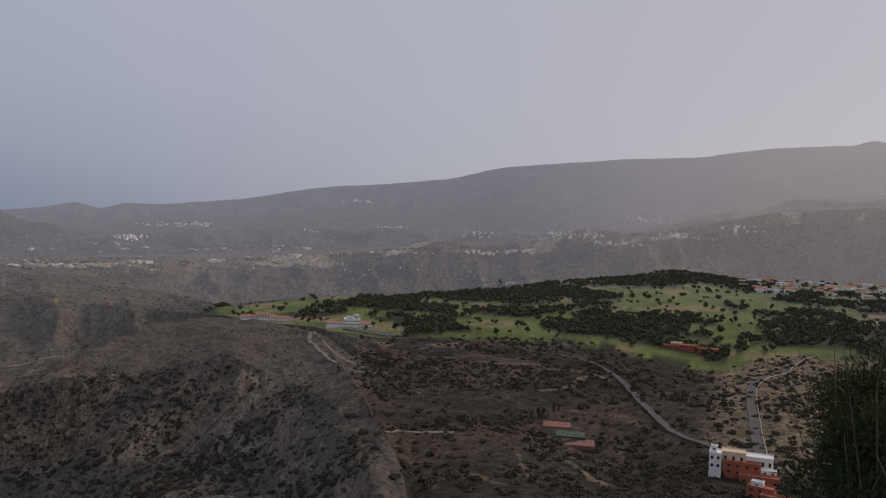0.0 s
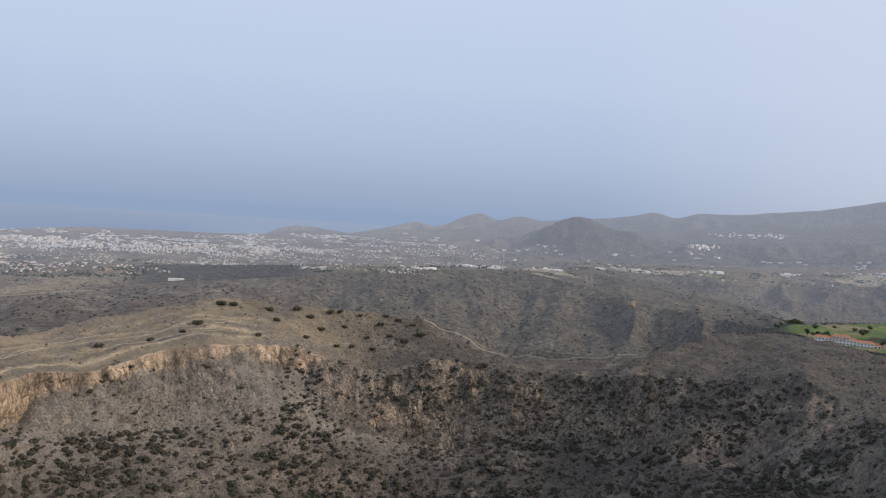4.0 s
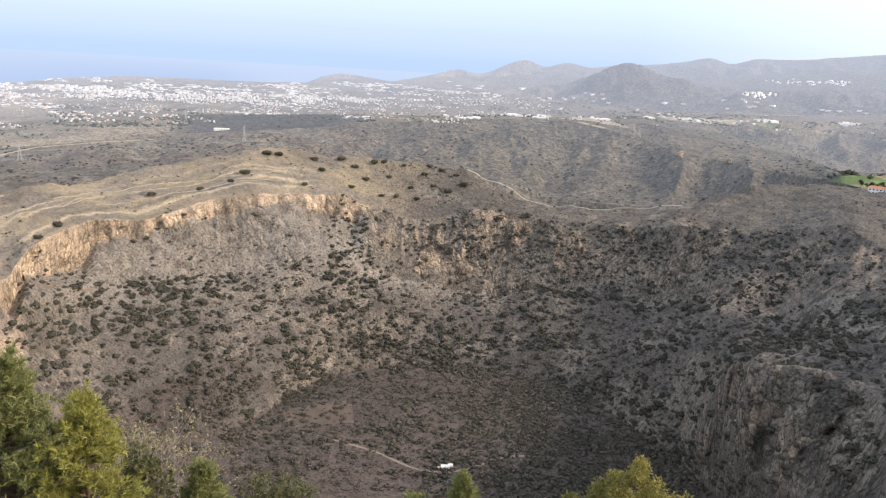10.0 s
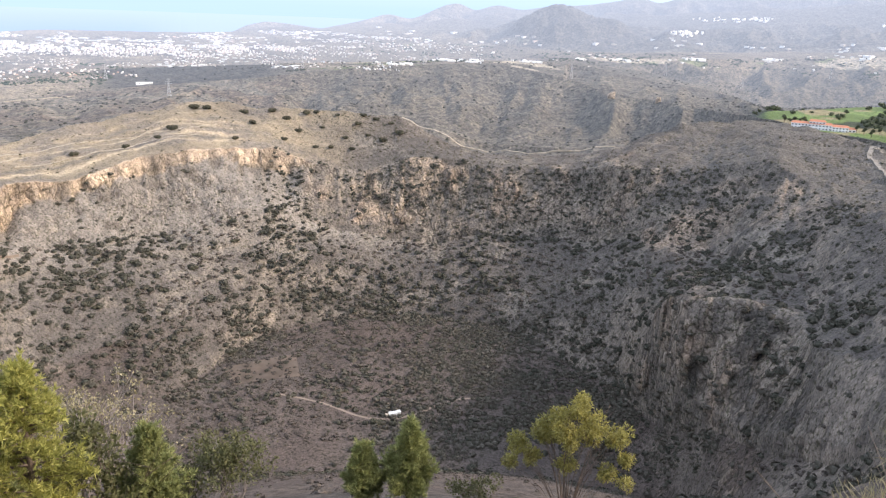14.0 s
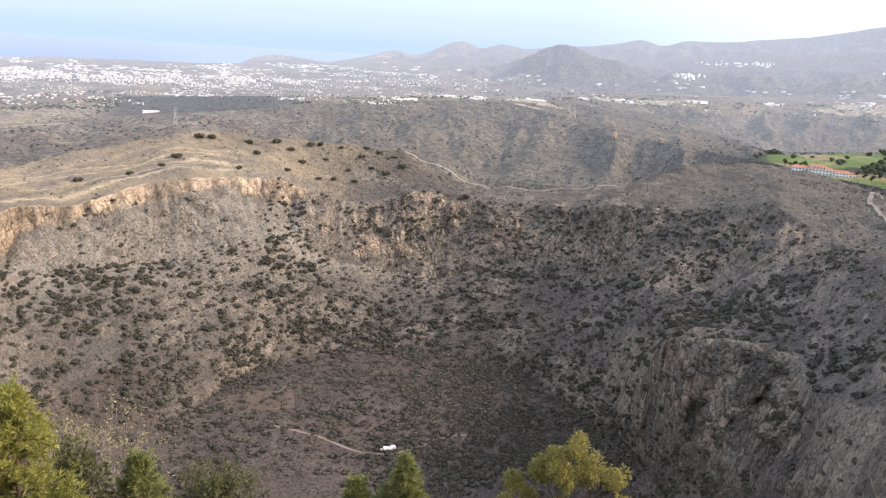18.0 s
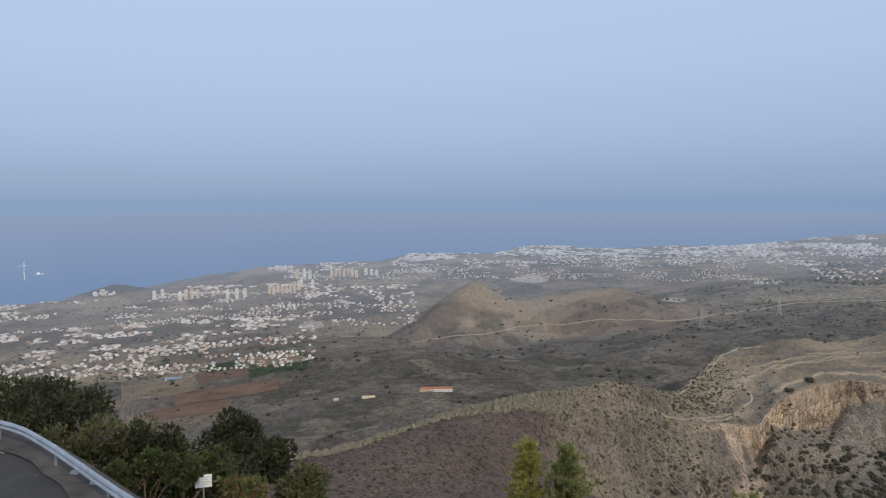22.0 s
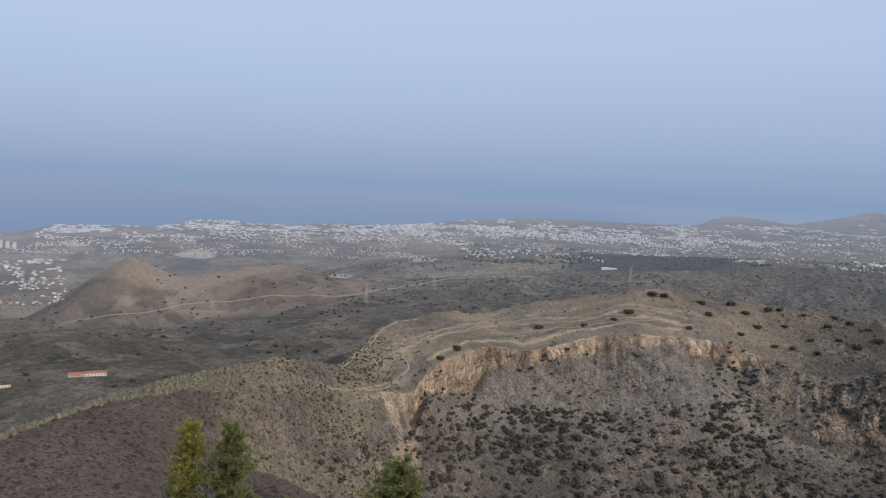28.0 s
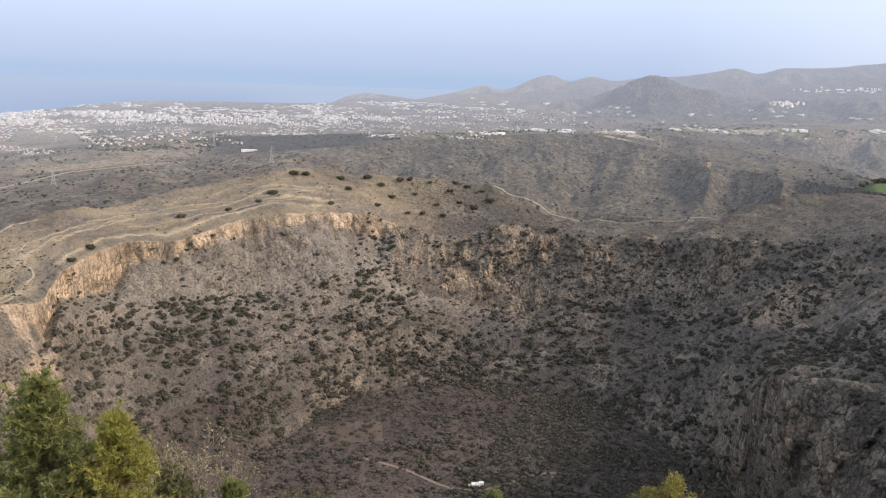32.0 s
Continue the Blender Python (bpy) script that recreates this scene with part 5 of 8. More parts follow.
def scatter(n, weight, seed, r0=0, r1=None):
    """n places on the land, as thick as weight says over the ground's area."""
    g = np.random.default_rng(seed)
    r1 = r1 or len(SEG)
    db = np.gradient(rad)[None, :]
    dd = np.hypot(np.gradient(D, axis=0), np.gradient(Z, axis=0) * 0.6)
    w = (weight * np.abs(D * db * dd))[r0:r1].ravel()
    w = np.where(np.isfinite(w), w, 0)
    k = np.searchsorted(np.cumsum(w), g.random(n) * w.sum())
    i, j = np.unravel_index(np.minimum(k, w.size - 1), (r1 - r0, NB))
    i = np.clip(i + r0, 0, len(SEG) - 2)
    j = np.clip(j, 0, NB - 2)
    f, h = g.random(n), g.random(n)
    P = np.stack([X, Y, Z], -1)
    return (P[i, j] * ((1 - f) * (1 - h))[:, None] + P[i + 1, j] * (f * (1 - h))[:, None] + P[i, j + 1] * ((1 - f) * h)[:, None] + P[i + 1, j + 1] * (f * h)[:, None])

def ground_xy(x, y):
    return ground_at(math.degrees(math.atan2(x, y)) % 360 if not (x < 0 and y > 0) else math.degrees(math.atan2(x, y)), math.hypot(x, y))


# ---- roads and tracks, draped over the land ----
def ribbon(name, sights, width, material, lift=0.5, label="", category="", structure=True, step=7.0):
    pts = [seen(b, e) for b, e in sights]
    path = []
    for k in range(len(pts) - 1):
        p0, p1, p2, p3 = pts[max(k - 1, 0)], pts[k], pts[k + 1], pts[min(k + 2, len(pts) - 1)]
        n = max(2, int((p2 - p1).length / step))
        for i in range(n):
            t = i / n
            path.append(0.5 * (2 * p1 + (p2 - p0) * t + (2 * p0 - 5 * p1 + 4 * p2 - p3) * t * t + (3 * p1 - p0 - 3 * p2 + p3) * t ** 3))
    path.append(pts[-1])
    verts, faces, edges = [], [], []
    for k, p in enumerate(path):
        w = path[min(k + 1, len(path) - 1)] - path[max(k - 1, 0)]
        s = Vector((w.y, -w.x, 0)).normalized() * width / 2
        z = max(ground_xy(p.x, p.y), 0.5 * (ground_xy(p.x + s.x, p.y + s.y) + ground_xy(p.x - s.x, p.y - s.y))) + lift
        edges.append((Vector((p.x - s.x, p.y - s.y, z)), Vector((p.x + s.x, p.y + s.y, z))))
        a, b = edges[-1]
        verts += [a - Vector((0, 0, 3)), a, b, b - Vector((0, 0, 3))]
    for k in range(len(path) - 1):
        i = 4 * k
        faces += [(i, i + 1, i + 5, i + 4), (i + 1, i + 2, i + 6, i + 5), (i + 2, i + 3, i + 7, i + 6)]
    ob = new(name, mesh_of(name, [tuple(v) for v in verts], faces, material))
    tagged(ob, label, category, kind="structure" if structure else "")
    return ob, edges


def parapet(name, edges, side, label, height=0.9, thick=0.35, material=None):
    """A low wall along one edge of a road."""
    bm = bmesh.new()
    ring = []
    for e in edges:
        p, q = e[side], e[1 - side]
        inw = (q - p).normalized() * thick
        ring.append([bm.verts.new(v) for v in (p, p + Vector((0, 0, height)), p + inw + Vector((0, 0, height)), p + inw)])
    for a, b in zip(ring, ring[1:]):
        for i in range(3):
            bm.faces.new((a[i], a[i + 1], b[i + 1], b[i]))
    ob = thing(name, Matrix(), label, "barrier")
    part("wall", bm, material or WHITE, ob)
    return ob


_, golf_edges = ribbon("road_golf", [(202.4, -7.35), (205.5, -7.66), (208.6, -7.62), (212, -7.8), (215.1, -7.95), (218.5, -8.35), (221.6, -8.85), (223.2, -9.75), (224.4, -10.8), (225.7, -12.0), (227.2, -13.1), (229.6, -13.75), (231.5, -14.1)], 8, FAR_ASPHALT)
parapet("road_wall", golf_edges[18:], 1, "low pale masonry wall beside the winding hill road", 0.8, 0.4, GRAVEL)
_, east_edges = ribbon("road_village", [(233.0, -14.2), (232.6, -12.6), (232.3, -11.0), (232.2, -9.7), (232.9, -8.85), (234.0, -8.45), (234.5, -7.9), (235.2, -7.35), (236.0, -7.05)], 10, FAR_ASPHALT, 0.9)
parapet("road_wall", east_edges, 1, "pale roadside wall along the grey asphalt bend", 0.9, 0.4, CREAM)
ribbon("track_rim", [(200.9, -7.3), (200.4, -7.8), (201.0, -8.5), (202.3, -9.5), (203.6, -10.05), (206.4, -10.2)], 5.5, GRAVEL)
ribbon("track_rim_lower", [(200.6, -7.5), (201.6, -8.2), (203.0, -9.3), (204.6, -9.9)], 3.5, GRAVEL)
ribbon("track_terrace_a", [(206.2, -14.45), (208.5, -14.4), (211.3, -14.3)], 5, GRAVEL)
ribbon("track_terrace_b", [(213.4, -9.2), (217, -9.15), (220.5, -9.45), (222.6, -9.95)], 4, GRAVEL)
ribbon("track_terrace_c", [(208.4, -8.9), (212.5, -8.75), (216, -8.8)], 3, GRAVEL)
ribbon("track_south", [(168.3, -7.6), (170.5, -8.4), (172.6, -9.45), (174.8, -9.85), (178, -9.8), (181, -9.45), (184, -8.9)], 4.5, SAND, 1.0)
ribbon("track_floor", [(158.5, -27.6), (162, -28.4), (166, -29.6), (169.5, -29.4), (173, -28.2), (176, -27.9)], 3.0, SOIL_PALE, 0.25)
ribbon("track_plain", [(121.5, -11.0), (118, -10.2), (122, -9.6), (127, -9.0), (132, -8.6), (137, -7.6)], 4, GRAVEL)
ribbon("track_crest_edge", [(130.9, -13.75), (131.9, -12.85), (133.5, -11.35), (135.0, -10.25), (136.5, -10.0)], 1.9, SAND, 0.4)
ribbon("track_crest_upper", [(139.4, -10.3), (141.6, -9.95), (144.1, -9.7), (148.7, -9.15), (152.8, -8.45), (155.2, -8.25)], 2.5, SAND, 0.3)
ribbon("track_crest_lower", [(142.0, -10.75), (146.2, -10.25), (150.0, -9.5), (153.7, -8.95)], 2.2, SAND, 0.3)
ribbon("track_crest_winding", [(132.4, -15.3), (134.0, -14.9), (135.2, -14.5), (136.0, -13.6), (135.5, -12.9), (136.1, -12.0), (137.3, -11.25), (139.4, -10.85), (142.0, -10.2)], 1.9, SAND, 0.3)
ribbon("track_crest_old", [(133.4, -14.2), (135.2, -12.6), (135.6, -11.6), (137.3, -11.0), (139.0, -10.5)], 1.5, SAND, 0.3)
ribbon("track_knob", [(124.0, -17.3), (124.9, -16.2), (124.5, -15.0), (125.4, -14.0), (126.4, -13.3)], 1.3, SOIL_PALE, 0.25)
ribbon("track_saddle", [(129.2, -14.8), (131.7, -15.3), (133.4, -15.3), (135.2, -14.7)], 1.7, SAND, 0.3)
ribbon("road_plain", [(128.6, -8.5), (131.0, -8.5), (133.0, -8.1), (135.2, -7.7), (138.6, -6.95), (142.0, -6.6), (146.0, -6.3)], 6, SAND, 0.8)
ribbon("road_plain_far", [(117.0, -5.5), (121.0, -5.45), (126.0, -5.3), (131.0, -4.9), (135.0, -4.6)], 9, SAND, 0.8)
ribbon("track_cones", [(112.0, -10.4), (114.5, -10.0), (117.5, -9.75), (120.8, -9.15), (125.4, -8.6), (128.6, -8.5)], 4, SAND, 0.6)
ribbon("track_cliff", [(137.3, -15.6), (139.5, -16.1), (141.5, -16.4)], 3.5, SOIL_PALE, 0.4)

# ---- the mountain road below the lookout ----
RAIL = [(45.0, 21.0), (39.6, 14.2), (33.2, 7.3), (31.0, 5.0), (28.5, 2.85), (26.3, 1.8), (23.8, 0.86), (21.6, 0.07), (19.85, -0.6), (17.6, -1.6), (15.2, -3.1), (12.8, -5.2)]
ROAD_Z = 567.08


def along(pts, step):
    out = []
    for k in range(len(pts) - 1):
        p = [Vector(pts[max(0, min(i, len(pts) - 1))]) for i in (k - 1, k, k + 1, k + 2)]
        n = max(1, int((p[2] - p[1]).length / step))
        for i in range(n):
            t = i / n
            out.append(0.5 * (2 * p[1] + (p[2] - p[0]) * t + (2 * p[0] - 5 * p[1] + 4 * p[2] - p[3]) * t * t + (3 * p[1] - p[0] - 3 * p[2] + p[3]) * t ** 3))
    return out + [Vector(pts[-1])]


def normals(path):
    out = []
    for k in range(len(path)):
        w = path[min(k + 1, len(path) - 1)] - path[max(k - 1, 0)]
        out.append(Vector((w.y, -w.x)).normalized())
    return out


def summit_road():
    path = along(RAIL, 1.0)
    side = normals(path)                                   # towards the inside of the bend
    bm = bmesh.new()
    rows = []
    for p, s in zip(path, side):
        rows.append([bm.verts.new((*(p + s * o), ROAD_Z + h)) for o, h in ((-0.9, -1.2), (-0.9, -0.03), (0.0, -0.02), (2.5, 0.03), (5.0, 0.04), (7.4, 0.0), (7.4, -1.2))])
    for a, b in zip(rows, rows[1:]):
        for i in range(6):
            bm.faces.new((a[i], a[i + 1], b[i + 1], b[i]))
    me = bpy.data.meshes.new("road_summit")
    bmesh.ops.recalc_face_normals(bm, faces=bm.faces[:])
    bm.to_mesh(me)
    bm.free()
    me.materials.append(ASPHALT)
    road = tagged(new("road_summit", me), kind="structure")
    # the edge line, worn away in places
    g = np.random.default_rng(4)
    bm = bmesh.new()
    kerb = along([(42, 21), (36.5, 12.5), (31.74, 7.04), (30.82, 5.75), (29.56, 4.44), (28.19, 3.55), (27.43, 2.94)], 0.5)
    ks = normals(kerb)
    for k in range(len(kerb) - 1):
        if g.random() < 0.8:
            w = 0.06 + 0.04 * g.random()
            bm.faces.new([bm.verts.new((*(kerb[i] + ks[i] * o), ROAD_Z + 0.045)) for i, o in ((k, 0), (k, w), (k + 1, w), (k + 1, 0))])
    for x, y, r in ((25.6, 1.0, 0.25), (25.0, 0.75, 0.4), (24.6, 0.9, 0.3), (23.5, 0.35, 0.35), (21.3, -0.5, 0.3), (20.6, -0.9, 0.2)):
        bm.faces.new([bm.verts.new((x + r * a, y + r * b * 0.6, ROAD_Z + 0.05)) for a, b in ((-1, -0.5), (-0.2, -0.8), (0.9, -0.3), (0.6, 0.5), (-0.5, 0.7))])
    part("edge_line", bm, LINE, road)
    # stones and broken asphalt along the verge
    bm = bmesh.new()
    for _ in range(26):
        k = int(g.integers(8, len(path) - 3))
        c = path[k] + side[k] * (0.1 + 0.6 * g.random())
        r = 0.02 + 0.04 * g.random() ** 2
        bmesh.ops.create_icosphere(bm, subdivisions=1, radius=r, matrix=Matrix.Translation((c.x, c.y, ROAD_Z + r * 0.2)) @ Matrix.Diagonal((1.4, 1, 0.5, 1)))
    tagged(part("loose_stones", bm, GRAVEL, road), kind="stuff")
    bm = bmesh.new()
    rows = [[bm.verts.new((*(p + s * o), ROAD_Z + h)) for o, h in ((-0.85, 0.0), (-0.3, 0.03), (0.3, 0.045), (0.45 + 0.2 * math.sin(k * 1.7) * math.sin(k * 0.6), 0.038))] for k, (p, s) in enumerate(zip(path, side))]
    for a, b in zip(rows, rows[1:]):
        for i in range(3):
            bm.faces.new((a[i], a[i + 1], b[i + 1], b[i]))
    part("shoulder", bm, paint("dusty_shoulder", (0.085, 0.072, 0.063), 0.95, 1.2, 0.4, bumpy=0.02), road, "dusty gravel shoulder")


def guard_rail(name, path, side, z, label, gap=4.0, beam=0.31):
    """A rolled steel beam with two waves on posts."""
    ob = thing(name, Matrix(), label, "guard rail")
    prof = [(0.0, 0.0), (0.05, 0.03), (0.08, 0.08), (0.05, 0.125), (0.015, 0.155), (0.05, 0.185), (0.08, 0.23), (0.05, 0.28), (0.0, 0.31)]
    bm = bmesh.new()
    rows = [[bm.verts.new((*(p + s * o), h0 + 0.45 + h * beam / 0.31)) for o, h in prof] + [bm.verts.new((*(p + s * (o - 0.012)), h0 + 0.45 + h * beam / 0.31)) for o, h in prof[::-1]] for p, s, h0 in zip(path, side, z)]
    for a, b in zip(rows, rows[1:]):
        for i in range(len(a)):
            j = (i + 1) % len(a)
            bm.faces.new((a[i], a[j], b[j], b[i]))
    for a in (rows[0], rows[-1]):
        bm.faces.new(a)
    part("beam", bm, STEEL, ob)
    run = 0.0
    post = None
    for k in range(1, len(path)):
        run += (path[k] - path[k - 1]).length
        if run >= gap:
            run = 0.0
            c, s, w = path[k], side[k], path[k] - path[k - 1]
            if post is None:
                bm = bmesh.new()
                box(bm, -0.05, 0.05, -0.03, 0.03, -0.5, 0.72, 0.008)
                post = part("post", bm, STEEL, ob)
            else:
                p2 = post.copy()
                scene.collection.objects.link(p2)
                p2.parent = ob
            (post if post.location.length == 0 else p2).matrix_basis = Matrix.Translation((c.x - s.x * 0.05, c.y - s.y * 0.05, z[k])) @ Matrix.Rotation(math.atan2(w.y, w.x), 4, "Z")
    return ob


summit_road()
rail_path = along(RAIL, 0.8)
guard_rail("guard_rail", rail_path, normals(rail_path), [ROAD_Z - 0.05] * len(rail_path), "galvanised steel guard rail curving along the mountain road")


def chevron_sign(name, p, turn, width, height, stand, label, heads=2):
    """A black board with two white arrowheads that point to its left, on a steel post."""
    ob = thing(name, at(p, turn), label, "road sign", "bend signs")
    bm = bmesh.new()
    box(bm, -0.04, 0.04, 0.02, 0.08, -0.3, stand + height * 0.8, 0.006)
    part("post", bm, STEEL, ob)
    bm = bmesh.new()
    box(bm, -width / 2, width / 2, -0.02, 0.015, stand, stand + height, 0.005)
    board = part("board", bm, BLACK, ob, "black sign board")
    for k in range(heads):
        bm = bmesh.new()
        x0 = -width / 2 + width * (0.06 + 0.47 * k) * (2 / heads) ** 0.5
        a, h, c = width * 0.22 * (2 / heads), height / 2, stand + height / 2
        e = 0.03
        for top in (1, -1):
            q = [(x0, c), (x0 + a, c + top * (h - e)), (x0 + a + width * 0.19, c + top * (h - e)), (x0 + width * 0.19, c)]
            bm.faces.new([bm.verts.new((x, -0.026, z)) for x, z in q])
        part("arrowhead", bm, SIGN_WHITE, board, "white arrowhead")
    return ob


sx, sy = 36.0 * math.sin(radians(80.55)), 36.0 * math.cos(radians(80.55))
chevron_sign("chevron_sign", (sx, sy, 566.7), facing((sx, sy)), 1.05, 0.52, 1.45, "black and white chevron board on a steel post beside bushes")

# lower bend of the same road
low_b = np.arange(94.5, 125, 0.9)
low_path = [Vector((d * math.sin(radians(b)), d * math.cos(radians(b)))) for b, d in zip(low_b, np.interp(low_b, BEND_B, BEND_D))]
low_side = normals(low_path)
low_z = [EYE + p.length * math.tan(radians(e)) for p, e in zip(low_path, np.interp(low_b, BEND_B, BEND_E))]


def lower_road():
    bm = bmesh.new()
    rows = [[bm.verts.new((*(p + s * o), z + h)) for o, h in ((-2.2, -4.0), (-1.2, 0.0), (0.0, 0.0), (3.0, 0.03), (6.8, 0.0), (8.0, -2.5))] for p, s, z in zip(low_path, low_side, low_z)]
    for a, b in zip(rows, rows[1:]):
        for i in range(5):
            bm.faces.new((a[i], a[i + 1], b[i + 1], b[i]))
    me = bpy.data.meshes.new("road_lower")
    bmesh.ops.recalc_face_normals(bm, faces=bm.faces[:])
    bm.to_mesh(me)
    bm.free()
    me.materials.append(ASPHALT)
    road = tagged(new("road_lower", me), kind="structure")
    bm = bmesh.new()
    for k in range(len(low_path) - 1):
        bm.faces.new([bm.verts.new((*(low_path[i] + low_side[i] * o), low_z[i] + 0.035)) for i, o in ((k, 1.3), (k, 1.48), (k + 1, 1.48), (k + 1, 1.3))])
    part("edge_line", bm, LINE, road)


lower_road()
guard_rail("guard_rail", low_path, low_side, [z - 0.1 for z in low_z], "grey steel guard rail on the outside of the lower bend", 4.0, 0.24)
for b, dx in ((113.35, 0), (113.85, 0)):
    p = spot(b, 97.0)
    p.z = EYE - 97 * math.tan(radians(23.9))
    chevron_sign("chevron_sign", p, facing(p), 0.7, 0.7, 1.5, "small chevron board above the rail of the lower bend", 1)

# ---- the lookout's timber fence ----
def fence_post(p, width, height, turn, label):
    ob = thing("fence_post", at(p, turn), label, "fence post", "lookout fence posts")
    bm = bmesh.new()
    box(bm, -width / 2, width / 2, -width / 2, width / 2, -0.15, height, 0.012)
    part("shaft", bm, TIMBER, ob)
    bm = bmesh.new()
    box(bm, -width / 2 + 0.012, width / 2 - 0.012, -width / 2 + 0.012, width / 2 - 0.012, height, height + 0.006)
    part("end_grain", bm, TIMBER_END, ob, "grey end grain")
    return ob


for b, d, top, w, turn in ((77.35, 1.55, -15.9, 0.082, 20), (80.5, 1.75, -18.3, 0.08, 32)):
    h = d * math.tan(radians(-top))
    fence_post((d * math.sin(radians(b)), d * math.cos(radians(b)), EYE - 1.6), w, 1.6 - h, turn, "square pale yellow timber post with a weathered top")


def fence_rail(b0, b1, d, top, label):
    p, q = [Vector((d * math.sin(radians(b)), d * math.cos(radians(b)), EYE - d * math.tan(radians(top)))) for b in (b0, b1)]
    ob = thing("fence_rail", Matrix(), label, "fence rail")
    bm = bmesh.new()
    w = (q - p).normalized()
    s = Vector((w.y, -w.x, 0)) * 0.05
    for z0, z1 in ((-0.04, 0),):
        v = [bm.verts.new(c + Vector((0, 0, z))) for z in (z0, z1) for c in (p - s, q - s, q + s, p + s)]
        for f in ((0, 3, 2, 1), (4, 5, 6, 7), (0, 1, 5, 4), (1, 2, 6, 5), (2, 3, 7, 6), (3, 0, 4, 7)):
            bm.faces.new([v[i] for i in f])
    bmesh.ops.bevel(bm, geom=bm.edges[:], offset=0.012, segments=2, affect="EDGES")
    part("board", bm, TIMBER_END, ob)
    for c in (p + w * 0.2, q - w * 0.2):
        bm = bmesh.new()
        box(bm, c.x - 0.04, c.x + 0.04, c.y - 0.04, c.y + 0.04, EYE - 1.75, c.z - 0.03, 0.006)
        part("leg", bm, TIMBER, ob)


fence_rail(213.3, 262, 1.7, 27.0, "weathered grey timber top rail of the lookout fence")

# ---- the information sign on the slope ----
p = spot(96.3, 27.0)
sign = thing("information_sign", at((p.x, p.y, EYE - 27 * math.tan(radians(19.35)) - 1.1), facing(p)), "small white notice board with faded print among bushes", "sign")
bm = bmesh.new()
box(bm, -0.03, 0.03, 0.0, 0.05, -2.0, 1.35, 0.005)
part("post", bm, STEEL, sign)
bm = bmesh.new()
box(bm, -0.28, 0.28, -0.025, 0.0, 0.88, 1.32, 0.006)
board = part("board", bm, SIGN_WHITE, sign, "white sign board")
for k in range(4):
    bm = bmesh.new()
    box(bm, -0.22, 0.22 - 0.07 * (k % 2), -0.029, -0.024, 1.22 - 0.08 * k, 1.245 - 0.08 * k)
    part("print_bar", bm, paint("faded_print", (0.35, 0.45, 0.40), 0.7) if k == 0 else bpy.data.materials["faded_print"], board)

# ---- trees and shrubs on the summit's flank ----
PINES = "pines below the lookout"
TALL = "tall bright green pine on the slope below the lookout"
pine("pine_tree", spot(135.6, 38), 12.6, 4.8, TALL, PINE, 11, PINES, top=-20.3, thick=9)
pine("pine_tree", spot(140.4, 36), 8.4, 3.4, "smaller yellow-green pine close beside a taller one", PINE_DRY, 12, PINES, top=-23.6, thick=5)
pine("pine_tree", spot(120.4, 48), 10.8, 2.9, "slender yellowish pine with sparse needles above the road bend", PINE_DRY, 13, PINES, top=-17.7, thick=4)
pine("pine_tree", spot(123.2, 47), 11.2, 3.3, "slender dark green pine beside its neighbour", PINE, 14, PINES, top=-17.75)
pine("pine_tree", spot(127.4, 45), 7.6, 2.0, "young yellow-green pine between taller pines", PINE_DRY, 15, PINES, top=-23.1)
pine("pine_tree", spot(130.6, 44), 5.6, 1.7, "low young pine at the foot of a tall one", PINE, 16, PINES, top=-26.5)
pine("pine_tree", spot(148.7, 38), 6.0, 2.4, "young pointed pine on the steep slope", PINE, 17, PINES, top=-29.0, taper=1.15)
pine("pine_tree", spot(169.5, 40), 5.2, 2.1, "young pointed pine on the steep slope", PINE, 18, PINES, top=-30.0, taper=1.15)
pine("pine_tree", spot(165.6, 40), 4.2, 1.4, "small bright pine beside another young pine", PINE, 19, PINES, top=-31.5, taper=1.15)
bush("pine_tree", spot(239.9, 20), [(0, 0, 9.6, 1.5), (-1.2, 0, 9.0, 1.3), (1.4, 0.3, 9.2, 1.4), (-2.0, 0.2, 7.9, 1.3), (0.2, -0.4, 7.8, 1.8), (2.2, 0, 7.6, 1.6), (-2.4, 0.1, 6.4, 1.2), (0.0, 0, 6.0, 1.8), (2.4, -0.2, 5.9, 1.7), (-2.9, -0.1, 5.0, 1.0), (-1.4, 0.3, 4.7, 1.3), (1.2, 0.2, 4.4, 1.6)], 46000, 0.15, PINE_BACKLIT,
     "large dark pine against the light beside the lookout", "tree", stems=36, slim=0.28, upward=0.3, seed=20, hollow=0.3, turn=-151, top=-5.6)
bush("gum_tree", spot(183.0, 40), [(-0.3, 0, 6.9, 0.9), (0.7, 0.4, 6.3, 0.95), (-1.2, 0.2, 6.2, 0.95), (1.7, 0.2, 5.4, 0.85), (-2.2, -0.2, 5.4, 0.9), (0.1, 0.8, 5.6, 0.9), (-0.9, -1.0, 4.9, 0.9), (1.1, -0.9, 4.6, 0.9), (2.9, 0.3, 4.3, 0.85), (-2.9, 0.1, 4.2, 0.56), (2.2, -0.4, 3.4, 0.64), (-1.9, 0.3, 3.5, 0.64), (0.2, 0.2, 3.6, 0.72), (3.3, 0, 3.0, 0.48), (-3.0, 0.2, 2.8, 0.48)], 15000, 0.165, GUM,
     "yellow-green gum tree with pale forked limbs on the slope", "tree", stems=30, slim=0.4, upward=-0.2, seed=21, hollow=0.25, turn=-3, top=-27.0)
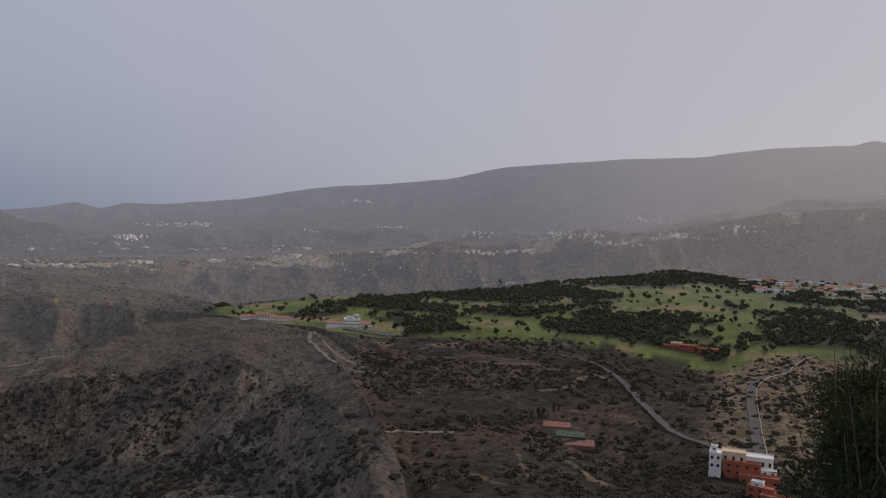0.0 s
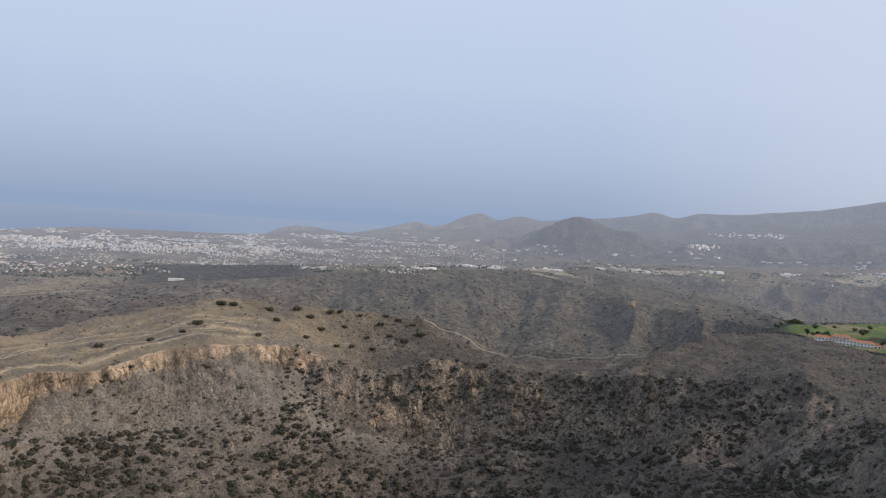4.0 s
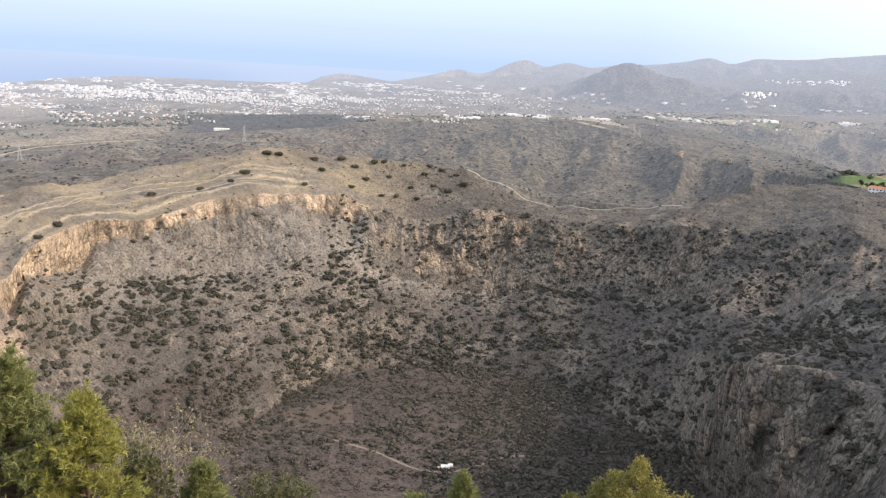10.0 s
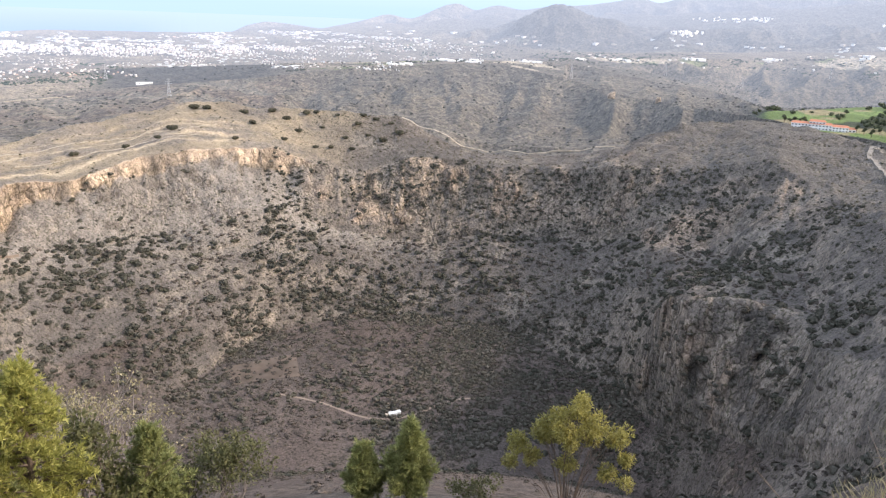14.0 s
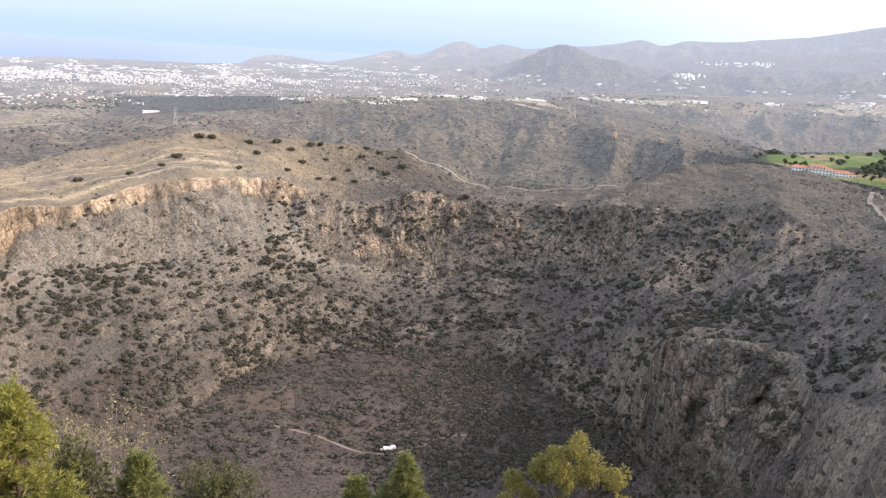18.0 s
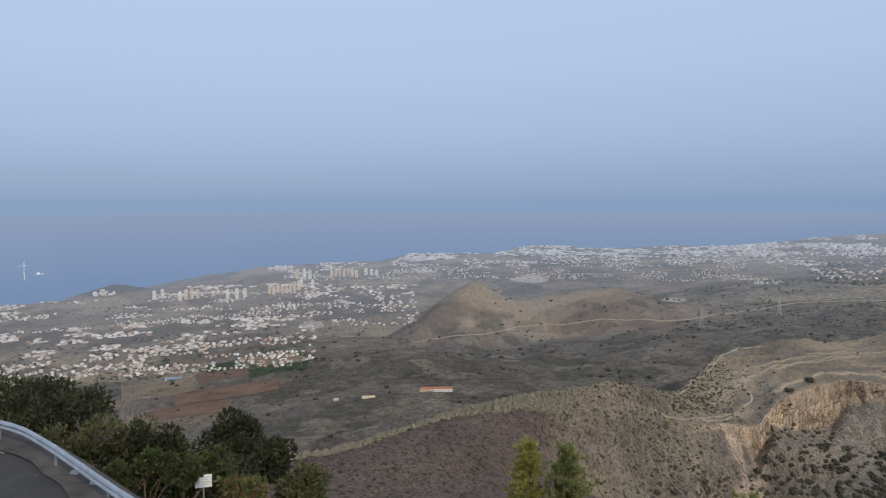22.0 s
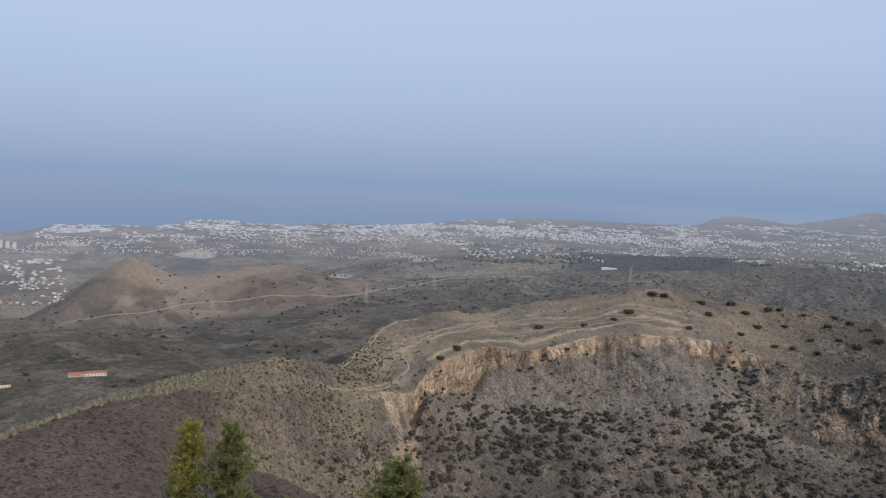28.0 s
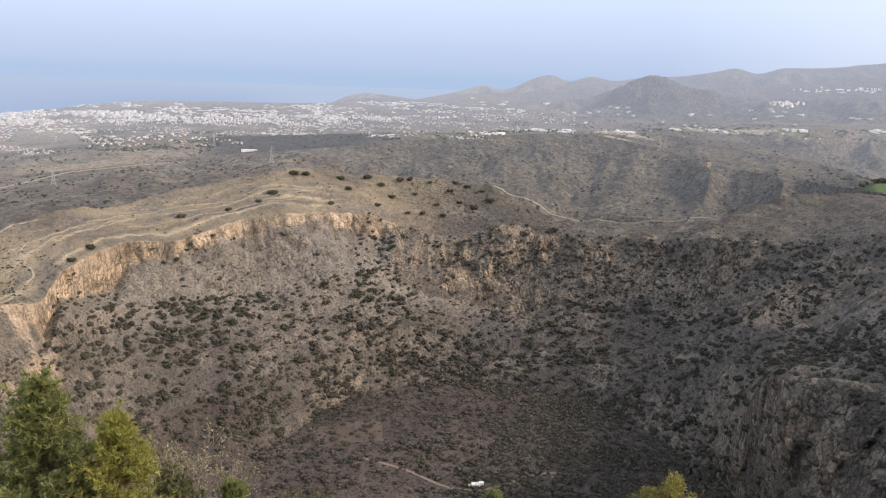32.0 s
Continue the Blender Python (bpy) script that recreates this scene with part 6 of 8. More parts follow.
bush("broom_shrub", spot(219.5, 11), [(0, 0, 1.7, 1.0), (-1.3, 0.2, 1.3, 0.9), (1.2, -0.1, 1.9, 1.1), (2.2, 0.3, 1.7, 1.0), (-0.5, 0.9, 1.5, 1.0), (0.6, -0.8, 1.2, 0.9)], 30000, 0.17, BROOM,
     "feathery dry yellow broom shrub beside the lookout fence", stems=24, slim=0.05, upward=0.9, seed=22, hollow=0.2, top=-21.7)
bare_shrub("bare_tree", spot(143.6, 46), 9.5, 3.6, "thin grey tree with few dry leaves on the slope", TWIGS, 23, BROOM, 2600, 0.2, top=-21.6)
bare_shrub("bare_tree", spot(155.0, 40), 6.2, 4.0, "spreading half-bare shrub with dull olive leaves", TWIGS, 24, OLIVE, 4200, 0.2)
bare_shrub("bare_tree", spot(151.5, 41), 5.2, 3.2, "half-bare grey shrub with thin branches", TWIGS, 25, OLIVE, 2600, 0.18)
bush("shrub", spot(144.6, 38), [(0, 0, 3.2, 1.4), (1.0, 0.3, 2.4, 1.2), (-1.1, 0, 2.2, 1.2), (0.2, 0, 4.4, 0.9)], 2200, 0.2, OLIVE, "dull olive shrub among the pines", seed=26, top=-27)
bush("shrub", spot(133.2, 40), [(0, 0, 1.6, 1.2), (1.2, 0.2, 1.2, 1.0)], 1300, 0.2, OLIVE, "low olive shrub under the pines", seed=27)
bush("shrub", spot(176.0, 41), [(0, 0, 1.2, 1.1), (1.4, 0.1, 0.9, 0.9)], 1100, 0.18, OLIVE, "low dusty shrub on the steep slope", seed=28)

# by the upper road
bush("conifer_shrub", spot(82.6, 40), [(0.1, 0, 3.7, 0.4), (0.6, 0.2, 3.1, 0.5), (-0.7, -0.2, 2.7, 0.55), (0.9, 0.3, 2.1, 0.8), (-1.2, 0.2, 1.7, 0.8), (0.0, 0, 4.3, 0.25), (1.4, 0.5, 1.3, 0.9), (-0.1, 0.3, 2.2, 0.5)], 1900, 0.2, GREEN_LEAF, "upright ragged green tree behind the chevron board", "tree", stems=10, seed=31, top=-8.4, turn=5)
bush("shrub", spot(78.2, 41), [(0, 0, 1.9, 1.4), (-1.8, 0, 2.1, 1.4), (1.5, 0, 1.5, 1.2)], 3000, 0.2, DARK_LEAF, "dark dense shrub behind the guard rail", seed=32, top=-10.6)
bush("shrub", spot(85.4, 36), [(0, 0, 1.6, 1.3), (1.6, 0, 1.5, 1.3), (-1.5, 0.3, 1.7, 1.2)], 3200, 0.2, DARK_LEAF, "dark rounded shrub beyond the guard rail", seed=33, top=-11.6)
bush("shrub", spot(88.2, 34), [(0, 0, 2.0, 1.3), (1.4, 0, 1.5, 1.1), (-1.2, 0.3, 1.4, 1.2)], 3200, 0.19, DARK_LEAF, "dark rounded shrub beyond the guard rail", seed=34, top=-12.1)
for k, (b, d, top, r) in enumerate(((86.6, 31.5, -12.6, 1.0), (89.6, 29.5, -14.2, 0.9), (91.3, 29, -15.2, 0.8), (94.3, 30, -16.4, 0.9), (95.9, 32, -17.4, 0.8), (76.3, 42, -10.4, 1.5), (80.2, 42, -11.2, 1.2), (84.2, 40, -10.9, 1.1))):
    bush("shrub", spot(b, d), [(0, 0, 1.5 * r, r), (0.3 * r, -1.2 * r, 1.1 * r, 0.9 * r), (-0.3 * r, 1.2 * r, 1.2 * r, 0.9 * r)], 1900, 0.17, (DARK_LEAF, OLIVE, DARK_LEAF, GREEN_LEAF)[k % 4], ("dark tangled shrub behind the guard rail", "dusty olive shrub behind the guard rail", "dark tangled shrub behind the guard rail", "leafy green shrub behind the guard rail")[k % 4], seed=90 + k, top=top)
bare_shrub("bare_shrub", spot(90.4, 31), 4.2, 3.0, "grey leafless thicket beyond the guard rail", TWIGS, 35)
bare_shrub("bare_shrub", spot(93.2, 33), 3.4, 3.2, "grey leafless thicket beyond the guard rail", TWIGS, 36)
bush("shrub", spot(92.4, 25), [(0, 0, 1.5, 0.6), (0.3, -0.9, 1.2, 0.6), (-0.2, 0.9, 1.3, 0.6), (0.4, -1.6, 0.8, 0.5), (-0.3, 1.6, 0.9, 0.5)], 3600, 0.14, GREEN_LEAF, "dense green shrub pressing against the guard rail", seed=37, top=-16.9)
bush("round_tree", spot(98.4, 47), [(0, 0, 3.2, 1.4), (1.5, -0.6, 2.8, 1.3), (-1.7, 0.6, 2.7, 1.4), (0.3, 0.6, 2.0, 1.6), (2.5, -0.9, 2.1, 1.1), (-2.7, 0.9, 1.8, 1.1), (-0.5, -1.5, 2.2, 1.3), (0.6, 1.9, 2.2, 1.3)], 15000, 0.2, DARK_LEAF, "broad dome-shaped dark green tree below the road", "tree", stems=9, seed=38, top=-15)
bush("shrub", spot(99.3, 24), [(0, 0, 1.6, 0.7), (0.7, 0, 1.4, 0.6), (-0.7, 0.1, 1.3, 0.6), (0.1, 0, 0.9, 0.8)], 3000, 0.13, RED_LEAF, "green shrub flecked with reddish leaves beside the notice", seed=39, top=-19.1)
bush("shrub", spot(103.6, 30), [(0, 0, 2.6, 0.8), (0.7, 0, 2.3, 0.7), (-0.7, 0.1, 2.2, 0.7), (0.1, 0, 1.4, 0.9)], 3600, 0.17, OLIVE, "dull olive shrub on the bank above the lower road", seed=40, top=-19)
bush("shrub", spot(106.5, 42), [(0, 0, 1.6, 1.0), (1.4, 0, 1.0, 0.9), (-1.0, 0.1, 1.4, 0.9)], 2200, 0.18, OLIVE, "olive shrub with reddish twigs above the lower road", seed=41, top=-24.3)
bush("shrub", spot(111.0, 46), [(0, 0, 0.8, 0.9), (1.6, 0, 0.7, 0.8)], 1500, 0.18, RED_LEAF, "low tangled shrub with reddish leaves", seed=42, top=-25.4)
bush("shrub", spot(115.5, 47), [(0, 0, 0.7, 0.9), (1.6, 0, 0.9, 0.8)], 1500, 0.18, OLIVE, "low tangled shrub on the bank", seed=43, top=-26.6)
GRASS = "grass tussocks along the lower road"
for k, (b, d, r) in enumerate(((107.0, 103, 1.5), (108.8, 101, 0.9), (110.4, 104, 1.5), (112.3, 101, 1.1), (113.4, 100, 1.3), (114.6, 101, 1.4), (116.2, 98, 1.0), (118.3, 94, 1.5), (119.4, 92, 1.2))):
    tussock("grass_tussock", spot(b, d), r, "round straw-coloured grass tussock at the roadside", STRAW, GRASS, 300, 50 + k)
for k, (b, d) in enumerate(((79.8, 35.2), (81.5, 34.6), (82.2, 34.2))):
    tussock("grass_tussock", Vector((*spot(b, d).xy, 566.75)), 0.75, "dry pale grass tuft at the foot of the guard rail", STRAW, "grass tufts by the rail", 260, 70 + k)
tussock("agave", spot(102.0, 33), 1.3, "grey-green agave rosette on the bank", AGAVE, "agaves", 26, 81, 0.7, 0.16)
tussock("agave", spot(109.2, 104), 1.6, "grey-green agave beside straw tussocks", AGAVE, "agaves", 26, 82, 0.7, 0.16)
tussock("agave", spot(119.6, 96), 1.4, "grey-green agave beside the lower road", AGAVE, "agaves", 26, 83, 0.7, 0.16)

# ---- scrub ----
mask = smooth(126, 134, B2) * (1 - smooth(205, 209, B2)) * (SEG2 == S["foot"]) * (FR2 > 0.7) + bowl * ((SEG2 > S["floor_edge"]) | ((SEG2 == S["floor_edge"]) & (FR2 > 0.12)))
thick = smooth(-0.25, 0.45, octaves(X, Y, 0 * X, 80, 3, 121))
east_bare = 1 - 0.65 * (1 - smooth(148, 154, B2)) * (SEG2 <= S["butt_top"])
on_rock = (1 - 0.8 * outcrop) * (1 - 0.7 * smooth(186, 189, B2) * (SEG2 >= S["butt_base"]) * (SEG2 <= S["butt_back"]))
mask = mask * on_rock
crater_w = mask * east_bare * (SEG2 <= S["base"]) * (0.25 + thick) * np.where(SEG2 == S["floor_edge"], 1.3, 1.0)
n = 2600
clumps("crater_scrub", scatter(n, crater_w, 131), 1.0 + 2.7 * np.random.default_rng(1).random(n) ** 1.7, SHRUBS, "dark green and brown scrub thick over the crater floor", "scrub")
n = 4600
clumps("crater_floor_scrub", scatter(n, east_bare * smooth(134, 142, B2) * (1 - smooth(200, 204, B2)) * (0.42 * (SEG2 == S["floor_edge"]) * smooth(0.3, 0.55, FR2 + 0.15 * patchy) + low_ground) * (0.2 + thick), 173), 1.0 + 3.0 * np.random.default_rng(33).random(n) ** 1.6, FLOOR_SHRUBS, "dull brown-green bushes crowding the crater floor", "scrub")
n = 3200
BROWN = island_paint("leafless_scrub", [(0.092, 0.076, 0.064), (0.12, 0.098, 0.082), (0.08, 0.068, 0.056), (0.138, 0.113, 0.094)], vary=0.7)
clumps("crater_heath", scatter(n, mask * (SEG2 >= S["floor_edge"]) * (SEG2 <= S["base"]) * (0.3 + smooth(0.2, -0.5, thick * 2 - 1)), 139), 1.0 + 2.2 * np.random.default_rng(20).random(n) ** 1.5, BROWN, "leafless brown scrub over the crater floor", "scrub", tall=0.7)
n = 1300
clumps("crater_bushes", scatter(n, mask * (0.4 + 0.6 * east_bare) * (SEG2 >= S["butt_base"]) * (SEG2 <= S["base"]) * (0.15 + thick) * smooth(134, 140, B2), 132), 1.9 + 3.2 * np.random.default_rng(2).random(n) ** 1.6, SHRUBS, "larger dark bushes scattered on the crater slopes", "scrub", shapes=CLUMPS)
n = 2300
clumps("cliff_scrub", scatter(n, (SEG2 == S["rim"]) * (0.25 + 0.75 * smooth(157, 161, B2)) * (1 - 0.6 * upper * (1 - smooth(160, 163, B2))) * smooth(136, 138, B2) * (1 - smooth(204, 207, B2)) * (0.35 + thick), 133), 0.9 + 2.6 * np.random.default_rng(3).random(n) ** 2, SHRUBS, "scrub on ledges of the crater cliffs", "scrub")
n = 5600
clumps("plateau_scrub", scatter(n, (SEG2 > S["behind"]) * np.maximum(outer * (SEG2 <= S["back"]), (SEG2 <= S["plateau"]) * smooth(179, 182, B2) * 0.8) * (1 - golf) * smooth(110, 140, B2) * (0.1 + thick), 134), 1.2 + 2.6 * np.random.default_rng(4).random(n) ** 2.2, SHRUBS_FAR, "scattered scrub over the dry plateau slopes", "scrub")
n = 5600
clumps("terrace_scrub", scatter(n, (SEG2 >= S["behind"]) * (SEG2 <= S["bench"]) * smooth(203, 206, B2) * (0.2 + thick) * (D > 380), 135), 0.9 + 2.6 * np.random.default_rng(5).random(n) ** 2.0, TERRACE_SHRUBS, "thick scrub over the old terraces", "scrub")
n = 1600
clumps("flank_scrub", scatter(n, smooth(97, 100, B2) * (1 - smooth(133, 138, B2)) * (SEG2 >= S["foot"]) * (SEG2 <= S["crest"]) * (D > 110) * (0.3 + thick), 136), 0.5 + 1.1 * np.random.default_rng(6).random(n) ** 2, SHRUBS, "low heath scrub on the cinder slope", "scrub")
n = 1100
HEATH = island_paint("dry_heath", [(0.075, 0.072, 0.042), (0.12, 0.105, 0.07), (0.05, 0.052, 0.03), (0.16, 0.14, 0.10), (0.095, 0.08, 0.058)], vary=0.6)
clumps("knob_heath", scatter(n, smooth(120, 123, B2) * (1 - smooth(132, 136, B2)) * (SEG2 >= S["butt_base"]) * (SEG2 <= S["crest"]) * (0.4 + thick), 171), 0.5 + 1.1 * np.random.default_rng(31).random(n) ** 2, HEATH, "low brown and olive heath over the stony knoll", "scrub")
n = 2600
clumps("slope_heath", scatter(n, smooth(126, 132, B2) * (1 - smooth(206, 210, B2)) * (SEG2 >= S["slope"]) * (SEG2 <= S["foot"]) * (D > 62) * (0.3 + thick), 175), 0.35 + 1.1 * np.random.default_rng(35).random(n) ** 2, BROWN, "low leafless heath on the steep cinder slope", "scrub", tall=0.8)
n = 1300
clumps("crest_heath", scatter(n, smooth(133, 136, B2) * (0.35 + 0.65 * smooth(156, 160, B2)) * (1 - smooth(198, 203, B2)) * (SEG2 == S["crest"]) * (0.15 + thick), 172), 0.5 + 1.3 * np.random.default_rng(32).random(n) ** 2.2, HEATH, "low dry heath over the sandy crest", "scrub")
n = 1000
clumps("plain_scrub", scatter(n, (SEG2 >= S["behind"]) * (SEG2 <= S["back"]) * (B2 > 76) * (1 - smooth(128, 135, B2)) * (0.15 + thick), 137), 1.4 + 2.6 * np.random.default_rng(7).random(n) ** 2, SHRUBS_FAR, "sparse bushes over the dry plain", "scrub")
n = 1000
clumps("canes", scatter(n * 3, canes * (FR2 > 0.1), 138), 0.7 + 1.2 * np.random.default_rng(8).random(n * 3) ** 2, island_paint("dry_canes", [(0.24, 0.22, 0.165), (0.33, 0.295, 0.22), (0.18, 0.17, 0.12)]), "pale dry canes along the ridge", "canes", tall=2.0)


CREST_LEAF = island_paint("olive_scrub_leaves", [(0.060, 0.060, 0.040), (0.095, 0.088, 0.060), (0.075, 0.074, 0.048), (0.115, 0.10, 0.072)], vary=0.6)


def round_shrub(name):
    """A round bush of leafy clumps, for copying."""
    v, f = CLUMPS[2]
    ob = thing(name, Matrix(), "rounded dark green bush on the dry crest", "shrub", "bushes on the crest")
    bm = bmesh.new()
    for k in range(5):
        limb(bm, (0, 0, -0.4), (0.5 * math.cos(k * 1.3), 0.5 * math.sin(k * 1.3), 0.6), 0.08, 0.04, 4)
    part("stem_frame", bm, BARK, ob)
    g = np.random.default_rng(9)
    vs, fs = [], []
    for k in range(7):
        w, q = CLUMPS[k % 6]
        o = np.array([g.normal() * 0.42, g.normal() * 0.42, 0.25 * g.random()])
        vs.append(w * (0.45 + 0.25 * g.random()) + o)
        fs.append(q + len(w) * k)
    piece("crown", mesh_of("crown", np.concatenate(vs).tolist(), np.concatenate(fs).tolist(), CREST_LEAF), ob)
    return ob


first = round_shrub("crest_bush")
g = np.random.default_rng(10)
spots = [(153.5, -7.15), (154.4, -7.2), (157.5, -8.2), (160.0, -7.9), (156.3, -9.3), (158.8, -7.4), (160.8, -8.8), (161.4, -7.5), (162.5, -8.5), (163.6, -7.6), (164.2, -9.2), (163.1, -9.9), (165.0, -8.2), (165.8, -9.0), (166.4, -7.8), (167.4, -8.1),
         (166.9, -9.4), (164.6, -10.0), (161.9, -9.9), (159.7, -9.4), (157.0, -7.5), (151.0, -9.2), (148.8, -9.8), (145.5, -10.2), (139.6, -12.1), (138.4, -12.9), (152.1, -8.6), (168.2, -8.8), (165.5, -7.6), (162.0, -7.45)]
for k, (b, e) in enumerate(spots):
    p, s = seen(b, e), 3.0 + 2.8 * g.random()
    m = at(p, g.random() * 360) @ Matrix.Diagonal((s, s, s * 1.25, 1))
    if k == 0:
        first.matrix_world = m
    else:
        ob = copy_thing(first, m)
        ob.matrix_world = m
big = [(148.9, -17.7, 4.5), (149.9, -17.2, 3.6), (152.8, -18.4, 5.5), (153.3, -17.5, 5.0), (145.2, -13.2, 4.0), (155.8, -16.6, 4.4), (197.9, -25.0, 4.5), (192.8, -14.6, 4.6), (166.8, -30.0, 5.0), (203.6, -13.4, 4.0), (146.0, -20.5, 4.2), (150.6, -19.8, 4.6), (209.5, -13.9, 5.5), (216.0, -10.6, 6.0), (223.0, -11.5, 5.0), (206.9, -17.6, 3.4)]
for b, e, s in big:
    m = at(seen(b, e), b * 77) @ Matrix.Diagonal((s, s, s * 0.85, 1))
    ob = copy_thing(first, m)
    ob.matrix_world = m
    tagged(ob, "large dark rounded bush on the crater slope", group="large crater bushes")

# ---- trees of the golf course ----
n = 6200
w = golf * (B2 < 243) * (belt + 0.03) * (FR2 > 0.05)
places = scatter(n, w, 142)
angle = np.degrees(np.arctan2(places[:, 2] - EYE, np.hypot(places[:, 0], places[:, 1])))
turn = np.degrees(np.arctan2(places[:, 0], places[:, 1])) % 360
clear_of = ~(((turn > 194.5) & (turn < 199.6) & (angle < -5.9)) | ((turn > 200.8) & (turn < 207.5) & (angle < -6.1)))
places = places[clear_of]
n = len(places)
clumps("golf_woodland", places + np.array([0, 0, 2.5]), 2.8 + 3.6 * np.random.default_rng(11).random(n) ** 1.5, TREES_FAR, "dense belts of dark pines between the fairways", "woodland", shapes=CLUMPS_LOW, tall=1.15)


def park_tree(name):
    ob = thing(name, Matrix(), "round-crowned dark green tree on the golf course", "tree", "golf course trees")
    bm = bmesh.new()
    limb(bm, (0, 0, -0.1), (0.02, 0, 0.55), 0.05, 0.035, 6)
    for k in range(4):
        limb(bm, (0.02, 0, 0.4), (0.25 * math.cos(k * 1.6), 0.25 * math.sin(k * 1.6), 0.7), 0.025, 0.012, 4)
    part("trunk", bm, BARK, ob)
    g = np.random.default_rng(12)
    vs, fs = [], []
    for k in range(6):
        w, q = CLUMPS[k % 6]
        vs.append(w * (0.22 + 0.1 * g.random()) + np.array([g.normal() * 0.18, g.normal() * 0.18, 0.68 + 0.14 * g.normal()]))
        fs.append(q + len(w) * k)
    piece("crown", mesh_of("crown", np.concatenate(vs).tolist(), np.concatenate(fs).tolist(), TREES_FAR), ob)
    return ob


first_tree = park_tree("park_tree")
g = np.random.default_rng(13)
tree_spots = [(199.4 + 0.45 * k, -6.55 - 0.12 * (k % 3)) for k in range(6)] + [(204.5 + 0.55 * k, -7.2 + 0.25 * (k % 4)) for k in range(10)] + [(195.0 + 0.3 * k, -6.35) for k in range(5)]
tree_spots += [(210 + 1.1 * k + 0.5 * g.normal(), -7.3 + 0.9 * g.random()) for k in range(12)] + [(228 + 13 * g.random(), -6.6 + 2.4 * g.random()) for _ in range(34)] + [(231 + 9 * g.random(), -3.6 + 1.3 * g.random()) for _ in range(24)] + [(212 + 20 * g.random(), -5.6 + 2.6 * g.random()) for _ in range(40)] + [(219.0, -12.6), (218.6, -12.7), (217.9, -13.0), (217.5, -13.2), (217.0, -13.4)]
for k, (b, e) in enumerate(tree_spots):
    s = 7 + 6 * g.random()
    p = seen(b, e)
    m = at(p, g.random() * 360) @ Matrix.Diagonal((s * (0.4 if k >= len(tree_spots) - 5 else 0.95), s * (0.4 if k >= len(tree_spots) - 5 else 0.95), s, 1))
    ob = first_tree if k == 0 else copy_thing(first_tree, m)
    ob.matrix_world = m
    if k >= len(tree_spots) - 5:
        tagged(ob, "slim dark cypress beside the clay courts", group="cypresses")

EDGE_B, EDGE_E = (160, 166, 170.5, 175.6, 180, 183.5, 189, 193.3, 202, 206.6, 213.5), (-4.5, -3.82, -3.5, -3.2, -3.05, -2.87, -2.5, -2.36, -1.72, -1.05, -0.6)
g = np.random.default_rng(61)
eb = 160 + 52 * g.random(420)
eb = eb[octaves(eb * 40, 0 * eb, 0 * eb, 45, 3, 165) > -0.05]
pl = np.array([seen(b, float(np.interp(b, EDGE_B, EDGE_E)) - 0.10 * g.random()) for b in eb])
clumps("edge_trees", pl, 2.2 + 3.4 * g.random(len(pl)) ** 2, island_paint("edge_leaves", [(0.030, 0.040, 0.022), (0.055, 0.062, 0.036), (0.075, 0.075, 0.048)], far=True), "dark trees and hedges along the plateau edge", "woodland", tall=1.1)

# ---- buildings ----
def block(parent, x0, x1, y0, y1, z0, z1, wall, roof=None, storeys=1, bays=5, pitched=False):
    """One block of a house: walls, roof, and windows set into its summit side and its ends."""
    bm = bmesh.new()
    box(bm, x0, x1, y0, y1, z0 - 6, z1)
    w = part("wall", bm, wall, parent)
    bm = bmesh.new()
    if pitched:
        ym = (y0 + y1) / 2
        v = [bm.verts.new(c) for c in ((x0 - 0.5, y0 - 0.5, z1), (x1 + 0.5, y0 - 0.5, z1), (x1 + 0.5, y1 + 0.5, z1), (x0 - 0.5, y1 + 0.5, z1), (x0 + 1.5, ym, z1 + 2.2), (x1 - 1.5, ym, z1 + 2.2))]
        for f in ((0, 1, 5, 4), (2, 3, 4, 5), (1, 2, 5), (3, 0, 4), (0, 3, 2, 1)):
            bm.faces.new([v[i] for i in f])
    else:
        box(bm, x0 - 0.2, x1 + 0.2, y0 - 0.2, y0 + 0.3, z1, z1 + 0.8)
        box(bm, x0 - 0.2, x1 + 0.2, y1 - 0.3, y1 + 0.2, z1, z1 + 0.8)
        box(bm, x0 - 0.2, x0 + 0.3, y0 + 0.3, y1 - 0.3, z1, z1 + 0.8)
        box(bm, x1 - 0.3, x1 + 0.2, y0 + 0.3, y1 - 0.3, z1, z1 + 0.8)
    part("roof", bm, roof or wall, parent)
    h = (z1 - z0) / storeys
    for s in range(storeys):
        for k in range(bays):
            c = x0 + (x1 - x0) * (k + 0.5) / bays
            bw = min(0.9, (x1 - x0) / bays * 0.24)
            bm = bmesh.new()
            box(bm, c - bw, c + bw, y0 - 0.06, y0 + 0.1, z0 + h * s + h * 0.32, z0 + h * s + h * 0.70)
            part("window", bm, PANE, parent)


def house(name, p, label, blocks, category="house", turn=0.0, group="", scale=1.0):
    ob = thing(name, at(p, facing(p) + turn) @ Matrix.Diagonal((scale, scale, scale, 1)), label, category, group)
    for spec in blocks:
        block(ob, *spec[:6], **spec[6])
    return ob


